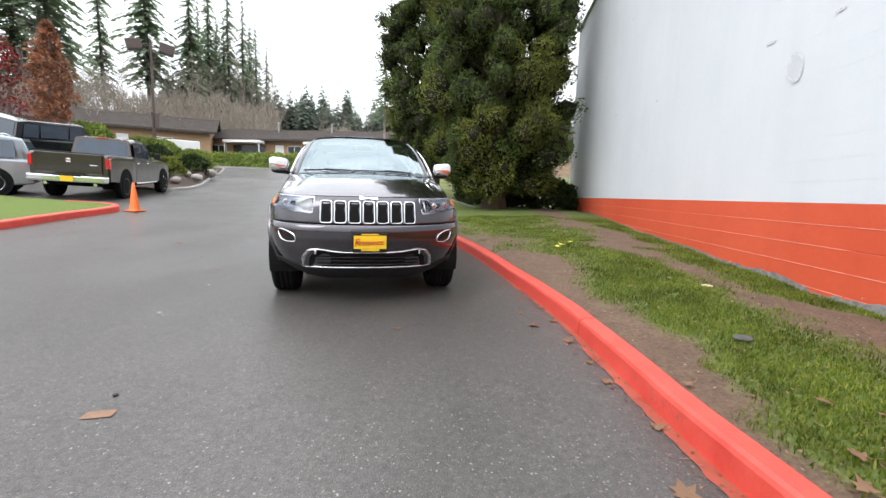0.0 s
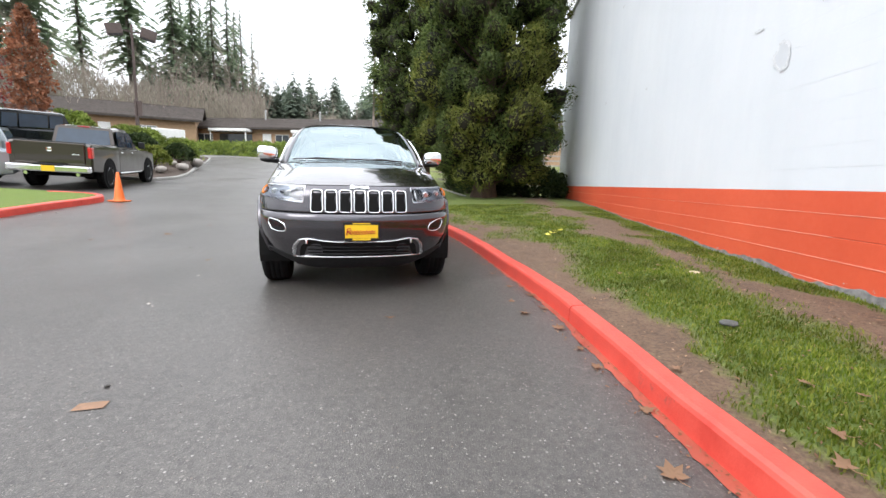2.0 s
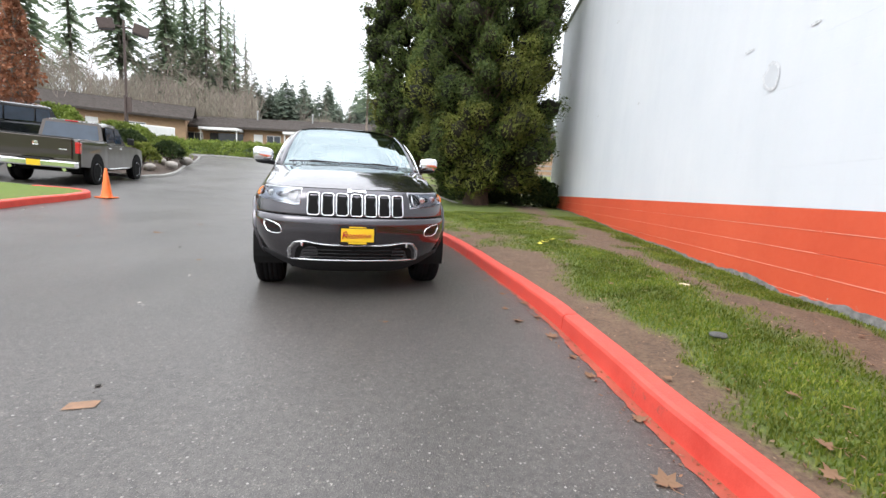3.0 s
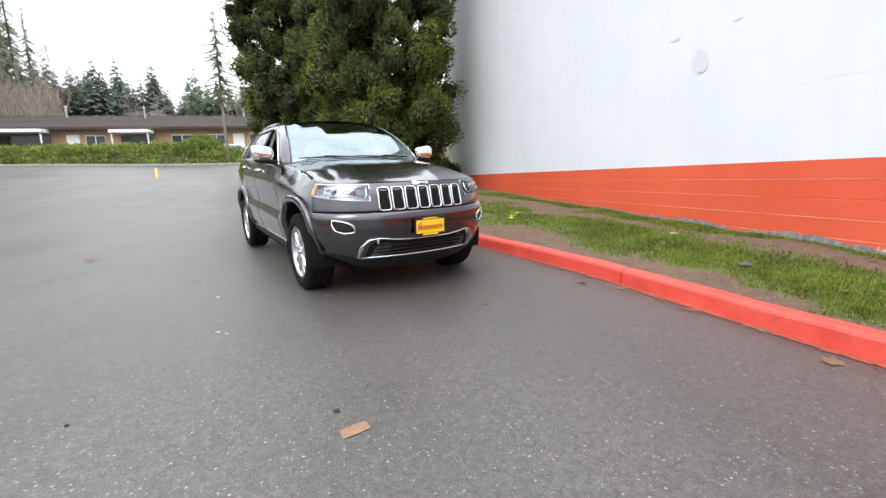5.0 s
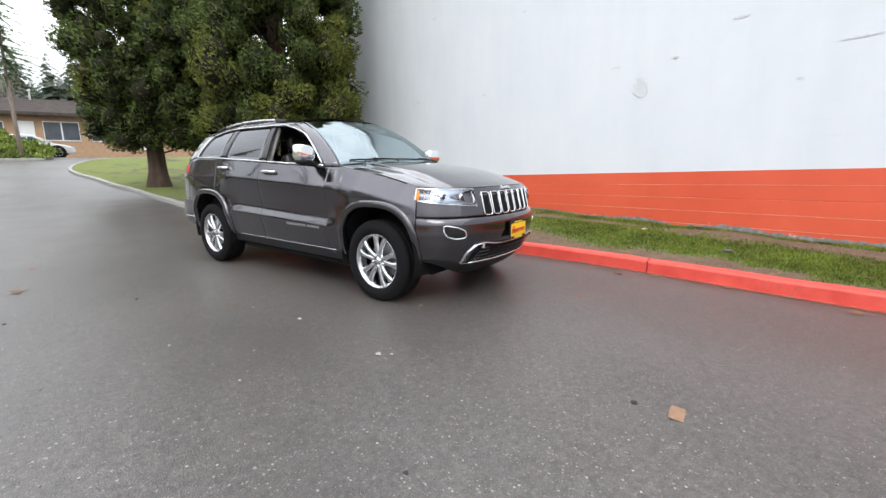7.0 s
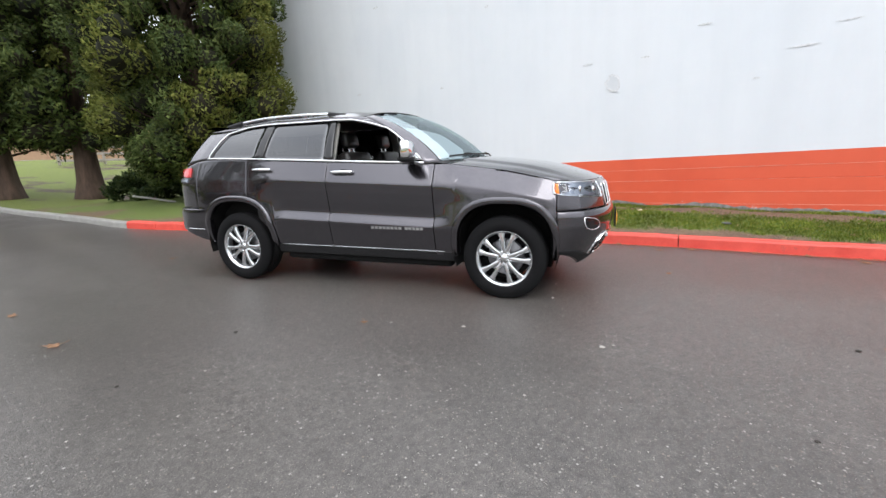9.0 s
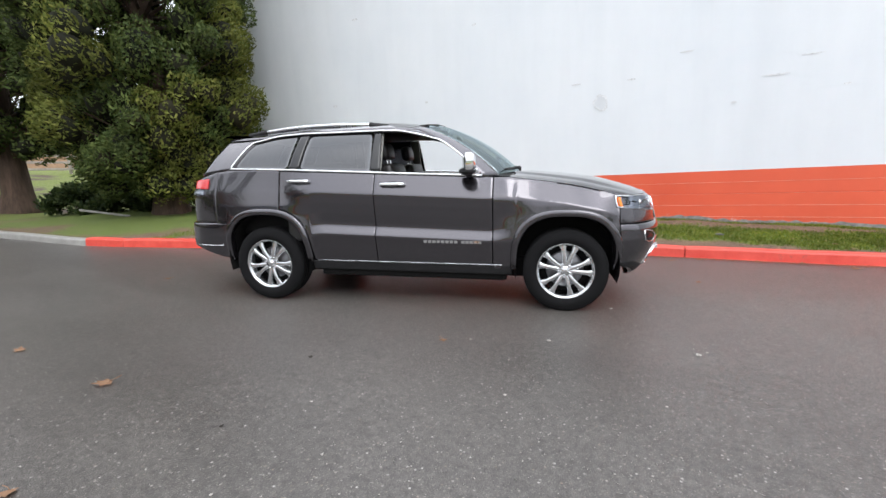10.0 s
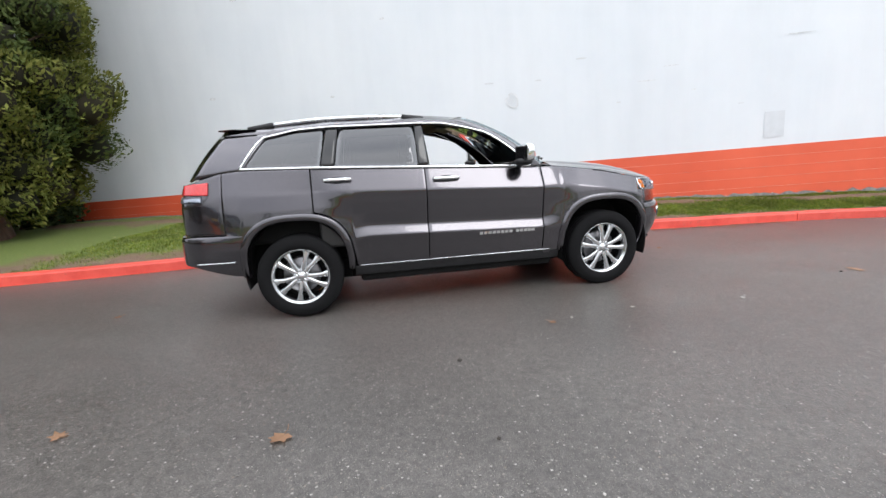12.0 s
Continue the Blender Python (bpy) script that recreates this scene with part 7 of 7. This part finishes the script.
BARE = [branchy(s, 12, 0.5, 5, 0.055) for s in (1, 2, 3)]
BARE_ME = []
for V, F, _ in BARE:
    me = bpy.data.meshes.new("bare_limbs")
    me.from_pydata([tuple(v) for v in V], [], F)
    me.materials.append(M_TWIG)
    BARE_ME.append(me)
rg2 = random.Random(9)
for i in range(30):
    az = rg2.uniform(-47, -8) if i < 10 else rg2.uniform(-50, -27)
    d = rg2.uniform(58, 78)
    x, y = math.sin(radians(az)) * d, math.cos(radians(az)) * d
    s = rg2.uniform(1.0, 1.6) if az < -26 else rg2.uniform(0.8, 1.15)
    t = tagged(empty("tree", Matrix.LocRotScale((x, y, gz(x, y) - 0.3), Euler((0, 0, i)), (s, s, s))), "leafless grey-brown tree behind the low buildings", "bare tree", "bare trees behind the low buildings")
    new("crown", BARE_ME[i % 3]).parent = t


def leafy(x, y, height, width, seed, leaf, label, per=26, size=0.17, z=None):
    rg = np.random.default_rng(seed)
    root = tagged(empty("tree", pose(x, y, (gz(x, y) if z is None else z))), label, "tree")
    V, F, tips = branchy(seed, height, 0.32, 4, 0.12)
    mesh_ob("trunk", V, F, M_BARK_GREY, root)
    cs, rs = [], []
    for i in range(170):
        f = i / 170
        a = i * 2.39996
        r = width / 2 * (math.sin(math.pi * min(1, 0.16 + f * 0.84)) ** 0.75) * rg.uniform(0.3, 1.0)
        cs.append((math.cos(a) * r, math.sin(a) * r, height * (0.2 + 0.8 * f)))
        rs.append(rg.uniform(0.25, 0.5) * width / 3)
    V, F = leaf_cloud(cs, rs, per, size, seed, -0.2)
    fast_mesh("crown", V, F, leaf, root)
    return root


x, y = math.sin(radians(-48.3)) * 33, math.cos(radians(-48.3)) * 33
leafy(x, y, 7.3, 2.1, 31, M_RUST, "narrow upright tree with russet brown leaves", z=2.4)
x, y = math.sin(radians(-51.6)) * 40, math.cos(radians(-51.6)) * 40
leafy(x, y, 7.4, 4.0, 32, M_CRIMSON, "crimson-leaved tree thinning in autumn", 9, 0.2, z=2.4)
x, y = math.sin(radians(-56)) * 44, math.cos(radians(-56)) * 44
leafy(x, y, 8.0, 4.6, 33, M_CRIMSON, "crimson-leaved tree thinning in autumn", 10, 0.2, z=2.4)


# ---- grass blades, fallen leaves, litter, wall marks ----
rg = np.random.default_rng(12)


def blades(name, n, place, lo, hi, label):
    P = []
    while len(P) < n:
        p = place()
        if p is not None:
            P.append(p)
    P = np.array(P)
    a = rg.uniform(0, 6.283, n)
    h = rg.uniform(lo, hi, n)
    w = rg.uniform(0.0025, 0.0055, n)
    lean = rg.uniform(0.1, 0.75, n) * h
    b = rg.uniform(0, 6.283, n)
    off = np.stack([np.cos(a) * w, np.sin(a) * w, np.zeros(n)], 1)
    tip = P + np.stack([np.cos(b) * lean, np.sin(b) * lean, h], 1)
    mid = P + np.stack([np.cos(b) * lean * 0.3, np.sin(b) * lean * 0.3, h * 0.6], 1)
    V = np.stack([P - off, P + off, mid + off * 0.8, mid - off * 0.8, tip], 1).reshape(-1, 3)
    i = np.arange(n) * 5
    F = np.concatenate([np.stack([i, i + 1, i + 2], 1), np.stack([i, i + 2, i + 3], 1), np.stack([i + 3, i + 2, i + 4], 1)])
    return tagged(fast_mesh(name, V, F, M_BLADE), label, "grass", kind="stuff")


def verge_place():
    y = -3.5 + 15.5 * rg.uniform() ** 1.1
    xk = kerb_x(y)
    x = rg.uniform(xk + 0.17, 2.99)
    if grassy(x, y) < rg.uniform(-0.35, 0.60):
        return None
    return (x, y, verge_z(x, y) - 0.004)


blades("grass_blades", 115000, verge_place, 0.012, 0.042, "short bright green grass blades on the verge")


def maple_leaf(name, x, y, z, size, yaw, tilt, material, label, seed):
    """A fallen lobed leaf, curled, with its stalk."""
    r = random.Random(seed)
    lobes = [(0, 1.0), (26, 0.55), (48, 0.85), (72, 0.45), (100, 0.70), (130, 0.38), (160, 0.30), (180, 0.16), (200, 0.30), (230, 0.38), (260, 0.70), (288, 0.45), (312, 0.85), (334, 0.55)]
    vs = [(0, 0, 0.012)]
    for ring in (0.5, 1.0):
        for a, q in lobes:
            q *= r.uniform(0.88, 1.1) * ring
            vs.append((math.sin(radians(a)) * q * size, math.cos(radians(a)) * q * size, 0.006 + 0.22 * size * (q * ring) ** 2 * (0.5 + 0.5 * math.sin(radians(a * 2) + seed))))
    n = len(lobes)
    fs = [(0, 1 + i, 1 + (i + 1) % n) for i in range(n)] + [(1 + i, 1 + n + i, 1 + n + (i + 1) % n, 1 + (i + 1) % n) for i in range(n)]
    ob = mesh_ob(name, vs, fs, material, None, True)
    ob.matrix_basis = pose(x, y, z, tilt, 0, yaw)
    v, f = tube([(0, -size * 0.1, 0.01), (0.01, -size * 0.55, 0.012), (0.03, -size * 0.9, 0.02)], 0.0016, 5)
    mesh_ob("stalk", v, f, material, ob)
    return tagged(ob, label, "leaf", "fallen leaves")


spots = [(0.80, 1.66, 0.085), (-4.98, 6.32, 0.085), (0.38, 3.60, 0.075), (0.48, 4.15, 0.07), (0.60, 3.28, 0.075), (0.74, 2.62, 0.06), (0.30, 4.42, 0.06), (0.12, 4.95, 0.05), (-0.72, 3.28, 0.045), (-5.06, 7.48, 0.06), (-3.30, 8.91, 0.06),
         (-3.37, 4.92, 0.05), (0.55, 3.75, 0.06), (0.86, 2.15, 0.06), (0.28, 3.9, 0.05), (0.70, 2.90, 0.05), (-5.6, 5.6, 0.05)]
for i, (x, y, s) in enumerate(spots):
    maple_leaf("fallen_leaf", x, y, gz(x, y) + 0.004, s, i * 77, 4, M_DEAD, "curled brown maple leaf on the damp asphalt", i)
rl = random.Random(5)
for i in range(32):
    y = rl.uniform(1.2, 10.5)
    x = kerb_x(y) + rl.uniform(0.2, 2.4)
    maple_leaf("fallen_leaf", x, y, verge_z(x, y) + 0.015, rl.uniform(0.022, 0.048), rl.uniform(0, 360), rl.uniform(-20, 20), M_DEAD, "curled brown maple leaf on the grass verge", i + 40)
for i, (x, y) in enumerate([(1.36, 1.58), (1.46, 1.74), (1.62, 2.16)]):
    maple_leaf("fallen_leaf", x, y, verge_z(x, y) + 0.02, 0.06, i * 50, 10, M_DEAD, "large curled brown leaf on the soil", i + 90)
M_YLEAF = plain("yellow_leaf", (0.62, 0.56, 0.06), 0.6, 0, 0.15, 30)
for i in range(6):
    x, y = 1.15 + 0.16 * rl.uniform(-1, 1), 6.7 + 0.5 * rl.uniform(-1, 1)
    maple_leaf("fallen_leaf", x, y, verge_z(x, y) + 0.02, 0.07, i * 61, 12, M_YLEAF, "bright yellow fallen leaf on the verge", i + 120)

# orange paint dab, pale flecks and grit on the asphalt
dab = plain("worn_orange_paint", (0.235, 0.135, 0.080), 0.7, 0, 0.25, 30, 0.3)
vs = [(-1.89 + c * math.cos(radians(22)) - s * math.sin(radians(22)), 1.79 + c * math.sin(radians(22)) + s * math.cos(radians(22))) for c, s in
      ((-0.070, -0.034), (-0.02, -0.037), (0.066, -0.036), (0.070, 0.028), (0.03, 0.034), (-0.060, 0.033))]
tagged(mesh_ob("paint_mark", [(x, y, gz(x, y) + 0.0045) for x, y in vs], [tuple(range(6))], dab), "worn orange paint dab on the asphalt", "paint mark")
M_CHIP = plain("pale_stone_chip", (0.33, 0.31, 0.285), 0.7, 0, 0.15, 30)
M_DARKCHIP = plain("dark_bark_chip", (0.03, 0.025, 0.02), 0.8)


def chip(x, y, s, material, label, seed, name="stone_chip", z=None):
    b = bmesh.new()
    bmesh.ops.create_icosphere(b, subdivisions=1, radius=s)
    for v in b.verts:
        v.co *= 1 + 0.5 * noise.noise(v.co / s + Vector((seed, 0, 0)))
        v.co.z *= 0.35
    ob = tagged(part(name, b, material, None), label, "litter", "small litter on the asphalt")
    ob.matrix_basis = pose(x, y, (gz(x, y) if z is None else z) + s * 0.25, 0, 0, seed * 50)


for i, (x, y, s) in enumerate([(-3.01, 4.22, 0.032), (-2.79, 3.26, 0.034), (-2.72, 3.21, 0.02), (-2.03, 3.95, 0.022), (-3.25, 4.75, 0.02), (-1.62, 4.1, 0.016), (-3.9, 4.2, 0.016), (-4.5, 5.1, 0.013), (-2.4, 3.7, 0.013), (-3.6, 3.4, 0.014), (-5.2, 4.9, 0.012), (-1.0, 2.4, 0.010), (-8.7, 8.0, 0.06), (-8.65, 7.6, 0.05)]):
    chip(x, y, s * 0.62, M_CHIP, "pale flat stone chip on the asphalt", i)
for i, (x, y, s) in enumerate([(-1.97, 1.97, 0.018), (-4.08, 5.57, 0.018), (-4.9, 5.3, 0.012), (-3.2, 2.2, 0.012)]):
    chip(x, y, s, M_DARKCHIP, "small dark bark chip on the asphalt", i + 30, "bark_chip")
# loose pale grit over the nearer asphalt
n = 22000
gx, gy = rg.uniform(-7.0, 0.9, n), rg.uniform(0.2, 9.5, n)
keep = gx < np.array([kerb_x(v) for v in gy]) - 0.02
gx, gy = gx[keep], gy[keep]
n = len(gx)
s = (rg.uniform(0.0016, 0.0056, n) * rg.uniform(0.5, 1.0, n))[:, None]
P = np.stack([gx, gy, [gz(a, b) + 0.001 for a, b in zip(gx, gy)]], 1)
D = rg.normal(size=(n, 4, 3)) * np.array([1, 1, 0.35])
V = (P[:, None, :] + D * s[:, None, :]).reshape(-1, 3)
i = np.arange(n) * 4
F = np.concatenate([np.stack([i, i + 1, i + 2], 1), np.stack([i, i + 2, i + 3], 1), np.stack([i, i + 3, i + 1], 1), np.stack([i + 1, i + 3, i + 2], 1)])
tagged(fast_mesh("grit", V, F, M_CHIP), "loose pale grit over the damp asphalt", "grit", kind="stuff")

# broken drain stone and pale rag on the verge, metal bar by the tree
b = bmesh.new()
bmesh.ops.create_icosphere(b, subdivisions=3, radius=0.06)
for v in b.verts:
    v.co *= 1 + 0.5 * noise.noise(v.co * 9)
    v.co.z *= 0.30
    v.co.x *= 1.3
ob = tagged(part("stone_slab", b, plain("dark_slate", (0.075, 0.075, 0.07), 0.7, 0, 0.3, 20, 0.6), None, "", True), "dark broken slate piece lying on the grass", "stone")
ob.matrix_basis = pose(1.70, 3.02, verge_z(1.70, 3.02) + 0.02, 0, 0, 40)
b = bmesh.new()
bmesh.ops.create_icosphere(b, subdivisions=3, radius=0.05)
for v in b.verts:
    v.co *= 1 + 0.4 * noise.noise(v.co * 12)
    v.co.z *= 0.25
ob = tagged(part("paper_scrap", b, plain("dirty_paper", (0.55, 0.45, 0.30), 0.9, 0, 0.2, 25), None, "", True), "pale crumpled paper scrap on the bare soil", "litter")
ob.matrix_basis = pose(2.02, 4.25, verge_z(2.02, 4.25) + 0.01)
ob = tagged(part("metal_bar", box_bm(1.0, 0.10, 0.05, None, 0.01), M_KERB_GREY, None), "grey metal bar leaning low beside the evergreen", "metal bar")
ob.matrix_basis = pose(-1.15, 15.9, gz(-1.15, 15.9) + 0.30, 0, 14, -20)

# marks on the wall: patched hole, grey repaint patch, scars
M_PATCH = plain("rough_grey_patch", (0.64, 0.65, 0.67), 0.8, 0, 0.2, 20, 0.6)
M_SCAR = plain("bare_scar", (0.60, 0.61, 0.62), 0.9, 0, 0.3, 25)
M_REPAINT = plain("light_grey_repaint", (0.60, 0.62, 0.65), 0.55, 0, 0.05, 5)


def wall_mark(name, y, z, w, h, material, label, seed, ring=False, rect=False):
    n = 24
    r = random.Random(seed)
    vs = []
    for k in range(n):
        a = 2 * math.pi * k / n
        q = 1 + (0 if rect else r.uniform(-0.16, 0.16))
        c, s_ = math.cos(a), math.sin(a)
        if rect:
            m = max(abs(c), abs(s_))
            c, s_ = c / m, s_ / m
        vs.append((WALL_X - 0.0075, y + c * w / 2 * q, z + s_ * h / 2 * q))
    if ring:
        vs += [(WALL_X - 0.0085, y + (a[1] - y) * 0.72, z + (a[2] - z) * 0.76) for a in vs]
        fs = [(k, (k + 1) % n, n + (k + 1) % n, n + k) for k in range(n)]
    else:
        fs = [tuple(range(n))]
    tagged(mesh_ob(name, vs, fs, material), label, "wall mark")


wall_mark("plaster_patch", 5.04, 2.60, 0.24, 0.28, M_REPAINT, "round patched hole in the white wall", 1)
wall_mark("plaster_ring", 5.04, 2.60, 0.27, 0.31, M_PATCH, "rough rim of the patched hole", 2, ring=True)
wall_mark("paint_patch", -0.02, 1.635, 0.36, 0.50, M_REPAINT, "light grey rectangle of repainted wall", 3, rect=True)
for i, (y, z, w, h) in enumerate([(3.62, 3.28, 0.20, 0.03), (2.36, 2.71, 0.38, 0.025), (1.47, 2.45, 0.10, 0.03), (11.01, 5.35, 0.16, 0.05), (11.92, 3.35, 0.16, 0.06), (7.68, 4.55, 0.10, 0.05), (4.5, 2.95, 0.14, 0.03),
                                  (5.5, 3.0, 0.18, 0.03), (2.9, 2.35, 0.10, 0.03), (-0.4, 3.27, 0.5, 0.02), (1.9, 2.95, 0.3, 0.018), (3.2, 4.6, 0.25, 0.02), (9.0, 3.1, 0.09, 0.05), (0.6, 2.1, 0.12, 0.02), (16.2, 5.5, 0.2, 0.12)]):
    wall_mark("wall_scar", y, z, w, h, M_PATCH if i % 3 else M_SCAR, "small scrape in the white wall paint", i + 10)

# faded orange bay line on the far slope
M_LINE = plain("faded_orange_line", (0.55, 0.27, 0.05), 0.7, 0, 0.2, 12)
line = [((-13.2 + 1.9 * k / 20), 32.8 - 5.6 * k / 20) for k in range(21)]
vs = []
for x, y in line:
    vs += [(x - 0.07, y, gz(x - 0.07, y) + 0.012), (x + 0.07, y, gz(x + 0.07, y) + 0.012)]
tagged(mesh_ob("bay_line", vs, grid_faces(21, 2), M_LINE), "faded orange parking bay line", "road marking")

# red paint spilt and flaked along the kerb's foot
M_SPILL = make_kerb("spilt_red_paint", (0.26, 0.055, 0.035), (0.40, 0.085, 0.05), (0.07, 0.06, 0.055))
sel = [k for k in range(i_red) if 0.4 < KP[k, 1] < 12.5]
run = []
for a, b in zip(sel[:-1], sel[1:]):
    x, y = KP[a]
    run.append((x, y, 0.024 + 0.040 * (1 - ss((y - 2.4) / 2.5)) + 0.035 * max(0.0, noise.noise((y * 2.1, 0, 20))) + 0.026 * noise.noise((y * 13, 0, 21))))
vs = []
for x, y, w in run:
    vs += [(x + 0.012, y, gz(x, y) + 0.004), (x - max(0.002, w) * 0.92, y - max(0.002, w) * 0.3, gz(x, y) + 0.004)]
tagged(mesh_ob("paint_spill", vs, grid_faces(len(run), 2), M_SPILL), "flaked red paint spilt along the kerb foot", "paint mark")

# small leaf scraps and twigs strewn over the verge and the kerb's foot
n = 3800
yy = 0.8 + 12 * rg.uniform(size=n) ** 1.3
kx = np.array([kerb_x(v) for v in yy])
foot = rg.uniform(size=n) < 0.14
xx = np.where(foot, kx - 0.01 - 0.16 * rg.uniform(size=n) ** 2, kx + 0.17 + (2.82 - kx) * rg.uniform(size=n) ** 0.9)
zz = np.array([gz(a, b) + 0.008 if f else verge_z(a, b) + 0.012 for a, b, f in zip(xx, yy, foot)])
a = rg.uniform(0, 6.283, n)
ln, wd = rg.uniform(0.005, 0.018, n), rg.uniform(0.003, 0.008, n)
u = np.stack([np.cos(a), np.sin(a), rg.normal(scale=0.25, size=n)], 1)
v = np.stack([-np.sin(a), np.cos(a), rg.normal(scale=0.25, size=n)], 1)
P = np.stack([xx, yy, zz], 1)
V = np.stack([P - u * ln[:, None], P + v * wd[:, None], P + u * ln[:, None], P - v * wd[:, None]], 1).reshape(-1, 3)
i = np.arange(n) * 4
tagged(fast_mesh("leaf_litter", V, np.stack([i, i + 1, i + 2, i + 3], 1), M_DEAD), "small brown leaf scraps and twigs on the verge", "leaf litter", kind="stuff")
